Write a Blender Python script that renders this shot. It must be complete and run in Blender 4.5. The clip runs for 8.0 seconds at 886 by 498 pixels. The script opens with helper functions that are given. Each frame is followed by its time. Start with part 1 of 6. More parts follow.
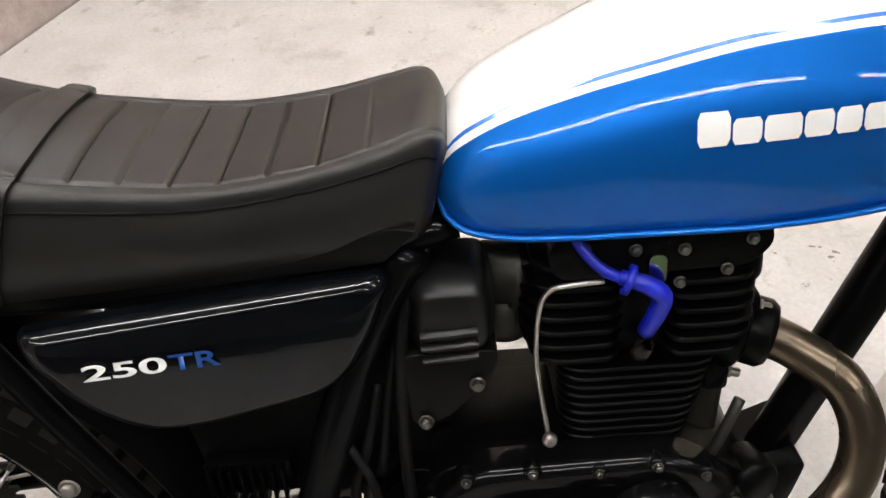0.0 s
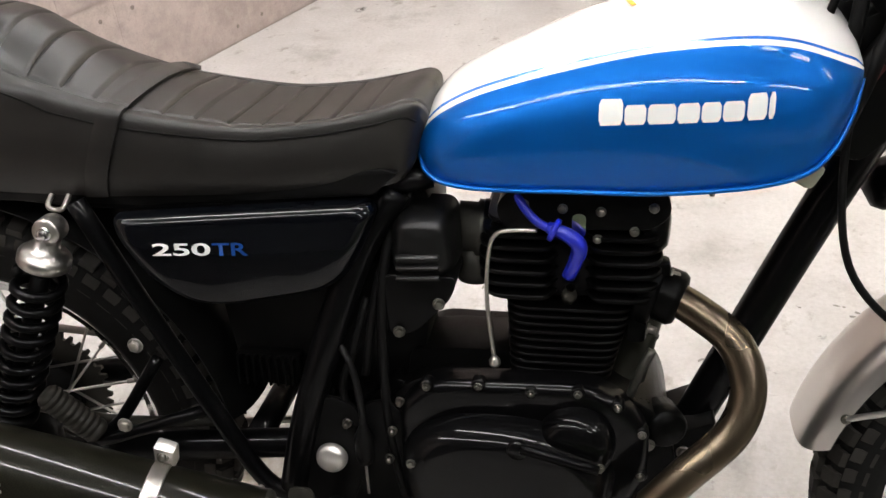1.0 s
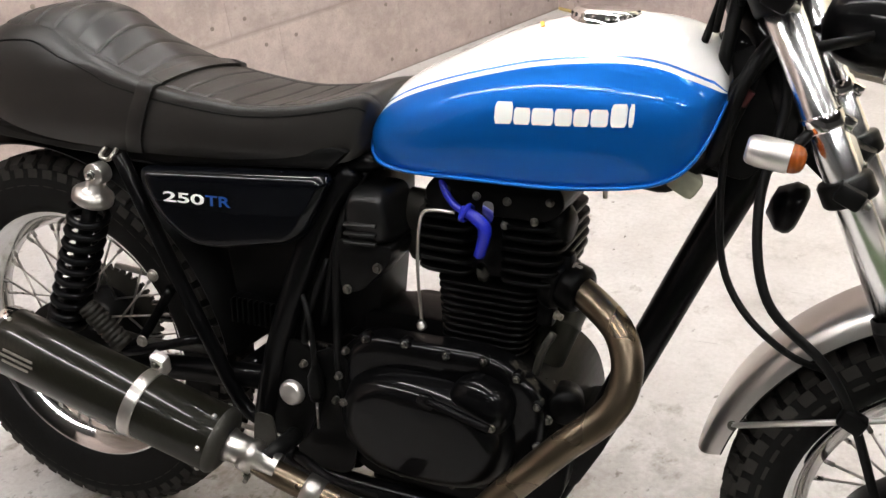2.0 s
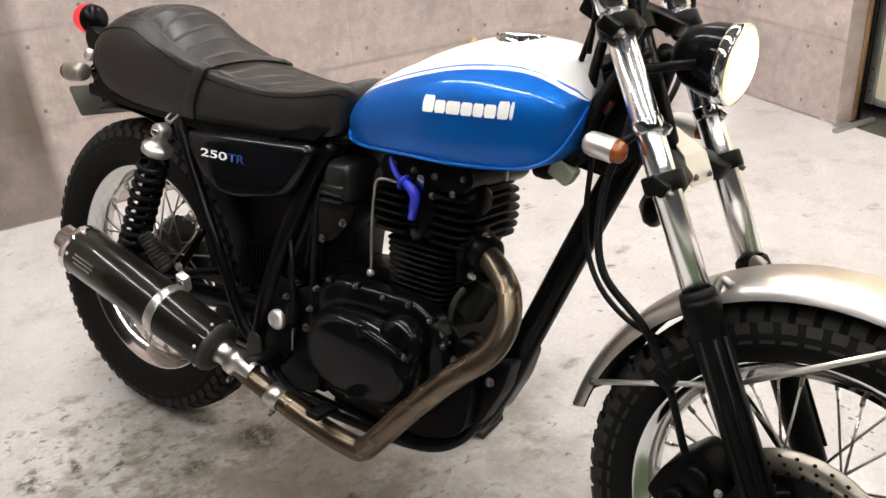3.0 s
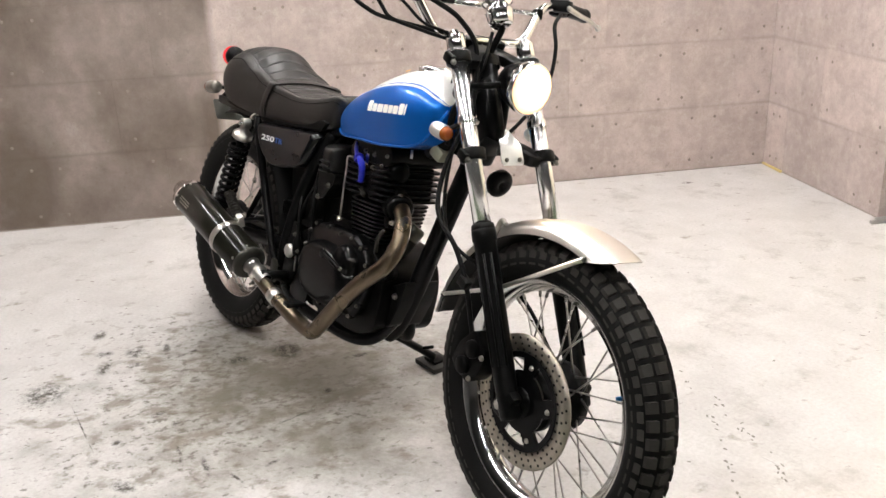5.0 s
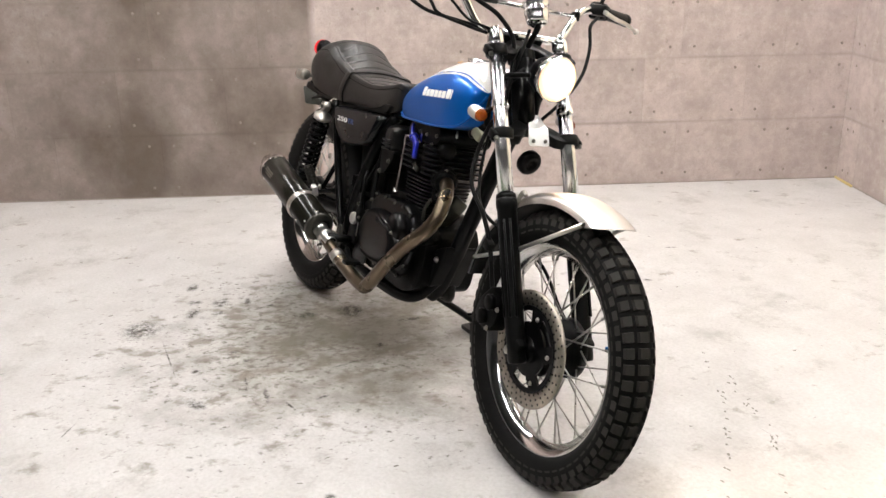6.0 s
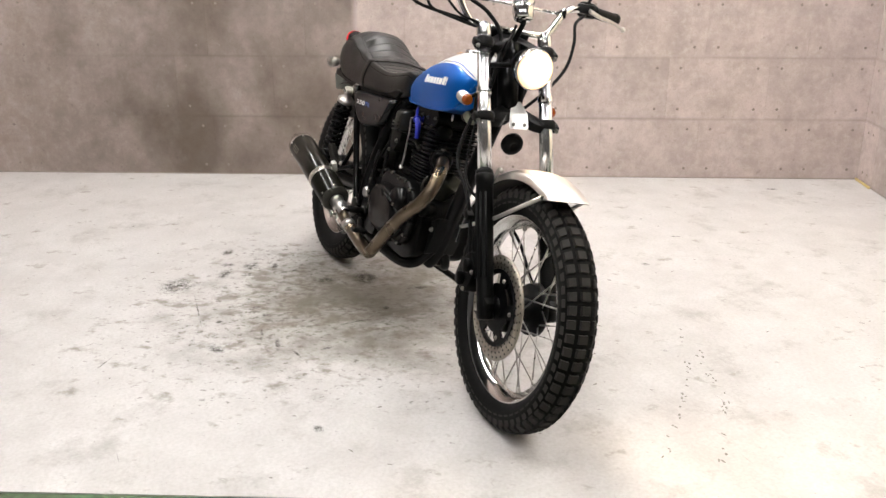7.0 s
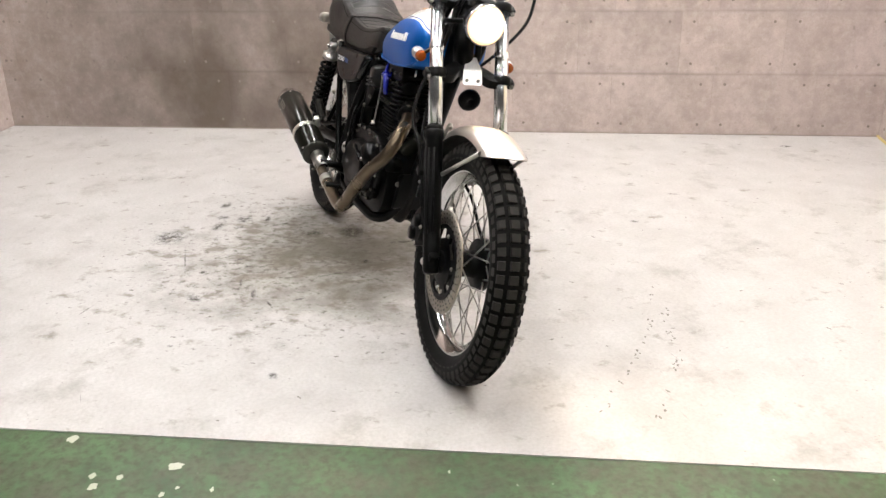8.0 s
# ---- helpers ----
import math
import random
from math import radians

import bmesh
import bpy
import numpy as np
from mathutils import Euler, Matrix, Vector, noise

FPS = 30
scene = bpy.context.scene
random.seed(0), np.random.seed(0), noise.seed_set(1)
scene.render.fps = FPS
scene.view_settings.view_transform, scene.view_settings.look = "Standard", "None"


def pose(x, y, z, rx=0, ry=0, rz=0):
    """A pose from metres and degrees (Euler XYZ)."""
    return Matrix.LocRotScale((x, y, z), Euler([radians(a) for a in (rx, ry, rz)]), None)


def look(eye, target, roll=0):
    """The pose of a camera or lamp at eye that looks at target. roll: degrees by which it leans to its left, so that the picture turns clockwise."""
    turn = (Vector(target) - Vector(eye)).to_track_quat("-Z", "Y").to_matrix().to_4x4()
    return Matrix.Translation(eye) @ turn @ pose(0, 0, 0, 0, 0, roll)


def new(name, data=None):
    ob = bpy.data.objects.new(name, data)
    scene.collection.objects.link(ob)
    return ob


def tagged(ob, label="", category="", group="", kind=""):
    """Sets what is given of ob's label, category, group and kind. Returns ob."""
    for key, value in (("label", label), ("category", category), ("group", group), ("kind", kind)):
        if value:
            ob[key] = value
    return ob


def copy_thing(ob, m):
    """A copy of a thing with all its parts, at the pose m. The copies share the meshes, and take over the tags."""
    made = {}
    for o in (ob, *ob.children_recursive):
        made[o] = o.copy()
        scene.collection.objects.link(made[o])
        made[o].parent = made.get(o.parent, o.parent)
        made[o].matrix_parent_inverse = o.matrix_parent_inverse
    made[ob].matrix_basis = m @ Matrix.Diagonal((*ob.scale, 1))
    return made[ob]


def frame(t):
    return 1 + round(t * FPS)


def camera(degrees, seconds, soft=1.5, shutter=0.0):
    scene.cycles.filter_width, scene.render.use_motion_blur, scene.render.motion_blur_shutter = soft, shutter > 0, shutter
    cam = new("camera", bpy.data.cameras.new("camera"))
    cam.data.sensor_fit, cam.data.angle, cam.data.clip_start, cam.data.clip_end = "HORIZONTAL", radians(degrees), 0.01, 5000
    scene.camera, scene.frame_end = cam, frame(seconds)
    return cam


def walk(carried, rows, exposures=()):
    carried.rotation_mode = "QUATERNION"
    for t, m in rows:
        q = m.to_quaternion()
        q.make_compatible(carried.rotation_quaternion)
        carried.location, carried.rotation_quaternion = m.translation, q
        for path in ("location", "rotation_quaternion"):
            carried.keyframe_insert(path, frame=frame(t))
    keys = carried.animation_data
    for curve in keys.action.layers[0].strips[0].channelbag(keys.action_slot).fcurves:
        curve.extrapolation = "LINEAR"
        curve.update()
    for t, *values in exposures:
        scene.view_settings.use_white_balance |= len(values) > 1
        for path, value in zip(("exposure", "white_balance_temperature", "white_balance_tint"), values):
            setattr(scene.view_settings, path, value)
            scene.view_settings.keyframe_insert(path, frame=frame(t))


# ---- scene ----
cam = camera(52.59, 8.0, soft=1.5)
PATH = [
    (0, (0.575, -0.474, 1.242), (0.573, 0.986, -0.125), -4.2),
    (0.5, (0.672, -0.607, 1.278), (0.435, 0.986, 0.093), -3.7),
    (1, (0.749, -0.749, 1.284), (0.456, 0.821, 0.080), -4.1),
    (1.5, (0.934, -0.796, 1.279), (0.357, 0.746, 0.144), -7.1),
    (1.7, (1.019, -0.810, 1.285), (0.364, 0.723, 0.179), -6.1),
    (2.8, (1.463, -0.979, 1.276), (0.453, 0.449, 0.306), -5.7),
    (3, (1.593, -0.970, 1.287), (0.497, 0.418, 0.353), -4.1),
    (3.5, (1.872, -1.016, 1.284), (0.680, 0.357, 0.452), -3.7),
    (4, (2.122, -1.084, 1.279), (0.841, 0.218, 0.466), -2.3),
    (4.5, (2.382, -1.075, 1.262), (0.935, 0.076, 0.499), -0.6),
    (4.7, (2.482, -1.072, 1.271), (1.005, 0.063, 0.544), -1.1),
    (5.8, (2.903, -1.137, 1.274), (1.289, -0.152, 0.623), -2.5),
    (6, (2.979, -1.108, 1.264), (1.327, -0.201, 0.596), -1.0),
    (6.5, (3.157, -1.061, 1.263), (1.447, -0.246, 0.620), -1.8),
    (7, (3.345, -1.039, 1.282), (1.625, -0.271, 0.609), -0.0),
    (7.5, (3.449, -0.911, 1.288), (1.672, -0.233, 0.669), -2.0),
    (7.8, (3.534, -0.808, 1.264), (1.752, -0.254, 0.537), -1.5),
    (8, (3.504, -0.752, 1.292), (1.760, -0.139, 0.528), -1.0),
]
EXPOSURES = [(0.0, 0.06), (1.5, 0.08), (3.0, 0.17), (5.0, 0.22), (8.0, 0.25)]
walk(cam, [(t, look(eye, target, roll)) for t, eye, target, roll in PATH], EXPOSURES)

# ---- world and lamps ----
world = bpy.data.worlds.new("hall")
scene.world = world
world.use_nodes = True
world.node_tree.nodes["Background"].inputs[0].default_value = (0.75, 0.78, 0.85, 1)
world.node_tree.nodes["Background"].inputs[1].default_value = 0.03

# the bay: origin in the far corner, a runs along the back wall, b from the wall into the hall
ROOM_TURN = -26.0
ROOM = pose(-0.044, 2.934, 0, 0, 0, ROOM_TURN)
BAY_LONG, BAY_DEEP = 4.82, 2.98
CEILING = 2.75


def bay(a, b, z=0.0):
    return ROOM @ Vector((b, -a, z))


TUBE_GLOW = 62.5
HEADLAMP_WATTS = 34.0

# ---- materials ----
def material(name):
    m = bpy.data.materials.new(name)
    m.use_nodes = True
    return m, m.node_tree.nodes, m.node_tree.links, m.node_tree.nodes["Principled BSDF"]


def noise_node(nodes, links, scale, detail=4.0, rough=0.6, coord="Object"):
    tc = nodes.new("ShaderNodeTexCoord")
    n = nodes.new("ShaderNodeTexNoise")
    n.inputs["Scale"].default_value = scale
    n.inputs["Detail"].default_value = detail
    n.inputs["Roughness"].default_value = rough
    links.new(tc.outputs[coord], n.inputs["Vector"])
    return n


def ramp(nodes, links, source, stops):
    r = nodes.new("ShaderNodeValToRGB")
    links.new(source, r.inputs[0])
    while len(r.color_ramp.elements) < len(stops):
        r.color_ramp.elements.new(0.5)
    for e, (p, c) in zip(r.color_ramp.elements, stops):
        e.position = p
        e.color = (c, c, c, 1) if isinstance(c, (int, float)) else (*c, 1)
    return r.outputs[0]


def mixed(nodes, links, fac, a, b, mode="MIX"):
    m = nodes.new("ShaderNodeMix")
    m.data_type, m.blend_type = "RGBA", mode
    if isinstance(fac, (int, float)):
        m.inputs[0].default_value = fac
    else:
        links.new(fac, m.inputs[0])
    for k, v in ((6, a), (7, b)):
        if isinstance(v, tuple):
            m.inputs[k].default_value = (*v, 1)
        else:
            links.new(v, m.inputs[k])
    return m.outputs[2]


def bumped(nodes, links, bsdf, source, strength, distance):
    b = nodes.new("ShaderNodeBump")
    b.inputs["Strength"].default_value = strength
    b.inputs["Distance"].default_value = distance
    links.new(source, b.inputs["Height"])
    links.new(b.outputs[0], bsdf.inputs["Normal"])


def plain(name, color, rough=0.5, metal=0.0, coat=0.0, grain=60.0, vary=0.12, bump=0.0, spread=0.12, spec=0.5, coat_rough=0.05):
    """A painted, cast or drawn surface with slight unevenness of colour and gloss at two scales."""
    m, nodes, links, bsdf = material(name)
    fine = noise_node(nodes, links, grain, 5)
    wide = noise_node(nodes, links, grain / 9, 3)
    both = mixed(nodes, links, 0.5, fine.outputs[0], wide.outputs[0])
    dark = tuple(c * (1 - vary) for c in color)
    light = tuple(min(1, c * (1 + vary)) for c in color)
    links.new(ramp(nodes, links, both, [(0.3, dark), (0.7, light)]), bsdf.inputs["Base Color"])
    links.new(ramp(nodes, links, both, [(0.3, max(0.02, rough - spread / 2)), (0.7, min(1, rough + spread / 2))]), bsdf.inputs["Roughness"])
    bsdf.inputs["Metallic"].default_value = metal
    bsdf.inputs["Specular IOR Level"].default_value = spec
    bsdf.inputs["Coat Weight"].default_value = coat
    bsdf.inputs["Coat Roughness"].default_value = coat_rough
    if bump:
        bumped(nodes, links, bsdf, fine.outputs[0], bump, 0.001)
    return m


def lens_plastic(name, color, glow=0.0):
    m, nodes, links, bsdf = material(name)
    wave = nodes.new("ShaderNodeTexWave")
    wave.inputs["Scale"].default_value = 60
    tc = nodes.new("ShaderNodeTexCoord")
    links.new(tc.outputs["Object"], wave.inputs["Vector"])
    links.new(ramp(nodes, links, wave.outputs[0], [(0, tuple(c * 0.8 for c in color)), (1, color)]), bsdf.inputs["Base Color"])
    bsdf.inputs["Roughness"].default_value = 0.12
    bsdf.inputs["Subsurface Weight"].default_value = 0.15
    bumped(nodes, links, bsdf, wave.outputs[0], 0.3, 0.001)
    if glow:
        bsdf.inputs["Emission Color"].default_value = (*color, 1)
        bsdf.inputs["Emission Strength"].default_value = glow
    return m


def glowing(name, color, strength):
    m, nodes, links, bsdf = material(name)
    bsdf.inputs["Base Color"].default_value = (0.8, 0.8, 0.8, 1)
    bsdf.inputs["Emission Color"].default_value = (*color, 1)
    bsdf.inputs["Emission Strength"].default_value = strength
    return m


def concrete_floor(name):
    m, nodes, links, bsdf = material(name)
    broad = noise_node(nodes, links, 1.3, 5, 0.65)
    cloud = noise_node(nodes, links, 6.0, 6, 0.65)
    grain = noise_node(nodes, links, 90.0, 4, 0.7)
    base = mixed(nodes, links, broad.outputs[0], (0.39, 0.365, 0.348), (0.61, 0.588, 0.577))
    base = mixed(nodes, links, ramp(nodes, links, cloud.outputs[0], [(0.38, 0.0), (0.66, 0.65)]), base, (0.64, 0.618, 0.606))
    base = mixed(nodes, links, ramp(nodes, links, grain.outputs[0], [(0.35, 0.28), (0.6, 0.0)]), base, (0.30, 0.28, 0.26))
    # scattered dark flecks and scuffs, thicker where machines are parked
    tc = nodes.new("ShaderNodeTexCoord")
    spot = nodes.new("ShaderNodeVectorMath")
    spot.operation = "DISTANCE"
    links.new(tc.outputs["Object"], spot.inputs[0])
    spot.inputs[1].default_value = (0.36, -0.20, 0)
    near = ramp(nodes, links, spot.outputs["Value"], [(0.15, 0.150), (1.1, 0.0)])
    patch = noise_node(nodes, links, 2.6, 4, 0.6)
    for scale, turn, low, high, tint, most in ((38.0, 1.15, 0.635, 0.74, (0.085, 0.072, 0.052), 0.82), (55.0, 0.85, 0.67, 0.73, (0.12, 0.105, 0.085), 0.25), (11.0, 1.05, 0.60, 0.72, (0.175, 0.145, 0.105), 0.75)):
        place = nodes.new("ShaderNodeMapping")
        place.vector_type = "TEXTURE"
        place.inputs["Rotation"].default_value = (0, 0, turn)
        place.inputs["Scale"].default_value = (1.15, 0.9, 1.0)
        links.new(tc.outputs["Object"], place.inputs["Vector"])
        fleck = noise_node(nodes, links, scale, 5, 0.62)
        links.new(place.outputs[0], fleck.inputs["Vector"])
        mask = nodes.new("ShaderNodeMath")
        mask.operation = "ADD"
        links.new(fleck.outputs[0], mask.inputs[0])
        links.new(near, mask.inputs[1])
        more = nodes.new("ShaderNodeMath")
        more.operation = "MULTIPLY_ADD"
        links.new(patch.outputs[0], more.inputs[0])
        more.inputs[1].default_value = 0.16
        links.new(mask.outputs[0], more.inputs[2])
        base = mixed(nodes, links, ramp(nodes, links, more.outputs[0], [(low + 0.10, 0.0), (high + 0.10, most)]), base, tint)
    # broad grime where machines drip and tyres turn, plus painted shade under the bike
    zone = nodes.new("ShaderNodeVectorMath")
    zone.operation = "DISTANCE"
    links.new(tc.outputs["Object"], zone.inputs[0])
    zone.inputs[1].default_value = (0.46, 0.0, 0)
    dirt_shade = noise_node(nodes, links, 3.4, 8, 0.72)
    reach = ramp(nodes, links, zone.outputs["Value"], [(0.15, 0.34), (0.80, 0.0)])
    sum_ = nodes.new("ShaderNodeMath")
    sum_.operation = "ADD"
    links.new(dirt_shade.outputs[0], sum_.inputs[0])
    links.new(reach, sum_.inputs[1])
    base = mixed(nodes, links, ramp(nodes, links, sum_.outputs[0], [(0.54, 0.0), (0.86, 0.85)]), base, (0.135, 0.118, 0.090))
    # long scratches
    scratch = noise_node(nodes, links, 3.0, 2, 0.5)
    stretch2 = nodes.new("ShaderNodeMapping")
    stretch2.inputs["Rotation"].default_value = (0, 0, 0.9)
    stretch2.inputs["Scale"].default_value = (2.0, 40.0, 1.0)
    links.new(tc.outputs["Object"], stretch2.inputs["Vector"])
    links.new(stretch2.outputs[0], scratch.inputs["Vector"])
    base = mixed(nodes, links, ramp(nodes, links, scratch.outputs[0], [(0.74, 0.0), (0.80, 0.5)]), base, (0.16, 0.15, 0.14))
    links.new(base, bsdf.inputs["Base Color"])
    links.new(ramp(nodes, links, cloud.outputs[0], [(0.3, 0.42), (0.7, 0.7)]), bsdf.inputs["Roughness"])
    bumped(nodes, links, bsdf, grain.outputs[0], 0.25, 0.002)
    return m


def concrete_wall(name, stains):
    m, nodes, links, bsdf = material(name)
    info = nodes.new("ShaderNodeObjectInfo")
    broad = noise_node(nodes, links, 1.6, 5, 0.6)
    cloud = noise_node(nodes, links, 7.0, 6, 0.7)
    grain = noise_node(nodes, links, 140.0, 3, 0.7)
    geo = nodes.new("ShaderNodeNewGeometry")
    for n in (broad, cloud, grain):
        links.new(geo.outputs["Position"], n.inputs["Vector"])
    base = mixed(nodes, links, ramp(nodes, links, broad.outputs[0], [(0.3, 0.0), (0.7, 1.0)]), (0.385, 0.313, 0.287), (0.530, 0.442, 0.413))
    base = mixed(nodes, links, ramp(nodes, links, cloud.outputs[0], [(0.42, 0.0), (0.70, 0.65)]), base, (0.31, 0.255, 0.225))
    mottle = noise_node(nodes, links, 24.0, 5, 0.7)
    links.new(geo.outputs["Position"], mottle.inputs["Vector"])
    base = mixed(nodes, links, ramp(nodes, links, mottle.outputs[0], [(0.36, 0.24), (0.5, 0.0)]), base, (0.25, 0.21, 0.185))
    base = mixed(nodes, links, ramp(nodes, links, mottle.outputs[0], [(0.52, 0.0), (0.68, 0.34)]), base, (0.60, 0.54, 0.50))
    pits = noise_node(nodes, links, 34.0, 3, 0.5)
    links.new(geo.outputs["Position"], pits.inputs["Vector"])
    base = mixed(nodes, links, ramp(nodes, links, pits.outputs[0], [(0.67, 0.0), (0.75, 0.38)]), base, (0.17, 0.14, 0.115))
    # stained bands along the formwork joints
    own = nodes.new("ShaderNodeTexCoord")
    axes = nodes.new("ShaderNodeSeparateXYZ")
    links.new(own.outputs["Object"], axes.inputs[0])
    away = nodes.new("ShaderNodeMath")
    away.operation = "ABSOLUTE"
    links.new(axes.outputs["Z"], away.inputs[0])
    band = nodes.new("ShaderNodeMath")
    band.operation = "MULTIPLY"
    links.new(ramp(nodes, links, away.outputs[0], [(0.150, 0.0), (0.1605, 0.6)]), band.inputs[0])
    links.new(ramp(nodes, links, broad.outputs[0], [(0.4, 0.1), (0.6, 1.0)]), band.inputs[1])
    base = mixed(nodes, links, band.outputs[0], base, (0.26, 0.215, 0.185))
    tone = ramp(nodes, links, info.outputs["Random"], [(0.0, 0.90), (1.0, 1.06)])
    base = mixed(nodes, links, 1.0, base, tone, "MULTIPLY")
    base = mixed(nodes, links, ramp(nodes, links, grain.outputs[0], [(0.3, 0.3), (0.5, 0.0)]), base, (0.22, 0.19, 0.17))
    if stains:
        # weathered stretch of the back wall, with vertical streaks
        tc = nodes.new("ShaderNodeMapping")
        links.new(geo.outputs["Position"], tc.inputs["Vector"])
        tc.vector_type = "TEXTURE"
        tc.inputs["Location"].default_value = ROOM.translation
        tc.inputs["Rotation"].default_value = (0, 0, radians(ROOM_TURN))
        sep = nodes.new("ShaderNodeSeparateXYZ")
        links.new(tc.outputs[0], sep.inputs[0])
        wob = nodes.new("ShaderNodeMath")
        wob.operation = "MULTIPLY_ADD"
        links.new(cloud.outputs[0], wob.inputs[0])
        wob.inputs[1].default_value = 0.5
        links.new(sep.outputs["Y"], wob.inputs[2])
        shift = nodes.new("ShaderNodeMapRange")
        links.new(wob.outputs[0], shift.inputs["Value"])
        shift.inputs["From Min"].default_value = -5.25
        shift.inputs["From Max"].default_value = -3.45
        edge = nodes.new("ShaderNodeMapRange")
        links.new(sep.outputs["Y"], edge.inputs["Value"])
        edge.inputs["From Min"].default_value = -2.69
        edge.inputs["From Max"].default_value = -2.73
        stain = nodes.new("ShaderNodeMath")
        stain.operation = "MULTIPLY"
        links.new(shift.outputs[0], stain.inputs[0])
        links.new(edge.outputs[0], stain.inputs[1])
        streak = nodes.new("ShaderNodeTexNoise")
        streak.inputs["Scale"].default_value = 1.0
        streak.inputs["Detail"].default_value = 5
        ms = nodes.new("ShaderNodeMapping")
        ms.inputs["Scale"].default_value = (3.0, 3.0, 2.0)
        links.new(geo.outputs["Position"], ms.inputs["Vector"])
        links.new(ms.outputs[0], streak.inputs["Vector"])
        amount = nodes.new("ShaderNodeMath")
        amount.operation = "MULTIPLY"
        links.new(stain.outputs[0], amount.inputs[0])
        links.new(ramp(nodes, links, streak.outputs[0], [(0.28, 0.42), (0.62, 0.9)]), amount.inputs[1])
        base = mixed(nodes, links, amount.outputs[0], base, (0.078, 0.056, 0.038))
    links.new(base, bsdf.inputs["Base Color"])
    links.new(ramp(nodes, links, cloud.outputs[0], [(0.3, 0.62), (0.7, 0.85)]), bsdf.inputs["Roughness"])
    bumped(nodes, links, bsdf, grain.outputs[0], 0.3, 0.002)
    return m


def painted_floor(name):
    m, nodes, links, bsdf = material(name)
    broad = noise_node(nodes, links, 4.0, 6, 0.7)
    fine = noise_node(nodes, links, 45.0, 5, 0.7)
    base = mixed(nodes, links, ramp(nodes, links, broad.outputs[0], [(0.36, 0.0), (0.62, 1.0)]), (0.036, 0.070, 0.028), (0.070, 0.135, 0.054))
    grime = noise_node(nodes, links, 7.0, 7, 0.75)
    base = mixed(nodes, links, ramp(nodes, links, grime.outputs[0], [(0.45, 0.0), (0.62, 0.8)]), base, (0.070, 0.066, 0.040))
    base = mixed(nodes, links, ramp(nodes, links, fine.outputs[0], [(0.46, 0.0), (0.62, 0.7)]), base, (0.050, 0.052, 0.030))
    chip = noise_node(nodes, links, 16.0, 3, 0.5)
    base = mixed(nodes, links, ramp(nodes, links, chip.outputs[0], [(0.735, 0.0), (0.75, 0.9)]), base, (0.45, 0.46, 0.40))
    links.new(base, bsdf.inputs["Base Color"])
    links.new(ramp(nodes, links, fine.outputs[0], [(0.3, 0.3), (0.7, 0.6)]), bsdf.inputs["Roughness"])
    bumped(nodes, links, bsdf, fine.outputs[0], 0.3, 0.002)
    return m


def vinyl(name):
    m, nodes, links, bsdf = material(name)
    vor = nodes.new("ShaderNodeTexVoronoi")
    vor.inputs["Scale"].default_value = 900
    tc = nodes.new("ShaderNodeTexCoord")
    links.new(tc.outputs["Object"], vor.inputs["Vector"])
    wide = noise_node(nodes, links, 9.0, 4)
    links.new(ramp(nodes, links, wide.outputs[0], [(0.3, (0.0055, 0.0048, 0.0043)), (0.7, (0.0095, 0.0083, 0.0074))]), bsdf.inputs["Base Color"])
    links.new(ramp(nodes, links, wide.outputs[0], [(0.3, 0.36), (0.7, 0.44)]), bsdf.inputs["Roughness"])
    bsdf.inputs["Specular IOR Level"].default_value = 0.39
    bumped(nodes, links, bsdf, vor.outputs["Distance"], 0.18, 0.0006)
    return m


def metal_flake(name, color):
    m, nodes, links, bsdf = material(name)
    vor = nodes.new("ShaderNodeTexVoronoi")
    vor.inputs["Scale"].default_value = 2500
    tc = nodes.new("ShaderNodeTexCoord")
    links.new(tc.outputs["Object"], vor.inputs["Vector"])
    dark = tuple(c * 0.8 for c in color)
    links.new(mixed(nodes, links, vor.outputs["Distance"], dark, color), bsdf.inputs["Base Color"])
    bsdf.inputs["Metallic"].default_value = 0.6
    bsdf.inputs["Roughness"].default_value = 0.42
    bsdf.inputs["Specular IOR Level"].default_value = 0.15
    bsdf.inputs["Coat Weight"].default_value = 0.32
    bsdf.inputs["Coat Roughness"].default_value = 0.03
    return m


def heat_pipe(name):
    """Stainless pipe, browned by heat, with streaks along it."""
    m, nodes, links, bsdf = material(name)
    wide = noise_node(nodes, links, 14.0, 2, 0.5)
    fine = noise_node(nodes, links, 150.0, 3)
    base = mixed(nodes, links, ramp(nodes, links, wide.outputs[0], [(0.3, 0.0), (0.7, 1.0)]), (0.092, 0.070, 0.048), (0.150, 0.118, 0.082))
    base = mixed(nodes, links, ramp(nodes, links, fine.outputs[0], [(0.5, 0.0), (0.75, 0.14)]), base, (0.10, 0.075, 0.05))
    links.new(base, bsdf.inputs["Base Color"])
    bsdf.inputs["Metallic"].default_value = 0.9
    links.new(ramp(nodes, links, wide.outputs[0], [(0.3, 0.31), (0.7, 0.26)]), bsdf.inputs["Roughness"])
    return m


def carbon(name):
    m, nodes, links, bsdf = material(name)
    chk = nodes.new("ShaderNodeTexChecker")
    chk.inputs["Scale"].default_value = 420
    tc = nodes.new("ShaderNodeTexCoord")
    links.new(tc.outputs["Object"], chk.inputs["Vector"])
    links.new(mixed(nodes, links, chk.outputs["Fac"], (0.0058, 0.0055, 0.0037), (0.010, 0.0095, 0.0064)), bsdf.inputs["Base Color"])
    bsdf.inputs["Roughness"].default_value = 0.3
    bsdf.inputs["Specular IOR Level"].default_value = 0.1
    bsdf.inputs["Coat Weight"].default_value = 0.38
    bsdf.inputs["Coat Roughness"].default_value = 0.025
    return m


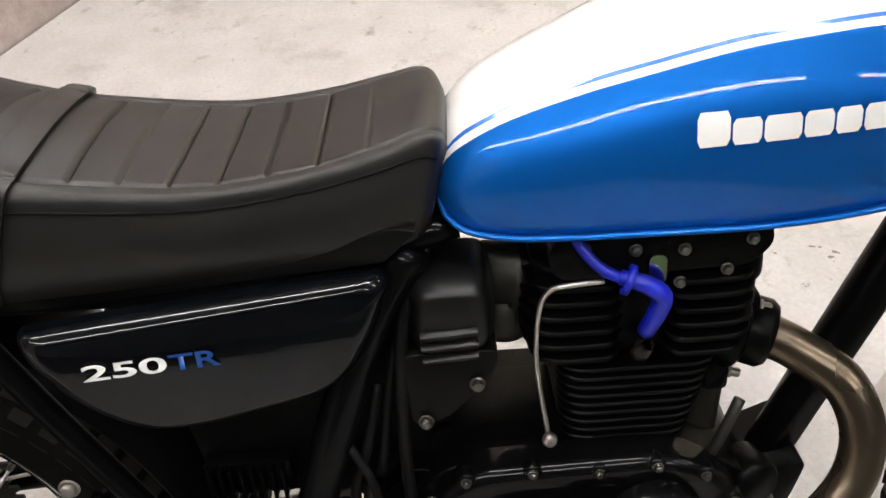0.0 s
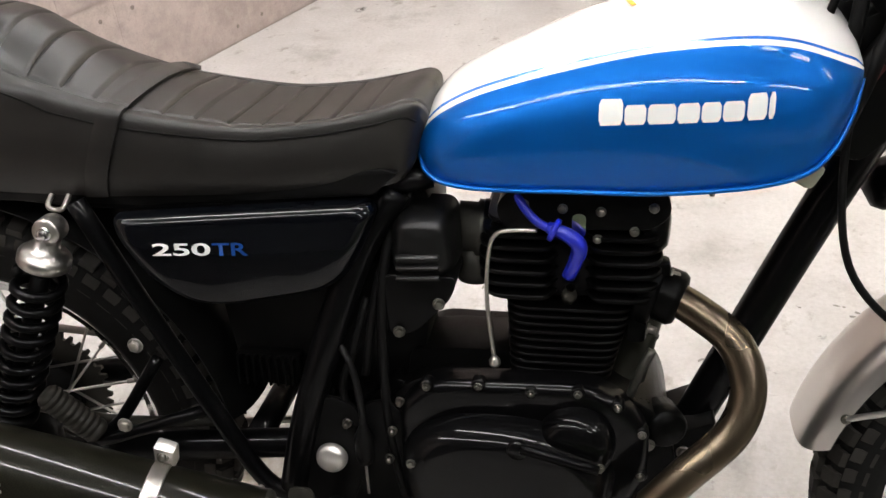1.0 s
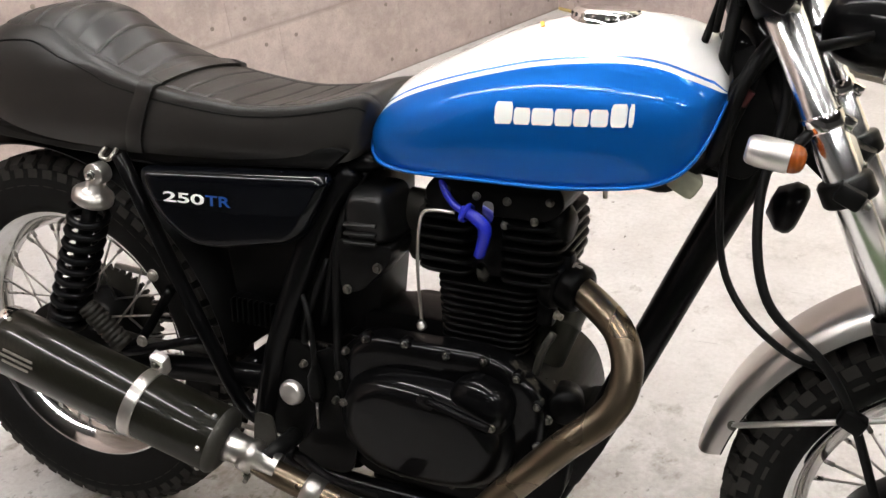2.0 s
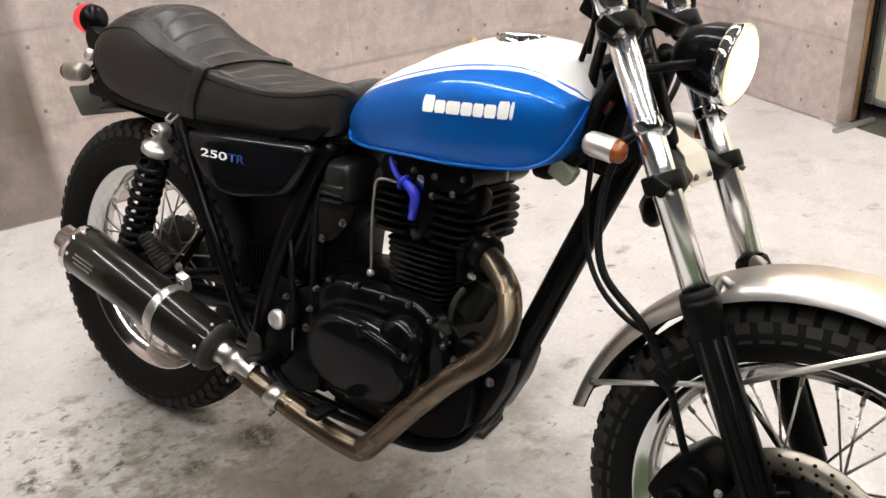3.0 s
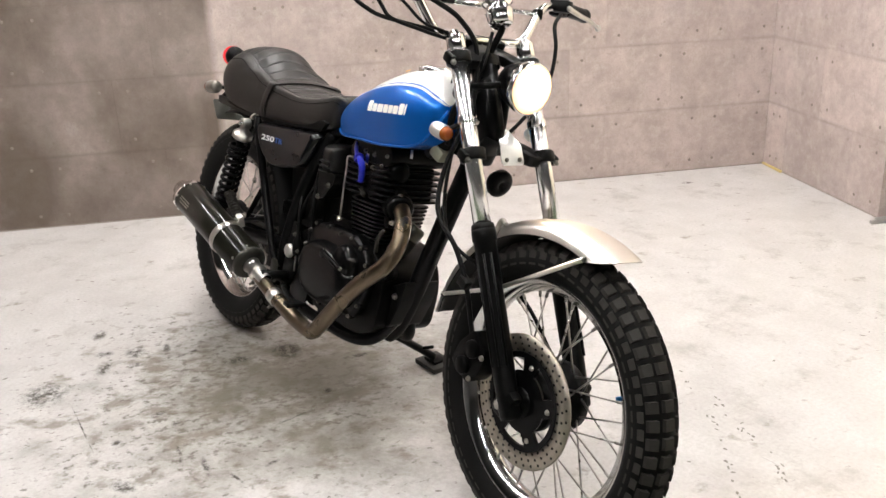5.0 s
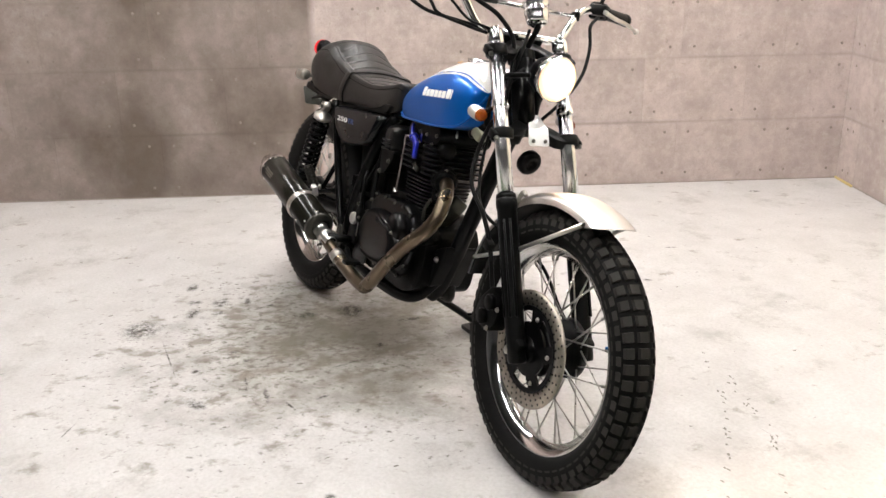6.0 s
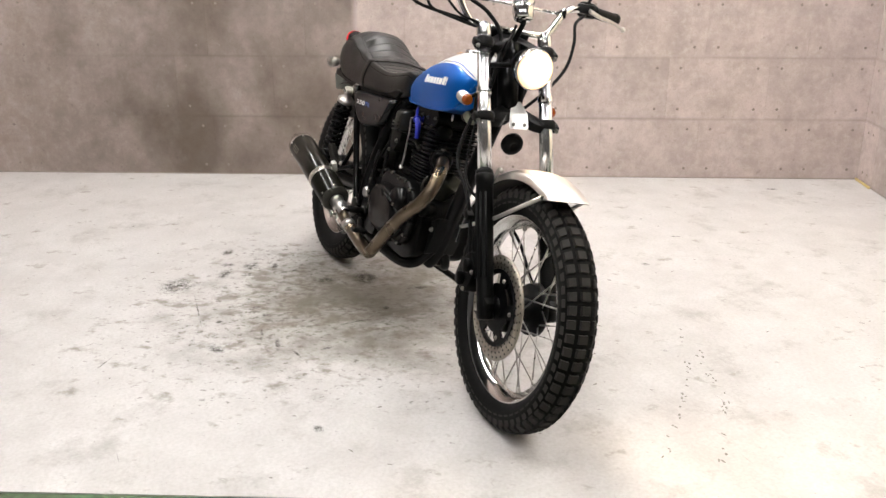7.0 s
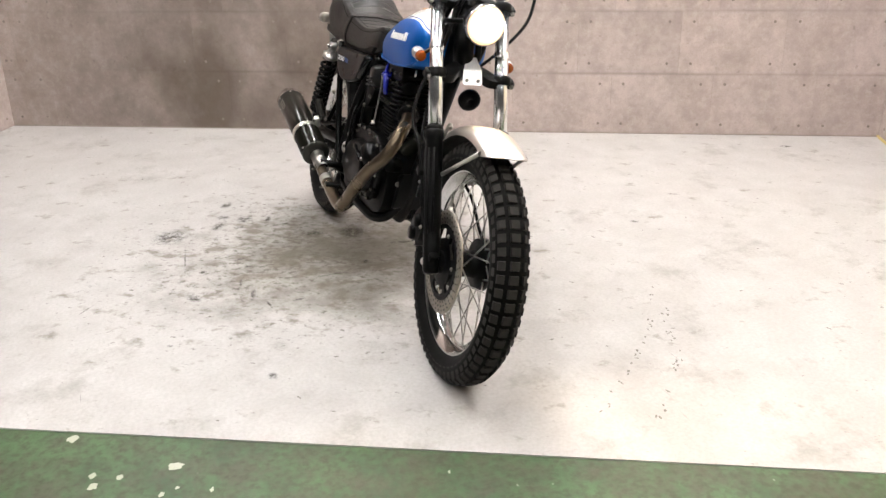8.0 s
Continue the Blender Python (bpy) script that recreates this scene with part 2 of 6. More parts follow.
def worn_spot(name):
    """Thin dried oil that fades out at its rim, broken up by noise."""
    m, nodes, links, bsdf = material(name)
    geo = nodes.new("ShaderNodeNewGeometry")
    fine = noise_node(nodes, links, 38.0, 6, 0.75)
    links.new(geo.outputs["Position"], fine.inputs["Vector"])
    tc = nodes.new("ShaderNodeTexCoord")
    r = nodes.new("ShaderNodeVectorMath")
    r.operation = "LENGTH"
    links.new(tc.outputs["Object"], r.inputs[0])
    k = nodes.new("ShaderNodeMath")
    k.operation = "MULTIPLY"
    links.new(ramp(nodes, links, r.outputs["Value"], [(0.30, 1.0), (1.0, 0.0)]), k.inputs[0])
    links.new(ramp(nodes, links, fine.outputs[0], [(0.42, 0.0), (0.60, 0.95)]), k.inputs[1])
    bsdf.inputs["Base Color"].default_value = (0.085, 0.072, 0.054, 1)
    bsdf.inputs["Roughness"].default_value = 0.6
    links.new(k.outputs[0], bsdf.inputs["Alpha"])
    return m


FLOOR = concrete_floor("floor concrete")
WALL = concrete_wall("wall concrete", False)
WALL_STAINED = concrete_wall("stained wall concrete", True)
SPOT = worn_spot("oil spot")
CRUMB = plain("rubber crumb", (0.20, 0.185, 0.165), 0.8, grain=200, vary=0.3)
TIE = plain("tie hole", (0.22, 0.183, 0.160), 0.95, grain=90, vary=0.5)
GREEN = painted_floor("green floor paint")
CHIPPED = plain("bare chipped concrete", (0.52, 0.52, 0.44), 0.7, grain=60, vary=0.12)
CREAM = plain("cream paint", (0.80, 0.72, 0.56), 0.5, grain=12, vary=0.06)
LAMP_PAINT = plain("lamp housing paint", (0.6, 0.6, 0.58), 0.5)
CEILING_PAINT = plain("ceiling paint", (0.06, 0.06, 0.06), 0.8, grain=8)
FAR_WALL = plain("far wall paint", (0.20, 0.20, 0.20), 0.8, grain=5)
TRIM_WOOD = plain("trim wood", (0.20, 0.115, 0.05), 0.55, grain=30, vary=0.3)
YELLOW_STICK = plain("pale stick", (0.62, 0.48, 0.20), 0.6)
GALVANISED = plain("galvanised steel", (0.42, 0.42, 0.41), 0.42, 0.8, grain=25, vary=0.2)
TUBE_LIGHT = glowing("tube light", (1.0, 0.975, 0.955), TUBE_GLOW)
SEAT_VINYL = vinyl("seat vinyl")
PIPING = plain("piping", (0.002, 0.002, 0.002), 0.6, spec=0.1)
BLUE = metal_flake("blue metallic paint", (0.0005, 0.098, 0.41))
BLUE_LINE = plain("blue line", (0.01, 0.12, 0.50), 0.25, coat=1.0, vary=0.03)
WHITE = plain("white paint", (0.80, 0.79, 0.77), 0.25, coat=1.0, grain=20, vary=0.02)
MARK_WHITE = plain("white decal", (0.82, 0.82, 0.80), 0.4, vary=0.02)
MARK_BLUE = plain("blue decal", (0.004, 0.045, 0.21), 0.4, vary=0.03)
GLOSS_BLACK = plain("gloss black paint", (0.002, 0.002, 0.0022), 0.4, coat=0.16, coat_rough=0.035, spec=0.03, grain=30, vary=0.2)
CASE_BLACK = plain("lacquered engine black", (0.002, 0.002, 0.0022), 0.4, coat=0.30, coat_rough=0.025, spec=0.03, grain=30, vary=0.2)
SATIN_BLACK = plain("satin black paint", (0.003, 0.003, 0.003), 0.38, spec=0.10, grain=40, vary=0.25)
COVER_BLACK = plain("side cover black", (0.0016, 0.0019, 0.0028), 0.3, coat=0.52, coat_rough=0.02, spec=0.04, grain=25, vary=0.12)
CAST_BLACK = plain("black cast alloy", (0.0020, 0.0020, 0.0020), 0.32, spec=0.055, grain=160, vary=0.3, bump=0.15)
PLASTIC = plain("black plastic", (0.003, 0.003, 0.003), 0.38, spec=0.10, grain=90, vary=0.2)
# carcass darkened for groove shade, block tops dusty and lightened for glare
RUBBER = plain("tyre rubber", (0.0034, 0.0032, 0.0030), 0.75, spec=0.14, grain=60, vary=0.35, bump=0.3)
TREAD_RUBBER = plain("dusty lightened tread rubber", (0.022, 0.020, 0.0175), 0.8, spec=0.25, grain=40, vary=0.4, bump=0.3)
POD_PLASTIC = plain("duct plastic", (0.003, 0.003, 0.003), 0.40, spec=0.34, grain=90, vary=0.2)
HOSE = plain("hose rubber", (0.003, 0.003, 0.003), 0.47, spec=0.13, grain=60)
PEG_RUBBER = plain("worn peg rubber", (0.014, 0.0125, 0.010), 0.6, spec=0.2, grain=60, vary=0.25)
TUBE_CHROME = plain("fork chrome", (0.92, 0.92, 0.93), 0.20, 1.0, grain=20, vary=0.03, spread=0.04)
CHROME = plain("chrome", (0.78, 0.77, 0.76), 0.07, 1.0, grain=20, vary=0.04, spread=0.08)
DARK_METAL = plain("dark oxidised alloy", (0.038, 0.0365, 0.031), 0.5, 0.6, grain=70, vary=0.3)
STARTER_GREY = plain("grey starter alloy", (0.034, 0.0335, 0.026), 0.42, 0.6, grain=70, vary=0.25)
RIM_CHROME = plain("rim chrome", (0.58, 0.575, 0.57), 0.11, 1.0, grain=20, vary=0.05, spread=0.06)
STEEL = plain("bright steel", (0.52, 0.50, 0.47), 0.32, 1.0, grain=70, vary=0.2)
DULL_STEEL = plain("dull steel", (0.30, 0.28, 0.25), 0.48, 0.85, grain=70, vary=0.3)
SPOKE_STEEL = plain("spoke steel", (0.44, 0.425, 0.40), 0.3, 1.0)
DISC_STEEL = plain("disc steel", (0.33, 0.295, 0.25), 0.40, 0.9, grain=80, vary=0.15)
ALLOY = plain("polished alloy", (0.72, 0.69, 0.66), 0.36, 0.85, grain=25, vary=0.15)
GUARD_ALLOY = plain("bare mudguard alloy", (0.58, 0.555, 0.53), 0.32, 0.97, grain=9, vary=0.05, spread=0.05)
BOLT_STEEL = plain("bolt steel", (0.16, 0.155, 0.138), 0.34, 1.0, grain=90, vary=0.3)
PAD_RUBBER = plain("grey rubber pad", (0.022, 0.021, 0.019), 0.75, grain=40, vary=0.3)
# floor tone darkened for the shade under the door and for dark reflections
DARKENED_FLOOR = plain("darkened side floor", (0.07, 0.062, 0.05), 0.6, grain=6, vary=0.3)
PIPE = heat_pipe("browned exhaust steel")
CARBON = carbon("muffler shell")
AMBER = lens_plastic("amber lens", (0.25, 0.055, 0.007))
RED = lens_plastic("red lens", (0.75, 0.03, 0.04), 0.5)
TICK_ORANGE = plain("orange paint", (0.75, 0.33, 0.02), 0.5)
JOINT = plain("joint stain", (0.27, 0.235, 0.21), 0.9, grain=20, vary=0.3)
DULL_RED = plain("dull red plastic", (0.08, 0.008, 0.008), 0.5)
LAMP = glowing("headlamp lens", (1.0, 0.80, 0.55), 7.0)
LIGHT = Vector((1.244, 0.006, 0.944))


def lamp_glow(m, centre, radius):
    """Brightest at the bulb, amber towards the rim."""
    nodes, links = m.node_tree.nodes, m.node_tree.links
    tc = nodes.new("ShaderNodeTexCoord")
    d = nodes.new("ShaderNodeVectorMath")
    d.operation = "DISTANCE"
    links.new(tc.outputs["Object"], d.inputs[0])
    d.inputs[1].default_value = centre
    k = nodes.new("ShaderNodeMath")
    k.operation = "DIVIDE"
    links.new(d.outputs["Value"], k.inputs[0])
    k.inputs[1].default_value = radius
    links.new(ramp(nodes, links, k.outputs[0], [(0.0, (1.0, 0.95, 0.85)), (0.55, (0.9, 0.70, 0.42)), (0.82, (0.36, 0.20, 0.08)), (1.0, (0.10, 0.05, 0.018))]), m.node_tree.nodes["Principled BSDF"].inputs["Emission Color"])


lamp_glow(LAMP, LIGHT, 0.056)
SILVER_PAINT = plain("bare silver sheet", (0.70, 0.69, 0.67), 0.33, 0.75, grain=40, vary=0.08)
BLUE_RUBBER = plain("blue silicone", (0.003, 0.010, 0.31), 0.36, vary=0.1)
CAP_TEAL = plain("teal plastic cap", (0.004, 0.13, 0.36), 0.35, vary=0.1)
PLATE = plain("plate back", (0.045, 0.047, 0.039), 0.5, 0.3, grain=20)
FOAM = plain("weathered connector", (0.30, 0.30, 0.22), 0.8, grain=50, vary=0.3)


# ---- mesh tools ----
def finish(name, bm, mat, parent=None, label="", smooth=40):
    """One mesh object from a bmesh. mat: a material or a list of them."""
    if smooth:
        for face in bm.faces:
            face.smooth = True
        for edge in bm.edges:
            if len(edge.link_faces) == 2 and edge.calc_face_angle(0) > radians(smooth):
                edge.smooth = False
    data = bpy.data.meshes.new(name)
    bm.to_mesh(data)
    bm.free()
    for one in mat if isinstance(mat, (list, tuple)) else [mat]:
        data.materials.append(one)
    ob = new(name, data)
    if parent is not None:
        ob.parent = parent
    if label:
        tagged(ob, label)
    return ob


def part(name, bm, mat, parent, label="", smooth=40):
    return finish(name, bm, mat, parent, label, smooth)


def thing(name, label, category, group="", m=None):
    ob = new(name)
    if m is not None:
        ob.matrix_basis = m
    return tagged(ob, label, category, group)


def spline(points, steps=8):
    """A Catmull-Rom line through the points."""
    p = [Vector(q) for q in points]
    if len(p) < 3:
        return p
    p = [2 * p[0] - p[1], *p, 2 * p[-1] - p[-2]]
    out = []
    for i in range(1, len(p) - 2):
        a, b, c, d = p[i - 1:i + 3]
        for k in range(steps):
            t = k / steps
            out.append(0.5 * (2 * b + (c - a) * t + (2 * a - 5 * b + 4 * c - d) * t * t + (3 * b - a - 3 * c + d) * t ** 3))
    return out + [p[-2]]


def tube(points, r, seg=14, steps=8, bm=None, smooth=True, flat=1.0):
    """A round bar or pipe along a line; r may be a list, one radius for each point given."""
    bm = bm or bmesh.new()
    line = spline(points, steps) if smooth else [Vector(q) for q in points]
    if isinstance(r, (list, tuple)):
        radii = [float(v) for v in np.interp(np.linspace(0, len(r) - 1, len(line)), range(len(r)), r)]
    else:
        radii = [r] * len(line)
    up = None
    rings = []
    for i, p in enumerate(line):
        d = (line[min(i + 1, len(line) - 1)] - line[max(i - 1, 0)]).normalized()
        if up is None:
            up = d.orthogonal().normalized()
        up = (up - d * up.dot(d)).normalized()
        side = d.cross(up)
        rings.append([bm.verts.new(p + radii[i] * (math.cos(a) * up + flat * math.sin(a) * side)) for a in (2 * math.pi * k / seg for k in range(seg))])
    for a, b in zip(rings, rings[1:]):
        for k in range(seg):
            bm.faces.new((a[k], a[(k + 1) % seg], b[(k + 1) % seg], b[k]))
    bm.faces.new(rings[0][::-1])
    bm.faces.new(rings[-1])
    return bm


def lathe(profile, origin, axis, seg=32, bm=None, closed=False, slot=0):
    """Turns (radius, along) about an axis through origin."""
    bm = bm or bmesh.new()
    axis = Vector(axis).normalized()
    up = axis.orthogonal().normalized()
    side = axis.cross(up)
    rings = []
    for r, h in profile:
        c = Vector(origin) + axis * h
        if r < 1e-6:
            rings.append([bm.verts.new(c)])
        else:
            rings.append([bm.verts.new(c + r * (math.cos(a) * up + math.sin(a) * side)) for a in (2 * math.pi * k / seg for k in range(seg))])
    pairs = list(zip(rings, rings[1:]))
    if closed:
        pairs.append((rings[-1], rings[0]))
    for a, b in pairs:
        for k in range(seg):
            q = [a[k % len(a)], a[(k + 1) % len(a)], b[(k + 1) % len(b)], b[k % len(b)]]
            u = list(dict.fromkeys(q))
            if len(u) > 2:
                bm.faces.new(u).material_index = slot
    return bm


def prism(outline, y0, y1, bevel=0.0, bm=None, m=None, segs=2, slot=0):
    """A plate: an outline of (x, z), from y0 to y1, with rounded edges."""
    own = bmesh.new()
    a = [own.verts.new((x, y0, z)) for x, z in outline]
    b = [own.verts.new((x, y1, z)) for x, z in outline]
    n = len(outline)
    for k in range(n):
        own.faces.new((a[k], a[(k + 1) % n], b[(k + 1) % n], b[k]))
    own.faces.new(a[::-1])
    own.faces.new(b)
    bmesh.ops.recalc_face_normals(own, faces=own.faces)
    if bevel:
        bmesh.ops.bevel(own, geom=list(own.edges), offset=bevel, segments=segs, profile=0.5, affect="EDGES", clamp_overlap=True)
    for face in own.faces:
        face.material_index = slot
    return joined(own, bm, m)


def plate(outline, back, front, r, segs=6, bm=None):
    """A plate of (x, z) outline whose front edge is rolled over with radius r."""
    bm = bm or bmesh.new()
    p = np.array(outline, float)
    nxt, prv = np.roll(p, -1, 0), np.roll(p, 1, 0)
    d = nxt - prv
    d /= np.maximum(np.linalg.norm(d, axis=1, keepdims=True), 1e-9)
    area = float(np.sum(p[:, 0] * nxt[:, 1] - nxt[:, 0] * p[:, 1]))
    inward = np.stack([-d[:, 1], d[:, 0]], 1) * (1 if area > 0 else -1)
    way = 1 if front > back else -1
    rows = [(0.0, back)] + [(r * (1 - math.cos(math.pi / 2 * k / segs)), front - way * r * (1 - math.sin(math.pi / 2 * k / segs))) for k in range(segs + 1)]
    rings = [[bm.verts.new((q[0], y, q[1])) for q in p + inward * off] for off, y in rows]
    inner = p + inward * r
    mid = inner.mean(0)
    for s in (0.8, 0.55, 0.3, 0.1):
        rings.append([bm.verts.new((q[0], front, q[1])) for q in mid + (inner - mid) * s])
    n = len(p)
    faces = []
    for a, b in zip(rings, rings[1:]):
        for k in range(n):
            faces.append(bm.faces.new((a[k], a[(k + 1) % n], b[(k + 1) % n], b[k])))
    faces += [bm.faces.new(rings[0][::-1]), bm.faces.new(rings[-1])]
    bmesh.ops.recalc_face_normals(bm, faces=faces)
    return bm


def dome(outline, back, front, roll=0.30, cornered=False, bm=None):
    """A smooth cover over a closed line of (x, z): steep flanks that roll into a nearly flat face."""
    bm = bm or bmesh.new()
    if cornered:
        loop = [Vector(p) for p in outline]
    else:
        loop = [Vector((p.x, p.z)) for p in spline([(x, 0, z) for x, z in outline[-2:] + outline + outline[:2]], 8)[16:-9]]
    mid = sum(loop, Vector((0, 0))) / len(loop)
    rings = []
    for k in range(13):
        a = math.pi / 2 * k / 12
        scale, lift = 1 - roll * (1 - math.cos(a)), math.sin(a) ** 0.85
        rings.append([bm.verts.new((q.x, back + (front - back) * 0.96 * lift, q.y)) for q in (mid + (p - mid) * scale for p in loop)])
    for scale, lift in (((1 - roll) * 0.7, 0.985), (0.3, 0.997), (0.08, 1.0)):
        rings.append([bm.verts.new((q.x, back + (front - back) * lift, q.y)) for q in (mid + (p - mid) * scale for p in loop)])
    n = len(loop)
    for a, b in zip(rings, rings[1:]):
        for k in range(n):
            bm.faces.new((a[k], a[(k + 1) % n], b[(k + 1) % n], b[k]))
    bm.faces.new(rings[-1])
    bmesh.ops.recalc_face_normals(bm, faces=bm.faces)
    return bm


def joined(own, bm, m=None):
    if m is not None:
        bmesh.ops.transform(own, matrix=m, verts=own.verts)
    if bm is None:
        return own
    data = bpy.data.meshes.new("part")
    own.to_mesh(data)
    own.free()
    bm.from_mesh(data)
    bpy.data.meshes.remove(data)
    return bm


def box(size, m=None, bevel=0.0, bm=None, segs=2, slot=0):
    x, y, z = (s / 2 for s in size)
    return prism([(-x, -z), (x, -z), (x, z), (-x, z)], -y, y, bevel, bm, m, segs, slot)


def rounded(outline, r, n=4):
    """An outline with its corners rounded."""
    out = []
    pts = [Vector(p) for p in outline]
    for i, p in enumerate(pts):
        a, b = pts[i - 1] - p, pts[(i + 1) % len(pts)] - p
        d = min(r, a.length * 0.45, b.length * 0.45)
        s, e = p + a.normalized() * d, p + b.normalized() * d
        for k in range(n + 1):
            t = k / n
            out.append(tuple((1 - t) ** 2 * s + 2 * t * (1 - t) * p + t * t * e))
    return out


def skin(rows, close_rows=False, cap=True, bm=None):
    """A skin over rows of points, all of one length; each row is an open or closed ring."""
    bm = bm or bmesh.new()
    grid = [[bm.verts.new(p) for p in row] for row in rows]
    n = len(rows[0])
    for i in range(len(rows) - 1):
        for k in range(n if close_rows else n - 1):
            bm.faces.new((grid[i][k], grid[i + 1][k], grid[i + 1][(k + 1) % n], grid[i][(k + 1) % n]))
    if cap and close_rows:
        bm.faces.new(grid[0])
        bm.faces.new(grid[-1][::-1])
    return bm


def easy(table, x):
    """A smooth line through a table."""
    xs, ys = zip(*table)
    i = min(max(int(np.searchsorted(xs, x)) - 1, 0), len(xs) - 2)
    slope = [0.0] * len(xs)
    for k in range(len(xs)):
        lo, hi = max(k - 1, 0), min(k + 1, len(xs) - 1)
        slope[k] = (ys[hi] - ys[lo]) / (xs[hi] - xs[lo])
    h = xs[i + 1] - xs[i]
    t = min(max((x - xs[i]) / h, 0), 1)
    return (2 * t ** 3 - 3 * t * t + 1) * ys[i] + (t ** 3 - 2 * t * t + t) * h * slope[i] + (3 * t * t - 2 * t ** 3) * ys[i + 1] + (t ** 3 - t * t) * h * slope[i + 1]


def bolt(parent, at, axis, r=0.006, h=0.005, mat=None, name="bolt"):
    """A hexagon head on a washer."""
    r = r * 0.8
    bm = lathe([(0, 0), (r * 1.35, 0), (r * 1.35, h * 0.3), (r, h * 0.3)], at, axis, 16)
    lathe([(r, h * 0.3), (r, h), (r * 0.85, h * 1.15), (0, h * 1.15)], at, axis, 6, bm)
    return part(name, bm, mat or BOLT_STEEL, parent, smooth=30)


# ---- the bay ----
def slab(name, corners, z0, z1, mat, parent=None):
    bm = bmesh.new()
    low = [bm.verts.new((x, y, z0)) for x, y in corners]
    top = [bm.verts.new((x, y, z1)) for x, y in corners]
    n = len(corners)
    for k in range(n):
        bm.faces.new((low[k], low[(k + 1) % n], top[(k + 1) % n], top[k]))
    bm.faces.new(top)
    bm.faces.new(low[::-1])
    bmesh.ops.recalc_face_normals(bm, faces=bm.faces)
    return finish(name, bm, mat, parent, smooth=0)


def plan(*pairs):
    return [tuple(bay(a, b)[:2]) for a, b in pairs]


floor = tagged(slab("floor", plan((-0.03, -0.1), (-0.03, BAY_DEEP), (BAY_LONG + 0.065, BAY_DEEP), (BAY_LONG + 0.065, -0.1)), -0.08, 0.0, FLOOR),
               "worn pale grey concrete bay floor with oil flecks", "floor", kind="structure")
aisle = slab("floor_aisle", plan((-4.0, BAY_DEEP + 0.001), (-4.0, 4.1), (9.0, 4.1), (9.0, BAY_DEEP + 0.001)), -0.09, -0.003, GREEN)
# unseen floor, pale so that it brightens the fork chrome
hall_floor = slab("floor_hall", plan((-4.0, 4.101), (-4.0, 9.0), (9.0, 9.0), (9.0, 4.101)), -0.09, -0.003, FLOOR)
tagged(hall_floor, "unseen pale floor added past the aisle", "floor", kind="structure")
tagged(aisle, "green painted concrete aisle with chipped spots", "floor", kind="structure")
# shade under the sliding door is put into this strip's colour
side_strip = slab("floor_side", plan((-4.0, -1.0), (-4.0, BAY_DEEP), (-0.031, BAY_DEEP), (-0.031, -1.0)), -0.09, -0.004, DARKENED_FLOOR)
# unseen strip, kept dark so the bike's right side reflects little
far_strip = slab("floor_side_far", plan((BAY_LONG + 0.066, -1.0), (BAY_LONG + 0.066, BAY_DEEP), (9.0, BAY_DEEP), (9.0, -1.0)), -0.09, -0.004, DARKENED_FLOOR)
tagged(far_strip, "unseen dark floor added past the short wall", "floor", kind="structure")
tagged(side_strip, "floor beside the bay, coloured dark for the door's shade", "floor", kind="structure")
# unseen ceiling, dark to keep black parts from reflecting grey
ceiling = slab("ceiling", plan((-4.0, -1.0), (-4.0, 9.0), (9.0, 9.0), (9.0, -1.0)), CEILING, CEILING + 0.1, CEILING_PAINT)
tagged(ceiling, "unseen dark ceiling over the hall", "ceiling", kind="structure")


def wall_block(name, corners, mat, label, z1=CEILING):
    return tagged(slab(name, plan(*corners), -0.05, z1, mat), label, "wall", kind="structure")


back_wall = wall_block("wall_back", [(-0.12, -0.15), (5.05, -0.15), (5.05, -0.0015), (-0.12, -0.0015)], WALL_STAINED, "bare concrete back wall with formwork panels and tie holes")
side_wall = wall_block("wall_side", [(-0.12, 0.0), (-0.12, 0.94), (-0.0015, 0.94), (-0.0015, 0.0)], WALL, "short bare concrete side wall with tie holes")
# depth past the corner is unseen, kept short to darken the bike's reflections
right_wall = wall_block("wall_right", [(BAY_LONG + 0.0015, 0.0), (BAY_LONG + 0.0015, 0.94), (4.94, 0.94), (4.94, 0.0)], WALL, "bare concrete side wall of the bay")
# unseen walls that close the hall; their grey sets the tone of reflections
for nm, c in (("wall_far", [(-4.1, 9.0), (9.1, 9.0), (9.1, 9.15), (-4.1, 9.15)]), ("wall_hall_left", [(-4.15, -1.0), (-4.0, -1.0), (-4.0, 9.0), (-4.15, 9.0)]),
              ("wall_hall_right", [(9.0, -1.0), (9.15, -1.0), (9.15, 9.0), (9.0, 9.0)]), ("wall_hall_back", [(-4.0, -1.15), (9.0, -1.15), (9.0, -1.0), (-4.0, -1.0)])):
    wall_block(nm, c, FAR_WALL, "unseen plain wall closing the hall")


joint = tagged(slab("floor_joint", plan((0.0, 0.0), (BAY_LONG, 0.0), (BAY_LONG, 0.005), (0.0, 0.005)), -0.01, 0.004, JOINT), "stained joint between the floor and the back wall", "joint", kind="structure")
for k, v in enumerate(joint.data.vertices):
    if v.co.z > 0:
        v.co.z = 0.003 + 0.002 * (k % 2)
tagged(slab("floor_joint_side", plan((0.0, 0.006), (0.004, 0.006), (0.004, 0.94), (0.0, 0.94)), -0.01, 0.004, JOINT), "stained joint between the floor and the side wall", "joint", kind="structure")


# the sliding partition beyond the side wall
door = thing("sliding_door", "cream painted sliding partition with a grey steel edge", "door")
door["kind"] = "structure"
DOOR_A = -0.17


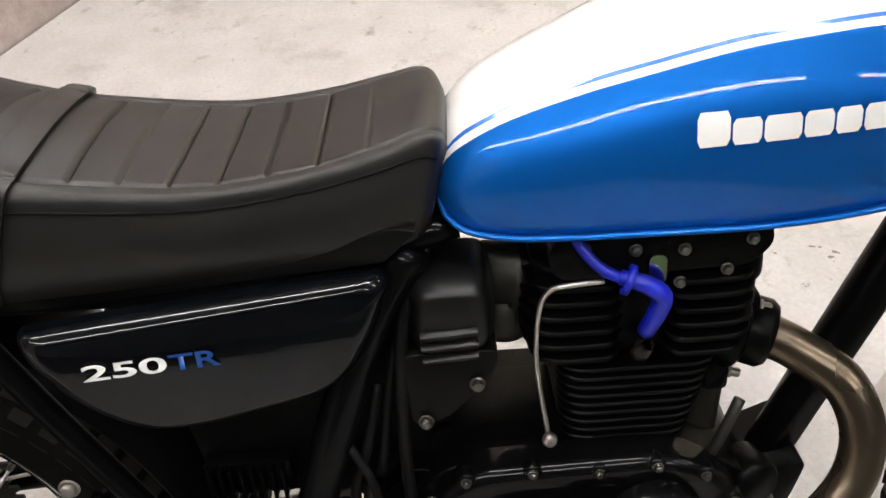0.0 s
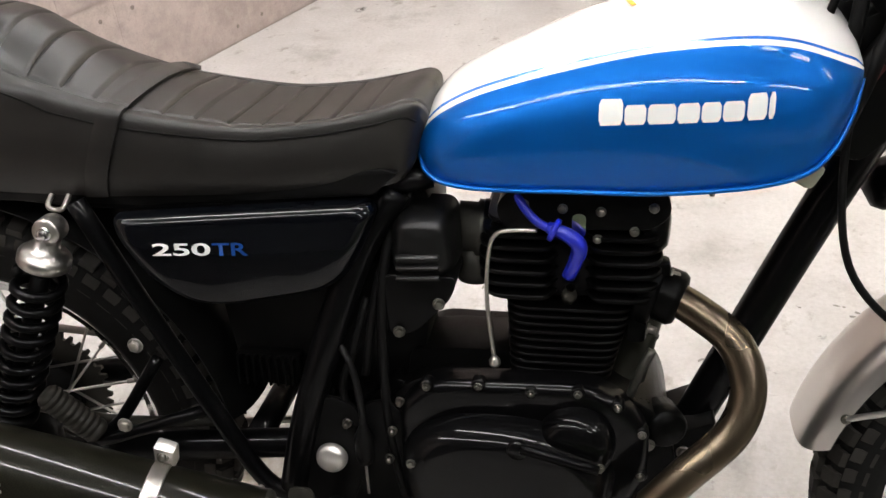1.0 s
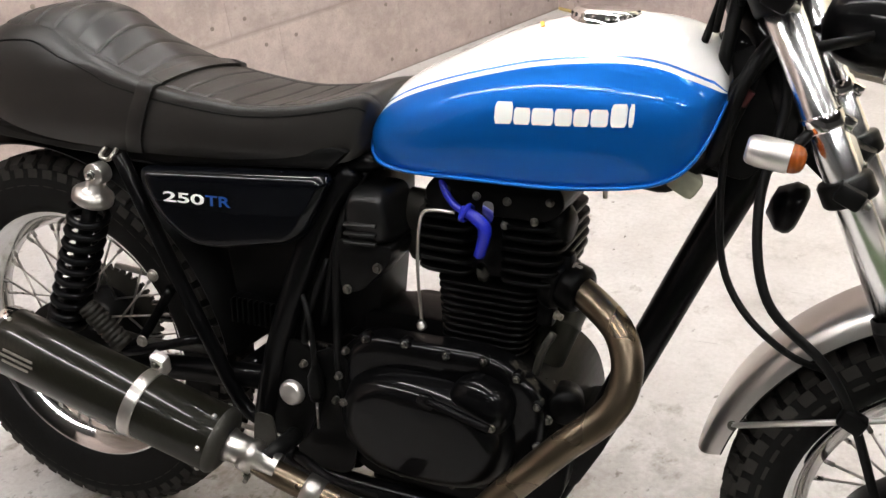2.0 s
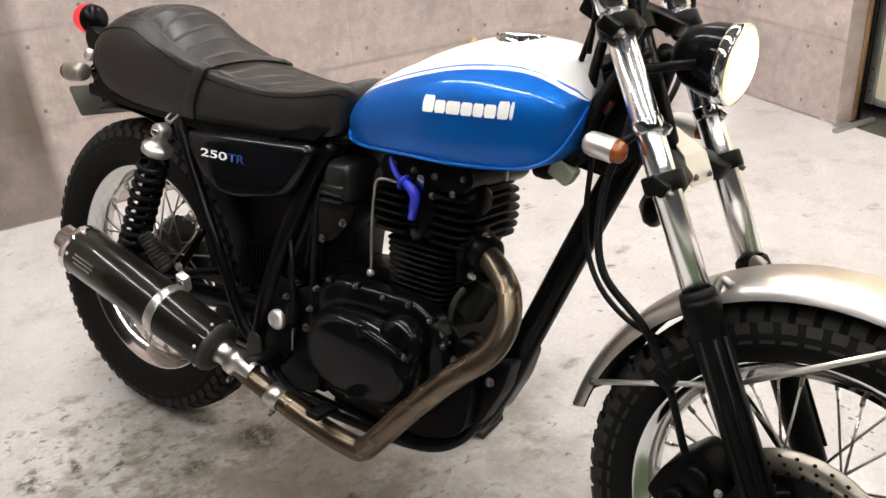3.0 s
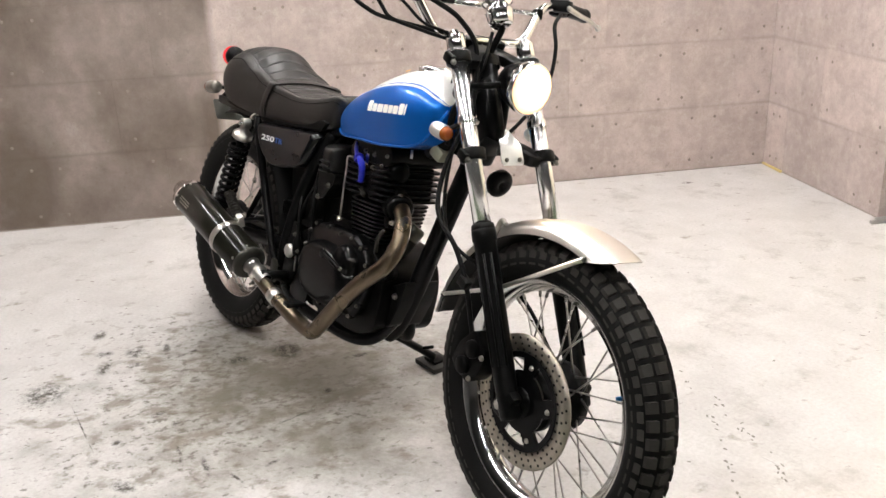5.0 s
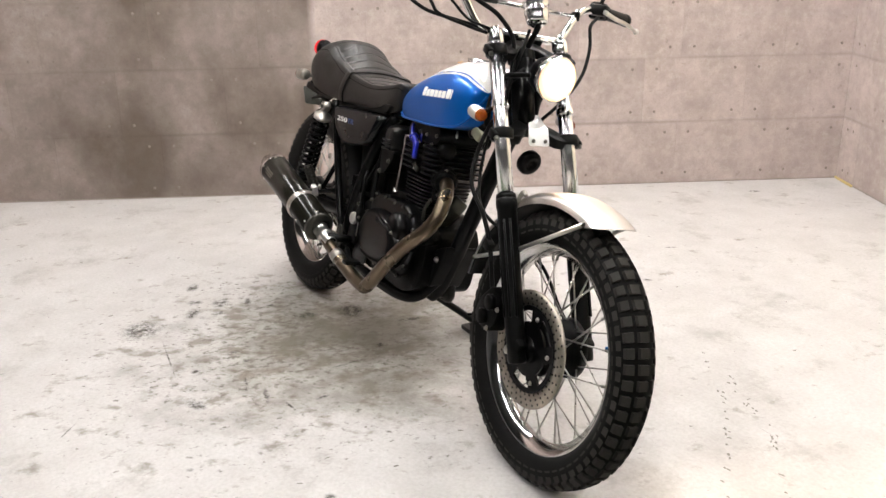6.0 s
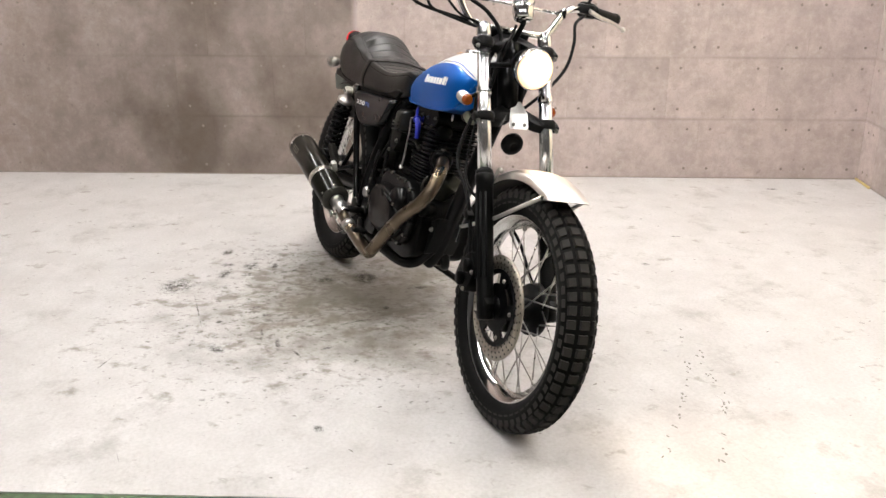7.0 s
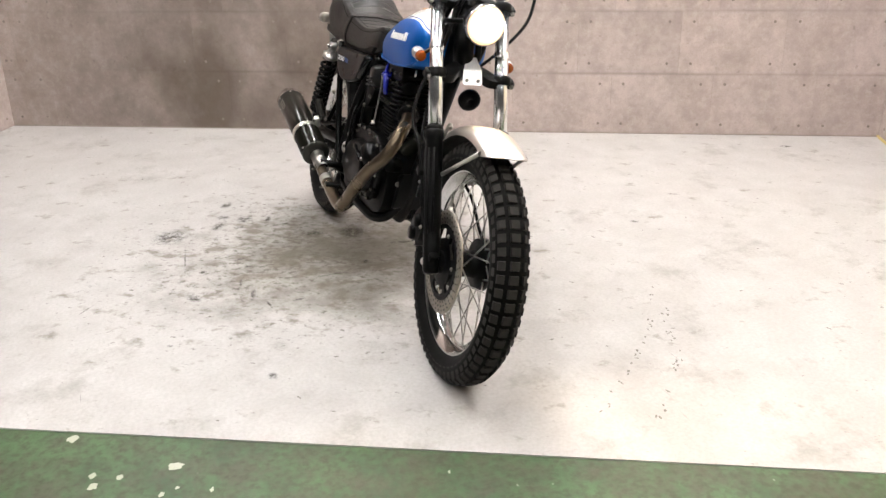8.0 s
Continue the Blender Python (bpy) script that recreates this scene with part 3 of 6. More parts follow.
def upright(a0, a1, b0, b1, z0, z1, mat, name, parent):
    bm = box((b1 - b0, abs(a1 - a0), z1 - z0), ROOM @ Matrix.Translation(((b0 + b1) / 2, -(a0 + a1) / 2, (z0 + z1) / 2)), 0.004)
    return part(name, bm, mat, parent)


upright(DOOR_A - 0.04, DOOR_A, 0.965, 3.6, 0.075, 2.5, CREAM, "panel", door)
upright(DOOR_A - 0.05, DOOR_A + 0.006, 0.925, 0.963, 0.05, 2.5, GALVANISED, "edge_frame", door)
upright(DOOR_A - 0.03, DOOR_A + 0.004, 0.97, 3.6, 0.05, 0.073, GALVANISED, "bottom_rail", door)
for z in (0.10, 0.145, 0.19):
    p = bay(DOOR_A + 0.006, 0.944, z)
    bolt(door, p, bay(1, 0) - bay(0, 0), 0.005, 0.004, name="rivet")
jamb = thing("door_jamb", "brown wooden jamb strip with a thin dark strip on the wall end", "trim")
jamb["kind"] = "structure"
upright(-0.104, -0.084, 0.941, 0.952, 0.0, 2.5, TRIM_WOOD, "strip", jamb)
upright(-0.118, -0.106, 0.941, 0.958, 0.0, 2.5, PLASTIC, "seal", jamb)
track = thing("floor_track", "bent grey steel floor bracket at the wall end", "bracket")
upright(-0.14, 0.075, 0.99, 1.012, 0.0, 0.016, GALVANISED, "bar", track)
upright(-0.05, 0.02, 0.944, 0.988, 0.0, 0.008, GALVANISED, "foot", track)
stick = finish("wood_stick", tube([bay(0.012, 0.02, 0.008), bay(0.016, 0.20, 0.008)], 0.007, 8, 1, smooth=False), YELLOW_STICK)
tagged(stick, "pale wooden stick lying along the foot of the wall", "stick")

# ceiling tube lamps
fixture = thing("tube_lamp", "white ceiling batten with two bare light tubes", "lamp", "ceiling lamps")
part("housing", box((1.25, 0.14, 0.05), Matrix.Translation((0, 0, 0.0)), 0.006), LAMP_PAINT, fixture)
for y in (-0.042, 0.042):
    part("light_tube", tube([(-0.59, y, -0.045), (0.59, y, -0.045)], 0.016, 12, 1, smooth=False), TUBE_LIGHT, fixture)
    for x in (-0.6, 0.6):
        part("socket", box((0.03, 0.03, 0.05), Matrix.Translation((x, y, -0.04)), 0.004), LAMP_PAINT, fixture)
LAMP_SPOTS = [(a, b) for b in (0.6, 1.7, 2.8, 4.6) for a in (0.75, 2.25, 3.7)]
for k, (a, b) in enumerate(LAMP_SPOTS):
    m = Matrix.Translation(bay(a, b, CEILING - 0.03)) @ pose(0, 0, 0, 0, 0, ROOM_TURN)
    if k == 0:
        fixture.matrix_basis = m
    else:
        copy_thing(fixture, m)


def stain(x, y, length, width, turn, host=None, name="stain", paint=None, z=0.0007):
    """A flat irregular spot on the floor."""
    bm = bmesh.new()
    mid = bm.verts.new((0, 0, 0))
    ring = []
    for k in range(18):
        a = 2 * math.pi * k / 18
        r = 1 + 0.55 * noise.noise(Vector((math.cos(a) * 1.6 + x * 31, math.sin(a) * 1.6 + y * 17, 0.3)))
        ring.append(bm.verts.new((1.15 * r * math.cos(a), 1.15 * r * math.sin(a), 0)))
    for k in range(18):
        bm.faces.new((mid, ring[k], ring[(k + 1) % 18]))
    ob = part(name, bm, paint or SPOT, host or floor, smooth=0)
    ob.matrix_basis = pose(x, y, z, 0, 0, turn) @ Matrix.Diagonal((0.55 * length, 0.55 * width, 1, 1))
    return ob


for spec in ((0.04, -0.67, 0.15, 0.16, 68), (-0.11, -0.45, 0.06, 0.045, 63), (-0.01, -0.48, 0.045, 0.10, 58), (-0.05, -0.37, 0.07, 0.08, 72), (0.03, -0.40, 0.05, 0.036, 64), (-0.02, -0.28, 0.07, 0.03, -18),
             (0.37, -0.45, 0.05, 0.028, 100), (0.44, -0.59, 0.03, 0.026, 76), (0.60, -0.48, 0.12, 0.014, -14), (0.70, -0.45, 0.10, 0.02, -12), (0.65, -0.64, 0.08, 0.05, 30), (0.21, -0.14, 0.09, 0.05, 77),
             (0.25, 0.01, 0.09, 0.13, 92), (0.56, -0.02, 0.025, 0.03, 53), (1.26, -0.48, 0.045, 0.03, 9), (-0.08, 2.37, 0.07, 0.04, 58), (0.06, -0.23, 0.11, 0.016, 97)):
    stain(*spec)
for spec in ((-0.26, -0.42, 0.047, 0.085, 59), (0.79, -0.41, 0.082, 0.010, 7), (0.31, -0.64, 0.30, 0.006, -5), (0.79, -0.31, 0.05, 0.016, 99), (0.61, -0.98, 0.09, 0.008, 142), (0.45, -0.43, 0.03, 0.03, 90),
             (0.97, -0.74, 0.022, 0.018, 74), (0.43, 0.16, 0.098, 0.028, 76), (0.63, -0.16, 0.13, 0.009, 93), (0.57, 1.10, 0.037, 0.034, 46), (0.34, 1.43, 0.064, 0.014, 59), (1.25, 0.68, 0.03, 0.016, 50)):
    stain(*spec)
# two crumbling tyre tracks and a scatter of rubber crumbs
rng = random.Random(11)
for track in ([(1.13, 0.84), (1.30, 0.73), (1.47, 0.59), (1.60, 0.46), (1.76, 0.30)], [(1.27, 0.80), (1.40, 0.72), (1.53, 0.66), (1.66, 0.58), (1.83, 0.42)]):
    way = spline([(x, y, 0) for x, y in track], 7)
    for p in way:
        for _ in range(rng.randint(0, 2)):
            stain(p.x + rng.gauss(0, 0.007), p.y + rng.gauss(0, 0.007), rng.uniform(0.005, 0.013), rng.uniform(0.003, 0.006), rng.uniform(-60, 10), name="rubber_crumb", paint=CRUMB)
for _ in range(70):
    stain(rng.uniform(-0.9, 1.6), rng.uniform(-1.0, 1.6), rng.uniform(0.005, 0.016), rng.uniform(0.003, 0.006), rng.uniform(20, 110), name="rubber_crumb", paint=CRUMB)
# bare chips in the green paint
for spec in ((1.382, -1.007, 0.029, 0.033, 70), (1.562, -0.959, 0.019, 0.022, 70), (1.605, -0.959, 0.022, 0.028, 70), (1.592, -0.899, 0.016, 0.021, 70), (1.594, -0.771, 0.039, 0.031, 70), (1.694, -0.81, 0.012, 0.02, 70), (1.716, -0.699, 0.01, 0.02, 70), (1.681, -0.774, 0.009, 0.014, 70), (1.85, -0.165, 0.007, 0.013, 70)):
    x, y, length, width, turn = spec
    stain(x, y, 0.72 * length, 0.72 * width, turn, aisle, "paint_chip", CHIPPED, -0.0022)


# ---- the motorcycle: x forward, y to its left, z up, before it leans on its stand ----
LEAN_LEFT = 12.96
BIKE = Matrix.Translation((-0.054, -0.018, 0.001)) @ pose(0, 0, 0, -LEAN_LEFT, 0, -0.15)
bike = thing("motorcycle", "blue and white vintage style motorcycle leaning on its side stand", "motorcycle", m=BIKE)

FRONT_AXLE, FRONT_R = Vector((1.453, 0.0, 0.325)), 0.335
REAR_AXLE, REAR_R = Vector((0.006, 0.0, 0.341)), 0.341
# the fork: the line of its legs, and the turn of the bars about the steering axis
FORK_TOP, FORK_SLOPE = Vector((1.099, 0, 1.028)), 0.495
FORK_DIR = Vector((FORK_SLOPE, 0, -1)).normalized()
HEAD = Vector((1.04, 0, 1.02))
STEER = Matrix.Translation((0, 0.004, 0)) @ Matrix.Translation(HEAD) @ Matrix.Rotation(radians(-2.6), 4, -FORK_DIR) @ Matrix.Translation(-HEAD)
FORK_Y = 0.098


def fork_x(z):
    return FORK_TOP.x + (FORK_TOP.z - z) * FORK_SLOPE


def steered(ob):
    ob.data.transform(STEER)
    return ob


# ---- wheels ----
def tyre_mesh(c, R, half, rim_r, rows, across, pitch_gap, depth, tread):
    """The carcass of a block tyre, or the blocks of its tread."""
    prof = [(rim_r, -half * 0.55), (rim_r + 0.02, -half * 0.86), (R - 0.045, -half), (R - 0.024 - depth, -half * 0.93), (R - 0.009 - depth, -half * 0.62), (R - depth, 0),
            (R - 0.009 - depth, half * 0.62), (R - 0.024 - depth, half * 0.93), (R - 0.045, half), (rim_r + 0.02, half * 0.86), (rim_r, half * 0.55)]
    if not tread:
        return lathe(prof, c, (0, 1, 0), 96, closed=True)
    bm = bmesh.new()

    def crown(v):
        """Place and tilt of the tread at v, from -1 to 1 across."""
        ys = [-half * 0.99, -half * 0.93, -half * 0.62, 0, half * 0.62, half * 0.93, half * 0.99]
        rs = [R - 0.046, R - 0.024, R - 0.007, R, R - 0.007, R - 0.024, R - 0.046]
        s = np.linspace(-1, 1, 7)
        return float(np.interp(v, s, ys)), float(np.interp(v, s, rs))
    for i in range(rows):
        for k in range(across):
            shift = 0.5 if k in (0, across - 1) else 0.0
            a0 = 2 * math.pi * (i + shift) / rows
            a1 = a0 + 2 * math.pi / rows * (1 - pitch_gap)
            v0, v1 = -1 + 2 * (k + 0.16) / across, -1 + 2 * (k + 0.84) / across
            ring = []
            for v, a in ((v0, a0), (v1, a0), (v1, a1), (v0, a1)):
                y, r = crown(v)
                ring.append((y, r, a))
            base = [bm.verts.new(c + Vector(((r - depth * 1.4) * math.cos(a), y, (r - depth * 1.4) * math.sin(a)))) for y, r, a in ring]
            mid = (a0 + a1) / 2
            vm = (v0 + v1) / 2
            ym = crown(vm)[0]
            top = [bm.verts.new(c + Vector((r * math.cos(mid + (a - mid) * 0.88), ym + (y - ym) * 0.9, r * math.sin(mid + (a - mid) * 0.88)))) for y, r, a in ring]
            bm.faces.new(top)
            for j in range(4):
                bm.faces.new((base[j], base[(j + 1) % 4], top[(j + 1) % 4], top[j]))
    bmesh.ops.recalc_face_normals(bm, faces=bm.faces)
    return bm


def rim_mesh(c, r, half):
    prof = [(r + 0.012, -half), (r + 0.013, -half + 0.003), (r + 0.004, -half + 0.006), (r - 0.004, -half * 0.55), (r - 0.016, -half * 0.35), (r - 0.018, 0), (r - 0.016, half * 0.35),
            (r - 0.004, half * 0.55), (r + 0.004, half - 0.006), (r + 0.013, half - 0.003), (r + 0.012, half), (r - 0.001, half), (r - 0.010, half * 0.6), (r - 0.024, half * 0.36),
            (r - 0.026, 0), (r - 0.024, -half * 0.36), (r - 0.010, -half * 0.6), (r - 0.001, -half)]
    return lathe(prof, c, (0, 1, 0), 96, closed=True)


def wheel(name, label, c, R, half, rim_r, rim_half, hub, spokes, rows, across, turned):
    """hub: profile of (radius, y). Spokes run from its flanges to the rim, crossing."""
    ob = part(name, lathe(hub, c, (0, 1, 0), 32), SATIN_BLACK, bike, label)
    kids = [part("tyre", tyre_mesh(c, R, half, rim_r, rows, across, 0.26, 0.0075, False), RUBBER, ob, "black block-tread tyre", smooth=32),
            tagged(part("tread", tyre_mesh(c, R, half, rim_r, rows, across, 0.30, 0.0082, True), TREAD_RUBBER, ob, "square rubber tread blocks", smooth=32), kind="stuff"),
            part("rim", rim_mesh(c, rim_r, rim_half), RIM_CHROME, ob, "chromed steel rim")]
    n = spokes // 4
    for side in (-1, 1):
        for way in (-1, 1):
            for k in range(n):
                a = 2 * math.pi * (k + 0.25 * (side > 0) + 0.5 * (way > 0)) / n
                b = a + way * 0.62
                p = c + Vector((0.058 * math.cos(b), side * 0.036, 0.058 * math.sin(b)))
                q = c + Vector(((rim_r - 0.022) * math.cos(a), side * 0.006, (rim_r - 0.022) * math.sin(a)))
                d = (q - p).normalized()
                bm = tube([p, q], 0.0021, 6, 1, smooth=False)
                tube([q - d * 0.016, q + d * 0.004], 0.0036, 6, 1, bm, smooth=False)
                kids.append(part("spoke", bm, SPOKE_STEEL, ob))
    if turned:
        for k in (ob, *kids):
            steered(k)
    return ob


front_wheel = wheel("front_wheel", "spoked front wheel with a black hub", FRONT_AXLE, FRONT_R, 0.050, 0.249, 0.030,
                    [(0.0, -0.06), (0.026, -0.06), (0.03, -0.05), (0.064, -0.046), (0.066, -0.034), (0.04, -0.028), (0.036, 0.0), (0.04, 0.026), (0.07, 0.03), (0.074, 0.052), (0.05, 0.062), (0.022, 0.066), (0.0, 0.066)],
                    36, 60, 5, True)
rear_wheel = wheel("rear_wheel", "spoked rear wheel with a black drum hub", REAR_AXLE, REAR_R, 0.056, 0.2325, 0.034,
                   [(0.0, -0.075), (0.05, -0.075), (0.078, -0.07), (0.082, -0.03), (0.06, -0.022), (0.055, 0.03), (0.07, 0.036), (0.07, 0.05), (0.03, 0.06), (0.0, 0.06)],
                   36, 60, 5, False)

# brake disc with its black carrier
bm = bmesh.new()
DISC_Y = -0.064
n_seg = 120
ring_of = {}
for j, (r, y) in enumerate([(0.098, DISC_Y - 0.0022), (0.141, DISC_Y - 0.0022), (0.141, DISC_Y + 0.0022), (0.098, DISC_Y + 0.0022)]):
    ring_of[j] = [bm.verts.new(FRONT_AXLE + Vector((r * math.cos(2 * math.pi * k / n_seg), y, r * math.sin(2 * math.pi * k / n_seg)))) for k in range(n_seg)]
for j in range(4):
    a, b = ring_of[j], ring_of[(j + 1) % 4]
    for k in range(n_seg):
        bm.faces.new((a[k], a[(k + 1) % n_seg], b[(k + 1) % n_seg], b[k]))
for k in range(36):
    for i, r in enumerate((0.108, 0.120, 0.132)):
        a = 2 * math.pi * (k + 0.25 * i) / 36
        lathe([(0.0031, 0.0), (0.0031, 0.0006), (0, 0.0006)], FRONT_AXLE + Vector((r * math.cos(a), DISC_Y - 0.0024, r * math.sin(a))), (0, -1, 0), 6, bm, slot=1)
disc = steered(part("brake_disc", bm, [DISC_STEEL, PLASTIC], front_wheel, "drilled steel brake disc"))
# the carrier: one plate with five curved slots
bm = bmesh.new()
radii, n_seg = (0.030, 0.050, 0.066, 0.074, 0.084, 0.092, 0.104), 100
grid = [[bm.verts.new(FRONT_AXLE + Vector((r * math.cos(2 * math.pi * k / n_seg), DISC_Y - 0.0045 - (0.004 if r < 0.06 else 0), r * math.sin(2 * math.pi * k / n_seg)))) for k in range(n_seg)] for r in radii]
for j in range(len(radii) - 1):
    for k in range(n_seg):
        phase = (k / n_seg * 5 - 0.1) % 1.0
        if j in (2, 3, 4) and 0.22 < phase < (0.80, 0.84, 0.86)[j - 2]:
            continue
        bm.faces.new((grid[j][k], grid[j][(k + 1) % n_seg], grid[j + 1][(k + 1) % n_seg], grid[j + 1][k]))
bmesh.ops.recalc_face_normals(bm, faces=bm.faces)
bmesh.ops.solidify(bm, geom=list(bm.faces), thickness=0.007)
steered(part("disc_carrier", bm, GLOSS_BLACK, front_wheel, "glossy black disc carrier with curved slots"))
bm = lathe([(0.0, -0.020), (0.017, -0.020), (0.020, -0.014), (0.030, -0.012), (0.034, -0.006), (0.034, 0.004)], FRONT_AXLE + Vector((0, DISC_Y, 0)), (0, 1, 0), 32)
steered(part("hub_cap", bm, GLOSS_BLACK, front_wheel))
for k in range(5):
    a = 2 * math.pi * (k + 0.1) / 5
    steered(bolt(front_wheel, FRONT_AXLE + Vector((0.080 * math.cos(a), DISC_Y - 0.0045, 0.080 * math.sin(a))), (0, -1, 0), 0.0055, 0.004, DULL_STEEL))
# blue valve cap
a = math.radians(22)
steered(part("valve_cap", lathe([(0, 0), (0.0045, 0), (0.0045, 0.014), (0, 0.016)], FRONT_AXLE + Vector((0.214 * math.cos(a), 0.004, 0.214 * math.sin(a))), (-math.cos(a), 0, -math.sin(a)), 10), CAP_TEAL, front_wheel, "small blue valve cap"))

# ---- fork ----
fork = steered(part("fork", tube([HEAD + Vector((0.0, 0, 0.01)), HEAD + FORK_DIR * 0.245], 0.017, 16, 1, smooth=False), SATIN_BLACK, bike, "chromed telescopic fork with black lower legs"))


def on_fork(z, y, ahead=0.0):
    """A point on a leg's line, or that far ahead of it."""
    return Vector((fork_x(z) + ahead * 0.9, y, z + ahead * 0.43))


for side in (-1, 1):
    y = side * FORK_Y
    top, joint, foot = on_fork(1.030, y), on_fork(0.645, y), on_fork(0.335, y)
    bm = tube([on_fork(1.018, y), on_fork(0.60, y)], 0.0195, 28, 1, smooth=False)
    leg = steered(part("fork_tube", bm, TUBE_CHROME, fork, "polished chrome fork tube"))
    bm = lathe([(0.0, 0.012), (0.012, 0.012), (0.013, 0.004), (0.0205, 0.003), (0.021, 0.0), (0.021, -0.028), (0.0195, -0.03)], top, -FORK_DIR, 24)
    steered(part("fork_cap", bm, CHROME, fork, "chrome fork cap"))
    bm = lathe([(0.021, -0.004), (0.0255, -0.003), (0.0262, 0.004), (0.0262, 0.020), (0.0240, 0.024), (0.0240, 0.25), (0.0232, 0.33), (0.0225, 0.385), (0.020, 0.392), (0.0, 0.394)], joint, FORK_DIR, 28)
    box((0.05, 0.03, 0.07), Matrix.Translation(on_fork(0.325, y, -0.006)) @ pose(0, 0, 0, 0, 25, 0), 0.010, bm)
    steered(part("lower_leg", bm, SATIN_BLACK, fork, "satin black lower fork leg"))
    for dx, dy in ((0.013, side * 0.020), (-0.004, side * 0.0238), (0.022, side * 0.009)):
        bm = tube([on_fork(0.60, y) + Vector((dx, dy, dx * 0.5)), on_fork(0.39, y) + Vector((dx, dy, dx * 0.5))], 0.0028, 8, 1, smooth=False)
        steered(part("rib", bm, SATIN_BLACK, fork))
    bm = lathe([(0.021, -0.016), (0.024, -0.014), (0.0255, -0.002), (0.0225, 0.0)], joint, FORK_DIR, 24)
    steered(part("dust_seal", bm, HOSE, fork))
    # clamps of the triple tree, with pinch bolts
    for z, rr in ((0.985, 0.028), (0.792, 0.029)):
        c = on_fork(z, y)
        bm = lathe([(0.0195, -0.013), (rr - 0.002, -0.013), (rr, -0.010), (rr, 0.010), (rr - 0.002, 0.013), (0.0195, 0.013)], c, FORK_DIR, 28)
        box((0.03, 0.022, 0.022), Matrix.Translation(c + Vector((0.004, side * 0.024, 0))) @ pose(0, 0, 0, 0, 25, 0), 0.005, bm)
        steered(part("clamp", bm, SATIN_BLACK, fork))
        steered(bolt(fork, c + Vector((0.018, side * 0.026, -0.006)), (0.9, 0, -0.43), 0.006, 0.007))
    # chrome indicator bracket ring
    c = on_fork(0.862, y)
    bm = lathe([(0.0195, -0.009), (0.0215, -0.009), (0.0222, -0.007), (0.0222, 0.007), (0.0215, 0.009), (0.0195, 0.009)], c, FORK_DIR, 28)
    box((0.016, 0.010, 0.014), Matrix.Translation(c + Vector((0.024, -side * 0.004, 0.0))) @ pose(0, 0, 0, 0, 25, 0), 0.003, bm)
    steered(part("bracket_ring", bm, CHROME, fork))
    # front axle end
    bm = lathe([(0.0, 0.006), (0.006, 0.006), (0.007, 0.003), (0.010, 0.003), (0.0105, 0.0), (0.0105, -0.012)], Vector((1.436, side * 0.116, 0.318)), (0, side, 0), 20)
    steered(part("axle_nut", bm, STEEL, fork))
# yokes
for z, th in ((0.985, 0.022), (0.792, 0.026)):
    c = on_fork(z, 0)
    reach = 0.058
    out = rounded([(-reach, -0.035), (-0.01, -0.085), (0.02, -0.09), (0.02, -0.05), (-0.02, -0.025), (-0.02, 0.025), (0.02, 0.05), (0.02, 0.09), (-0.01, 0.085), (-reach, 0.035)], 0.015, 3)
    m = Matrix.Translation(c) @ pose(0, 0, 0, 0, 25.6, 0) @ pose(0, 0, 0, 90, 0, 0)
    steered(part("yoke", prism([(x, -yy) for x, yy in out], -th / 2, th / 2, 0.004, m=m), SATIN_BLACK, fork, "black triple clamp"))

# ---- front mudguard ----
def guard(c, R, half, a0, a1, flare):
    rows = []
    for i in range(49):
        lift = flare * max(0, 1 - i / 6) ** 2
        row = []
        for k in range(-9, 10):
            v = k / 9
            a = radians(a0 + 7 * abs(v) ** 4 + (a1 - a0 - 10 * abs(v) ** 4) * i / 48)
            edge = 0.030 * abs(v) ** 3.2
            y = half * math.sin(v * 1.35) / math.sin(1.35)
            r = R - edge + lift
            row.append(c + Vector((r * math.cos(a), y, r * math.sin(a))))
        for k in range(9, -10, -1):
            v = k / 9
            a = radians(a0 + 7 * abs(v) ** 4 + (a1 - a0 - 10 * abs(v) ** 4) * i / 48)
            edge = 0.030 * abs(v) ** 3.2
            y = (half - 0.002) * math.sin(v * 1.35) / math.sin(1.35)
            r = R - edge + lift - 0.0022
            row.append(c + Vector((r * math.cos(a), y, r * math.sin(a))))
        rows.append(row)
    bm = skin(rows, True)
    for i, face in enumerate(bm.faces):
        if i % 38 > 18 and i < 48 * 38:
            face.material_index = 1
    bmesh.ops.recalc_face_normals(bm, faces=bm.faces)
    return bm


mudguard = steered(part("front_mudguard", guard(FRONT_AXLE, 0.374, 0.062, 65, 169, 0.0), [GUARD_ALLOY, PLASTIC], bike, "bare polished alloy front mudguard"))
for side in (-1, 1):
    y = side * 0.062

    def on_guard(deg, r):
        a = radians(deg)
        return FRONT_AXLE + Vector((r * math.cos(a), y, r * math.sin(a)))
    for deg, r in ((73, 0.347), (158, 0.348)):
        p = on_guard(deg, r)
        q = on_fork(0.535, side * 0.082)
        steered(part("stay", tube([q, p], 0.0038, 10, 1, smooth=False, flat=1.5), ALLOY, mudguard, "silver mudguard stay"))
        steered(bolt(mudguard, p, (0, side, 0.2), 0.006, 0.004))
    bm = tube([on_fork(0.63, side * 0.075), on_fork(0.66, side * 0.062, 0.02), on_guard(112, 0.366)], 0.006, 10, 6)
    steered(part("bridge", bm, DULL_STEEL, mudguard))

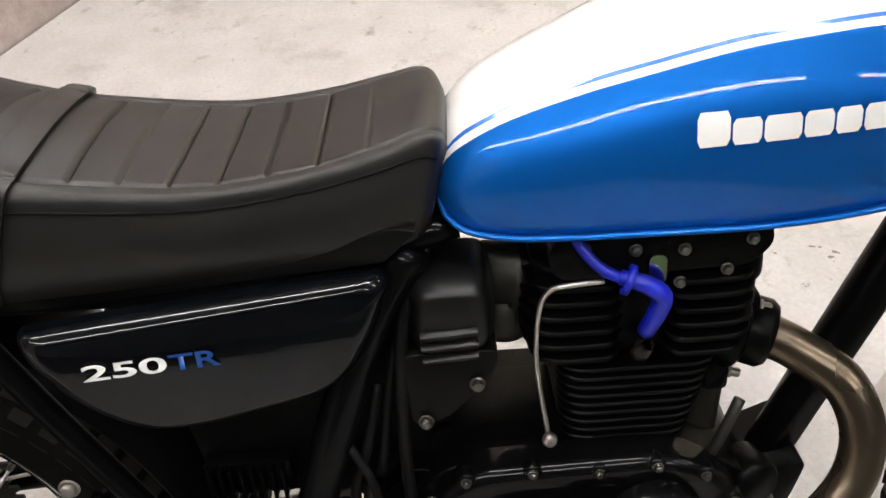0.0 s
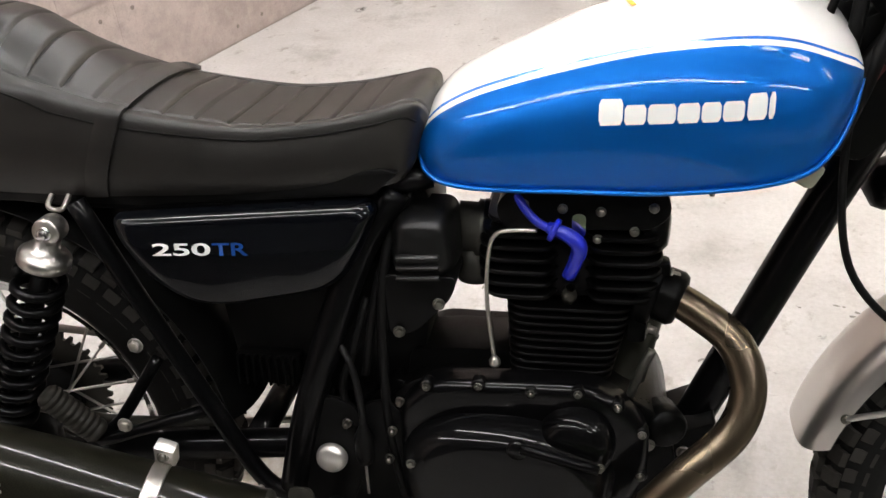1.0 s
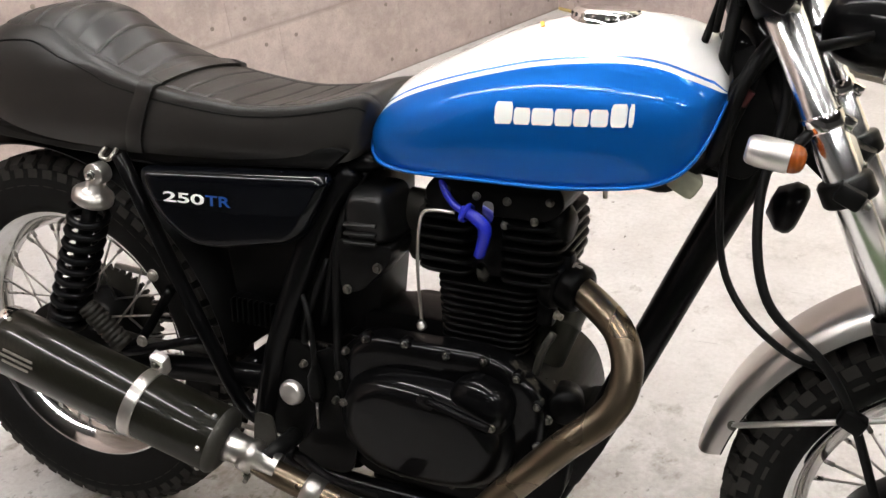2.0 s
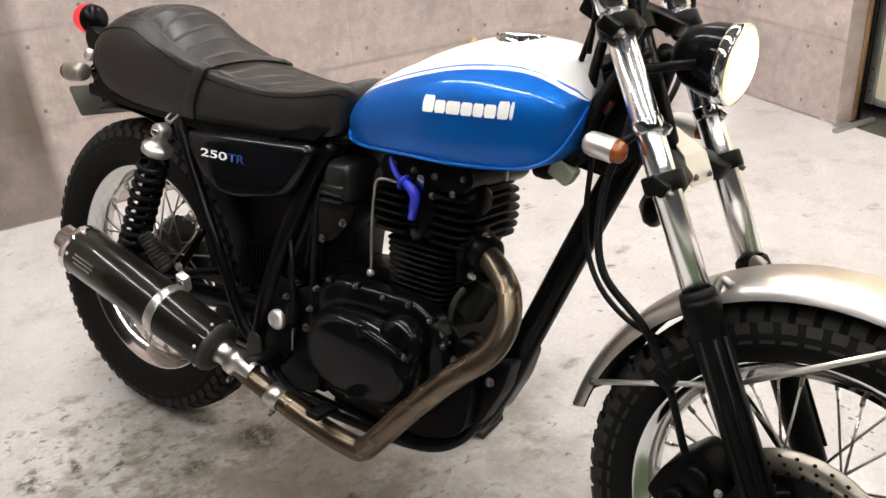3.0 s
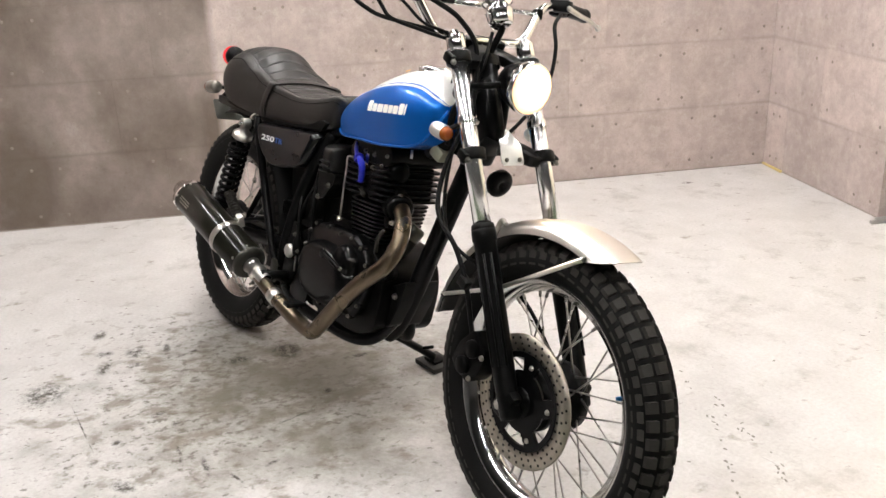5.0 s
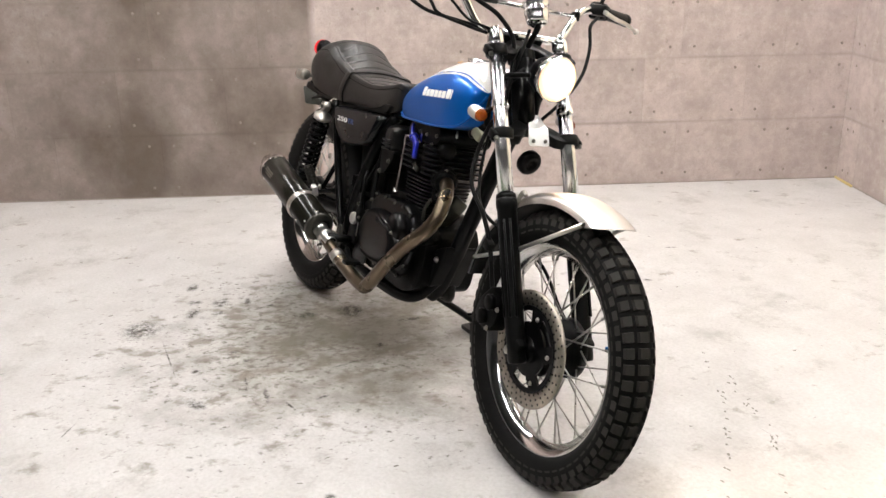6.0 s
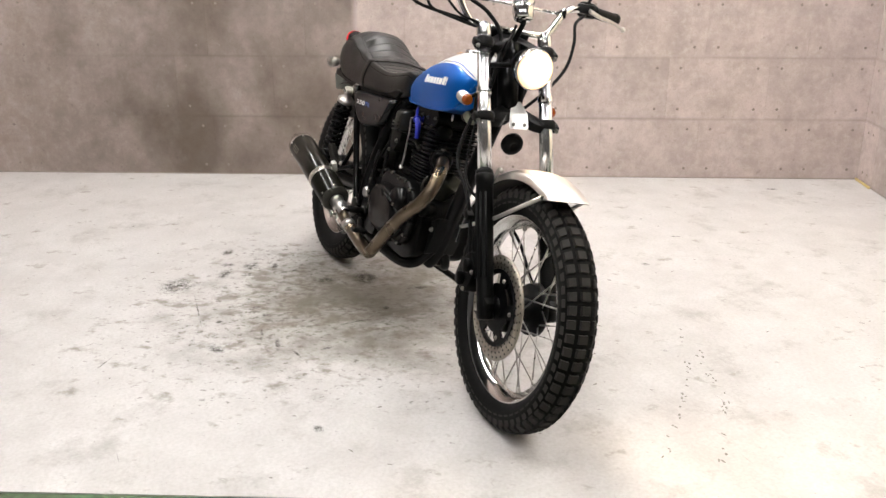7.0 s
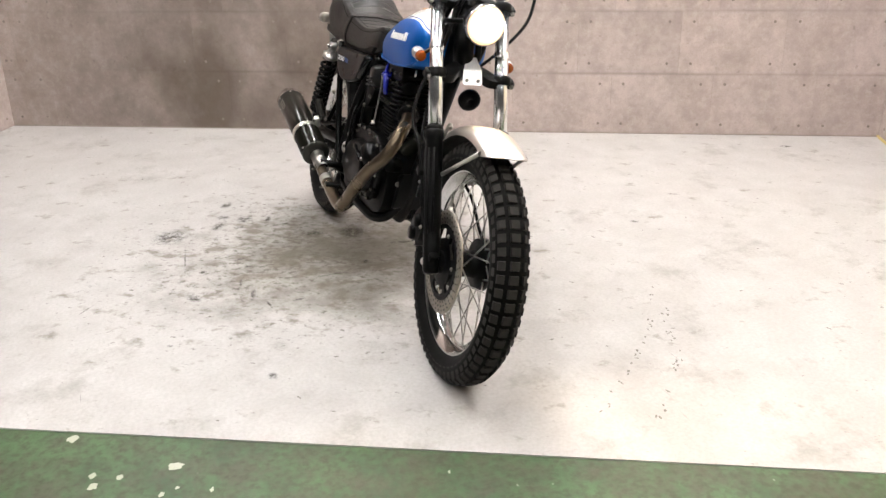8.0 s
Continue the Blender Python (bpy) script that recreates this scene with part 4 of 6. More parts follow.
# ---- headlight ----
AIM = Vector((1, 0, -0.10)).normalized()
bm = lathe([(0.0, -0.086), (0.022, -0.080), (0.040, -0.062), (0.050, -0.034), (0.053, 0.0), (0.052, 0.006)], LIGHT, AIM, 40)
headlight = steered(part("headlight", bm, GLOSS_BLACK, bike, "small round headlight, lit"))
bm = lathe([(0.0530, 0.0105), (0.0545, 0.0105), (0.057, 0.006), (0.057, -0.006), (0.054, -0.008)], LIGHT, AIM, 48)
steered(part("rim_ring", bm, CHROME, headlight, "chrome headlight ring"))
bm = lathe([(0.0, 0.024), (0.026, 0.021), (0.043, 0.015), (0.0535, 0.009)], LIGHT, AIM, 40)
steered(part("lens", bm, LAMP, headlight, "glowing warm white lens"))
beam = bpy.data.lights.new("headlight_beam", "SPOT")
beam.energy, beam.spot_size, beam.spot_blend, beam.shadow_soft_size, beam.color = HEADLAMP_WATTS, radians(146), 0.55, 0.05, (1.0, 0.76, 0.50)
beam_ob = new("headlight_beam", beam)
beam_ob.matrix_basis = BIKE @ STEER @ look(LIGHT + AIM * 0.04, LIGHT + AIM)
for side in (-1, 1):
    bm = tube([on_fork(0.93, side * 0.085), LIGHT + Vector((-0.03, side * 0.054, 0))], 0.005, 10, 1, smooth=False, flat=1.6)
    steered(part("bracket", bm, SATIN_BLACK, headlight))

# number plate tab in front of the lower clamp
tab_m = Matrix.Translation((1.212, 0.009, 0.808)) @ pose(0, 0, 0, 0, -24, 0) @ pose(0, 0, 0, 0, 0, -12) @ pose(0, 0, 0, 0, 0, 90)
bm = bmesh.new()
rows = []
for z, half, back in ((-0.036, 0.024, 0.0), (-0.033, 0.0275, 0.0), (-0.027, 0.029, 0.0), (0.006, 0.027, 0.0), (0.010, 0.0262, 0.001), (0.016, 0.0245, 0.005), (0.040, 0.0175, 0.021), (0.052, 0.014, 0.029)):
    rows.append([tab_m @ Vector((0.95 * half * u, back, z)) for u in (-1, -0.5, 0, 0.5, 1)])
skin(rows, bm=bm)
bmesh.ops.recalc_face_normals(bm, faces=bm.faces)
bmesh.ops.solidify(bm, geom=list(bm.faces), thickness=0.0025)
tab = steered(part("emblem_plate", bm, SILVER_PAINT, bike, "bent silver plate bolted below the headlight"))
for dx in (-0.016, 0.016):
    steered(bolt(tab, tab_m @ Vector((dx, -0.002, -0.024)), (1, 0, 0), 0.005, 0.004))
# horn behind it
bm = lathe([(0.0, 0.012), (0.008, 0.013), (0.010, 0.018), (0.022, 0.019), (0.030, 0.015), (0.033, 0.010), (0.033, -0.002), (0.028, -0.008), (0.018, -0.02), (0.0, -0.022)], (1.150, 0.036, 0.722), (0.95, 0, -0.3), 32)
steered(part("horn", bm, GLOSS_BLACK, bike, "round black horn"))

# ---- instruments ----
DIAL = Vector((1.098, 0.012, 1.095))
dial_up = Vector((-0.5, 0, 0.87))
bm = lathe([(0.0, -0.036), (0.016, -0.036), (0.026, -0.030), (0.0298, -0.018), (0.030, -0.004), (0.0314, -0.003), (0.0314, 0.002), (0.030, 0.003), (0.0303, 0.014), (0.0340, 0.017), (0.0350, 0.021), (0.0350, 0.027), (0.0325, 0.030)], DIAL, dial_up, 40)
meter = steered(part("speedometer", bm, CHROME, bike, "small chrome speedometer"))
steered(part("dial_glass", lathe([(0.0, 0.028), (0.0325, 0.028)], DIAL, dial_up, 36), PLASTIC, meter, "dark dial face"))
steered(part("mount", tube([DIAL - dial_up * 0.034, DIAL - dial_up * 0.05 + Vector((-0.01, 0, 0)), on_fork(0.995, 0.0, -0.03)], 0.008, 10, 4), SATIN_BLACK, meter))

# ---- handlebar ----
BAR = [(-0.055, 1.055, 1.030), (-0.110, 1.056, 1.034), (-0.135, 1.052, 1.050), (-0.172, 1.040, 1.104), (-0.195, 1.032, 1.122), (-0.24, 1.012, 1.131), (-0.30, 0.985, 1.132), (-0.43, 0.925, 1.126)]
line = [(x, y, z) for y, x, z in BAR[::-1]] + [(1.055, 0.0, 1.030)] + [(x, -y, z) for y, x, z in BAR]
bar = steered(part("handlebar", tube(line, 0.0112, 16, 8), CHROME, bike, "chrome braced handlebar with black controls"))
steered(part("cross_brace", tube([(1.040, -0.170, 1.106), (1.040, 0.170, 1.106)], 0.0062, 12, 1, smooth=False), CHROME, bar, "silver cross brace"))
steered(part("brace_sleeve", tube([(1.040, -0.160, 1.106), (1.040, -0.075, 1.106)], 0.0072, 12, 1, smooth=False), SATIN_BLACK, bar, "dark sleeve on the brace"))
for side in (-1, 1):
    steered(part("brace_clamp", box((0.026, 0.016, 0.026), Matrix.Translation((1.040, side * 0.172, 1.106)), 0.005), SATIN_BLACK, bar))
    steered(part("riser", box((0.032, 0.03, 0.05), Matrix.Translation((1.058, side * 0.045, 1.012)) @ pose(0, 0, 0, 0, 25, 0), 0.006), SATIN_BLACK, bar))
    d = (Vector((0.925, side * 0.43, 1.126)) - Vector((0.985, side * 0.30, 1.132))).normalized()
    p = Vector((0.985, side * 0.30, 1.132))
    prof = [(0.0112, 0.0), (0.021, 0.0), (0.021, 0.006)]
    for k in range(12):
        prof += [(0.0165, 0.008 + k * 0.010), (0.0172, 0.012 + k * 0.010)]
    prof += [(0.0185, 0.128), (0.0185, 0.138), (0.0, 0.140)]
    steered(part("grip", lathe(prof, p + d * 0.005, d, 20), HOSE, bar, "black ribbed rubber grip"))
    # switch housing, lever perch and lever
    m = Matrix.Translation(p - d * 0.028) @ d.to_track_quat("Y", "Z").to_matrix().to_4x4()
    steered(part("switch_box", box((0.04, 0.045, 0.048), m, 0.010), PLASTIC, bar, "black switch box"))
    steered(part("perch", box((0.055, 0.028, 0.03), m @ Matrix.Translation((0.018, -0.03, 0)), 0.007), SATIN_BLACK, bar))
    q = p - d * 0.055 + Vector((0.052, 0, -0.004))
    lev = [q, q + d * 0.05 + Vector((0.014, 0, -0.010)), q + d * 0.12 + Vector((0.014, 0, -0.014)), q + d * 0.19 + Vector((0.010, 0, -0.024))]
    bm = tube(lev, [0.0058, 0.0052, 0.0048, 0.0045], 12, 6, flat=1.4)
    lathe([(0, -0.009), (0.006, -0.007), (0.009, 0), (0.006, 0.007), (0, 0.009)], lev[-1], d, 14, bm)
    steered(part("lever", bm, STEEL, bar, "polished alloy lever with a ball end"))
# master cylinder on the throttle side
m = Matrix.Translation((1.035, -0.258, 1.136))
bm = box((0.055, 0.058, 0.036), m, 0.007)
box((0.062, 0.064, 0.010), m @ Matrix.Translation((0, 0, 0.022)), 0.003, bm)
steered(part("master_cylinder", bm, GLOSS_BLACK, bar, "black brake fluid reservoir"))
# mirror stem on the clutch side
steered(part("mirror_stem", tube([(1.01, 0.262, 1.125), (1.012, 0.272, 1.165), (1.0, 0.30, 1.215), (0.985, 0.345, 1.265)], 0.0055, 10, 6), SATIN_BLACK, bar, "black mirror stem"))

# cables and hoses
for pts, r, name, lab in (
        ([(1.055, -0.25, 1.125), (1.085, -0.20, 1.112), (1.095, -0.15, 1.095), (1.10, -0.09, 1.066), (1.112, -0.045, 1.005), (1.14, -0.06, 0.88), (1.13, -0.10, 0.76), (1.155, -0.125, 0.66), (1.225, -0.115, 0.59), (1.265, -0.105, 0.52), (1.30, -0.10, 0.43), (1.318, -0.096, 0.40)], 0.0058, "brake_hose", "black brake hose looping down to the caliper"),
        ([(0.99, -0.31, 1.115), (1.045, -0.33, 1.085), (1.065, -0.30, 1.062), (1.06, -0.25, 1.050), (1.06, -0.12, 1.036), (1.065, -0.06, 1.02), (1.05, -0.05, 0.95), (1.01, -0.06, 0.84), (0.92, -0.05, 0.79), (0.80, -0.03, 0.77)], 0.0045, "throttle_cable", ""),
        ([(1.035, 0.25, 1.115), (1.07, 0.205, 1.085), (1.085, 0.206, 1.03), (1.095, 0.19, 0.955), (1.11, 0.13, 0.88), (1.09, 0.06, 0.80), (1.03, 0.05, 0.778), (0.95, 0.04, 0.772)], 0.0048, "clutch_cable", "black clutch cable"),
        ([(1.10, 0.0, 1.05), (1.12, -0.03, 0.97), (1.10, -0.045, 0.88), (1.08, -0.05, 0.80), (1.10, -0.07, 0.66), (1.18, -0.08, 0.58), (1.30, 0.02, 0.50), (1.39, 0.05, 0.40), (1.43, 0.065, 0.36)], 0.0045, "speedometer_cable", "black speedometer cable"),
        ([(1.0, -0.275, 1.125), (1.05, -0.262, 1.075), (1.064, -0.24, 1.050), (1.064, -0.15, 1.032), (1.066, -0.07, 1.012), (1.055, -0.05, 0.94)], 0.0042, "throttle_return_cable", ""),
        ([(1.0, -0.225, 1.12), (1.045, -0.20, 1.085), (1.066, -0.16, 1.050), (1.075, -0.09, 1.030), (1.08, -0.05, 0.97)], 0.0036, "switch_lead", ""),
        ([(1.075, -0.03, 1.0), (1.07, -0.055, 0.92), (1.06, -0.05, 0.84), (1.03, -0.03, 0.78)], 0.008, "wiring_loom", "")):
    steered(part(name, tube(pts, r, 10, 8), HOSE, bike, lab))
steered(part("hose_guide", box((0.03, 0.022, 0.022), Matrix.Translation((1.262, -0.108, 0.525)) @ pose(0, 0, 0, 0, 25, 0), 0.004), PLASTIC, bike))

# caliper
m = Matrix.Translation((1.322, -0.082, 0.375)) @ pose(0, 0, 0, 0, 30, 0)
bm = prism(rounded([(-0.042, -0.055), (0.03, -0.05), (0.042, 0.0), (0.03, 0.05), (-0.03, 0.06), (-0.048, 0.0)], 0.014), -0.032, 0.034, 0.006, m=m)
caliper = steered(part("brake_caliper", bm, CAST_BLACK, bike, "black single-disc brake caliper"))
for dz in (-0.026, 0.026):
    bm = lathe([(0.0, 0.012), (0.017, 0.012), (0.020, 0.008), (0.020, -0.004)], m @ Vector((-0.004, -0.032, dz)), (0, -1, 0), 20)
    steered(part("piston_cap", bm, CAST_BLACK, caliper))
    steered(bolt(caliper, m @ Vector((0.028, -0.032, dz * 1.3)), (0, -1, 0), 0.006, 0.005, DULL_STEEL))

# ---- indicators ----
def indicator(c, axis, parent, stalk_to, front=True, turned=False):
    g = 1.0 if front else 1.2
    bm = lathe([(r * g, h * g) for r, h in ((0.0, -0.040), (0.012, -0.039), (0.0155, -0.035), (0.0172, -0.026), (0.0172, 0.004), (0.016, 0.006))], c, axis, 28)
    ob = part("indicator", bm, ALLOY if front else DULL_STEEL, parent, "bullet indicator with an amber lens")
    kids = [ob, part("lens", lathe([(r * g, h * g) for r, h in ((0.016, 0.005), (0.0155, 0.012), (0.013, 0.018), (0.008, 0.021), (0.0, 0.022))], c, axis, 28), AMBER, ob, "amber lens"),
            part("stalk", tube([c, stalk_to], 0.006, 10, 1, smooth=False), SATIN_BLACK, ob)]
    if turned:
        for k in kids:
            steered(k)
    return ob


for side in (-1, 1):
    c = Vector((1.152, side * 0.134, 0.829))
    indicator(c, (0.97, 0, -0.12), bike, on_fork(0.862, side * FORK_Y), True, True)
    c = Vector((-0.135, side * 0.108, 0.770))
    indicator(c, (-0.97, 0, -0.1), bike, Vector((-0.10, side * 0.02, 0.775)), False)

# ---- fuel tank ----
TANK_TOP = [(0.624, 0.790), (0.628, 0.812), (0.64, 0.832), (0.66, 0.854), (0.70, 0.877), (0.73, 0.891), (0.80, 0.922), (0.88, 0.946), (0.95, 0.953), (1.0, 0.950), (1.03, 0.944), (1.05, 0.934), (1.064, 0.920), (1.072, 0.904), (1.076, 0.888)]
TANK_LOW = [(0.624, 0.785), (0.628, 0.765), (0.64, 0.752), (0.66, 0.746), (0.70, 0.745), (0.80, 0.750), (0.88, 0.753), (0.95, 0.760), (1.0, 0.768), (1.03, 0.779), (1.048, 0.795), (1.060, 0.815), (1.070, 0.842), (1.076, 0.866)]
TANK_HALF = [(0.624, 0.050), (0.628, 0.066), (0.64, 0.080), (0.66, 0.090), (0.70, 0.102), (0.80, 0.117), (0.88, 0.124), (0.95, 0.126), (1.0, 0.122), (1.03, 0.116), (1.05, 0.107), (1.064, 0.096), (1.072, 0.084), (1.076, 0.070)]
TANK_LINE = [(0.624, 0.788), (0.64, 0.810), (0.676, 0.834), (0.732, 0.856), (0.798, 0.876), (0.86, 0.891), (0.918, 0.899), (0.964, 0.902), (1.003, 0.899), (1.03, 0.892), (1.055, 0.883), (1.076, 0.875)]


def tank_side(x, z):
    """Half width of the tank at a height."""
    lo, hi, w = easy(TANK_LOW, x), easy(TANK_TOP, x), easy(TANK_HALF, x)
    s = min(max((z - lo) / max(hi - lo, 1e-4), 0), 1)
    if s < 0.38:
        return w * (0.90 + 0.10 * math.sin(s / 0.38 * math.pi / 2))
    return w * max(0.0, 1 - ((s - 0.38) / 0.62) ** 2.1) ** 0.58


def tank_rows():
    xs = [0.624, 0.6253, 0.6275, 0.631, 0.636, 0.643] + list(np.linspace(0.652, 1.052, 46)) + [1.057, 1.062, 1.066, 1.070, 1.073, 1.075, 1.076]
    rows = []
    for x in xs:
        lo, hi, line = easy(TANK_LOW, x), easy(TANK_TOP, x), easy(TANK_LINE, x)
        line = min(max(line, lo + 0.3 * (hi - lo)), hi - 0.012)
        k = min(1.0, (hi - lo) / 0.10)
        marks = [line + 0.0030 * k, line + 0.0062 * k, line + 0.0080 * k, line + 0.0105 * k]
        zs = list(np.linspace(lo, marks[0], 12)) + marks[1:] + [marks[3] + (hi - marks[3]) * (1 - (1 - t) ** 1.7) for t in np.linspace(0, 1, 11)[1:]]
        zs = [min(z, hi) for z in zs]
        half = [(tank_side(x, z), z) for z in zs]
        half[-1] = (0.0, zs[-1])
        rows.append([(x, -y, z) for y, z in half] + [(x, y, z) for y, z in half[-2::-1]])
    return rows


rows = tank_rows()
bm = skin(rows, False)
n = len(rows[0])
colors = [0] * 11 + [1, 1, 2] + [1] * 10
colors = colors + colors[::-1]
for i, face in enumerate(bm.faces):
    k = i % (n - 1)
    face.material_index = 1 if k >= len(colors) else {0: 0, 1: 1, 2: 2}[colors[k]]
bm.verts.ensure_lookup_table()
for i in range(len(rows) - 1):
    bm.faces.new((bm.verts[i * n], bm.verts[i * n + n - 1], bm.verts[(i + 1) * n + n - 1], bm.verts[(i + 1) * n]))
bm.verts.ensure_lookup_table()
bm.faces.new([bm.verts[k] for k in range(n)])
bm.faces.new([bm.verts[(len(rows) - 1) * n + k] for k in range(n)][::-1])
bmesh.ops.recalc_face_normals(bm, faces=bm.faces)
tank = part("fuel_tank", bm, [BLUE, WHITE, BLUE_LINE], bike, "metallic blue fuel tank with a white top and pinstripe", smooth=60)
# rolled seam along its lower edge
seam = [(x, s * (tank_side(x, easy(TANK_LOW, x) + 0.002) + 0.0035), easy(TANK_LOW, x) + 0.003) for s in (-1,) for x in np.linspace(0.625, 1.0755, 60)]
for s in (-1, 1):
    part("seam", tube([(x, -s * y, z) for x, y, z in seam], 0.004, 8, 1, smooth=False, flat=0.7), BLUE, tank, "rolled blue lower seam")
CAP = Vector((0.922, 0.0, 0.947))
cap_up = Vector((0.02, 0, 1)).normalized()
bm = lathe([(0.0, 0.009), (0.036, 0.0088), (0.042, 0.007), (0.045, 0.004), (0.046, -0.001), (0.047, -0.002), (0.048, -0.014)], CAP, cap_up, 40)
filler = part("filler_cap", bm, CHROME, tank, "chrome screw-on filler cap")
for k in range(18):
    a = 2 * math.pi * k / 18
    part("knurl", box((0.003, 0.006, 0.007), Matrix.Translation(CAP + Vector((0.0455 * math.cos(a), 0.0455 * math.sin(a), 0.001))) @ pose(0, 0, 0, 0, 0, math.degrees(a)), 0.001), CHROME, filler)
part("warning_tick", box((0.005, 0.018, 0.001), Matrix.Translation((0.848, -0.034, easy(TANK_TOP, 0.848) - 0.0025)) @ pose(0, 0, 0, 12, -14, 20)), TICK_ORANGE, tank, "small orange tick mark")

# maker's mark on the tank side: eight plain white blocks
LOGO_X0, LOGO_X1, LOGO_Z = 0.820, 0.986, 0.828
blocks = [(0.0, 0.14, 1.0), (0.15, 0.275, 0.76), (0.285, 0.445, 0.76), (0.455, 0.58, 0.76), (0.59, 0.70, 0.76), (0.71, 0.83, 0.76), (0.845, 0.955, 1.0), (0.965, 1.0, 1.0)]
for side in (-1, 1):
    for u0, u1, h in blocks:
        bm = bmesh.new()
        grid = {}
        x0, x1 = LOGO_X0 + u0 * (LOGO_X1 - LOGO_X0), LOGO_X0 + u1 * (LOGO_X1 - LOGO_X0)
        for i in range(6):
            for j in range(6):
                x = x0 + (x1 - x0) * i / 5
                z = LOGO_Z + 0.012 * (x - LOGO_X0) / (LOGO_X1 - LOGO_X0) + 0.0255 * h * j / 5
                cut = 0.0022 if (i in (0, 5) and j in (0, 5)) else 0
                x += cut * (1 if i == 0 else -1)
                grid[i, j] = bm.verts.new((x, side * (tank_side(x, z) + 0.0008), z))
        for i in range(5):
            for j in range(5):
                bm.faces.new((grid[i, j], grid[i + 1, j], grid[i + 1, j + 1], grid[i, j + 1]) if side < 0 else (grid[i, j], grid[i, j + 1], grid[i + 1, j + 1], grid[i + 1, j]))
        part("logo_block", bm, MARK_WHITE, tank, "plain white logo block", smooth=60)

# ---- seat ----
SEAT_TOP = [(-0.105, 0.795), (-0.10, 0.818), (-0.085, 0.844), (-0.05, 0.880), (-0.01, 0.906), (0.03, 0.920), (0.086, 0.928), (0.137, 0.922), (0.184, 0.899), (0.273, 0.851), (0.362, 0.825), (0.449, 0.810), (0.535, 0.819), (0.58, 0.835), (0.605, 0.846), (0.617, 0.845), (0.625, 0.837), (0.630, 0.822)]
SEAT_EDGE = [(-0.105, 0.788), (-0.10, 0.805), (-0.085, 0.826), (-0.05, 0.850), (-0.01, 0.868), (0.03, 0.877), (0.089, 0.877), (0.133, 0.865), (0.178, 0.853), (0.268, 0.831), (0.32, 0.822), (0.438, 0.812), (0.519, 0.818), (0.58, 0.830), (0.605, 0.836), (0.62, 0.830), (0.630, 0.812)]
SEAT_LOW = [(-0.105, 0.783), (-0.10, 0.795), (-0.085, 0.786), (-0.06, 0.775), (0.0, 0.755), (0.08, 0.738), (0.161, 0.732), (0.276, 0.730), (0.428, 0.735), (0.551, 0.741), (0.60, 0.748), (0.62, 0.762), (0.630, 0.795)]
SEAT_HALF = [(-0.105, 0.035), (-0.10, 0.058), (-0.085, 0.082), (-0.05, 0.106), (-0.01, 0.119), (0.05, 0.124), (0.2, 0.120), (0.3, 0.116), (0.45, 0.109), (0.56, 0.102), (0.60, 0.095), (0.62, 0.084), (0.630, 0.060)]


def seat_section(x, lift=0.0):
    """Half sections mirrored: a steep side, a rolled shoulder and an arched crown."""
    top, edge, low, w = easy(SEAT_TOP, x), easy(SEAT_EDGE, x), easy(SEAT_LOW, x), easy(SEAT_HALF, x) + 0.002
    lean = max(0.0, (x - 0.48) / 0.15)
    tail = min(1.0, max(0.0, (0.22 - x) / 0.14))
    start = max(low + 0.004, edge - 0.014 - 0.034 * tail)
    inner = 0.88 - 0.14 * tail

    def crown(v):
        bow = 1.5 - 0.15 * tail
        return edge + (top - edge) * (1 - ((v * v + 0.02) ** (bow / 2) - 0.02 ** (bow / 2)) / (1.02 ** (bow / 2) - 0.02 ** (bow / 2)))
    # front: upright flank, rolled shoulder, flat crown; tail: one round arch
    tuck = 0.055
    s = 1 - tuck
    boxy = []
    for k in range(11):
        t = k / 10
        boxy.append((1 - 0.085 * ((0.45 - t) / 0.45) ** 2 if t < 0.45 else 1 - tuck * ((t - 0.45) / 0.55) ** 1.9, low + (start - low) * t))
    for k in range(1, 9):
        t = k / 8
        boxy.append(((1 - t) ** 2 * s + 2 * t * (1 - t) * (s - 0.02) + t * t * inner, (1 - t) ** 2 * start + 2 * t * (1 - t) * crown(s) + t * t * crown(inner)))
    boxy += [(inner * (1 - k / 60), crown(inner * (1 - k / 60))) for k in range(1, 61)]
    waist = low + 0.36 * (top - low)
    arch = [(1 - 0.085 * (1 - k / 4) ** 2, low + (waist - low) * k / 4) for k in range(5)]
    for k in range(1, len(boxy) - 4):
        a = math.pi / 2 * k / (len(boxy) - 5)
        arch.append((math.cos(a) ** 0.80, waist + (top - waist) * math.sin(a) ** 0.80))
    blend = tail * tail * (3 - 2 * tail)
    # the pleated field ends in a round bow at the tail; an upright seam runs round the tail
    field = (0.77 - 0.05 * blend) * math.sqrt(max(0.0, 1 - max(0.0, (0.075 - x) / 0.135) ** 2))
    pinch = 1 - 0.012 * math.exp(-((x + 0.030) / 0.0022) ** 2)
    pts = []
    for k, ((va, za), (vb, zb)) in enumerate(zip(boxy, arch)):
        v, z = va + (vb - va) * blend, za + (zb - za) * blend
        if k > 18:
            z -= 0.0030 * math.exp(-((v - field) / 0.016) ** 2) * (field > 0.02)
            if v < field and x < 0.57:
                g = abs((x / 0.038) % 1.0 - 0.5) * 2
                side = min(1, (field - v) / 0.05)
                z += (0.0004 * (1 - g * g) - 0.0045 * max(0, 1 - (1 - g) * 7.0)) * side
        pts.append((w * v * pinch + lift * min(1, v * 3), z + lift * (k > 10)))
    ring = [(x, -y, z) for y, z in pts] + [(x, y, z) for y, z in pts[-2::-1]]
    return [Vector((px + lean * (pz - 0.79) * 0.30 * (pz > 0.79), py, pz)) for px, py, pz in ring]


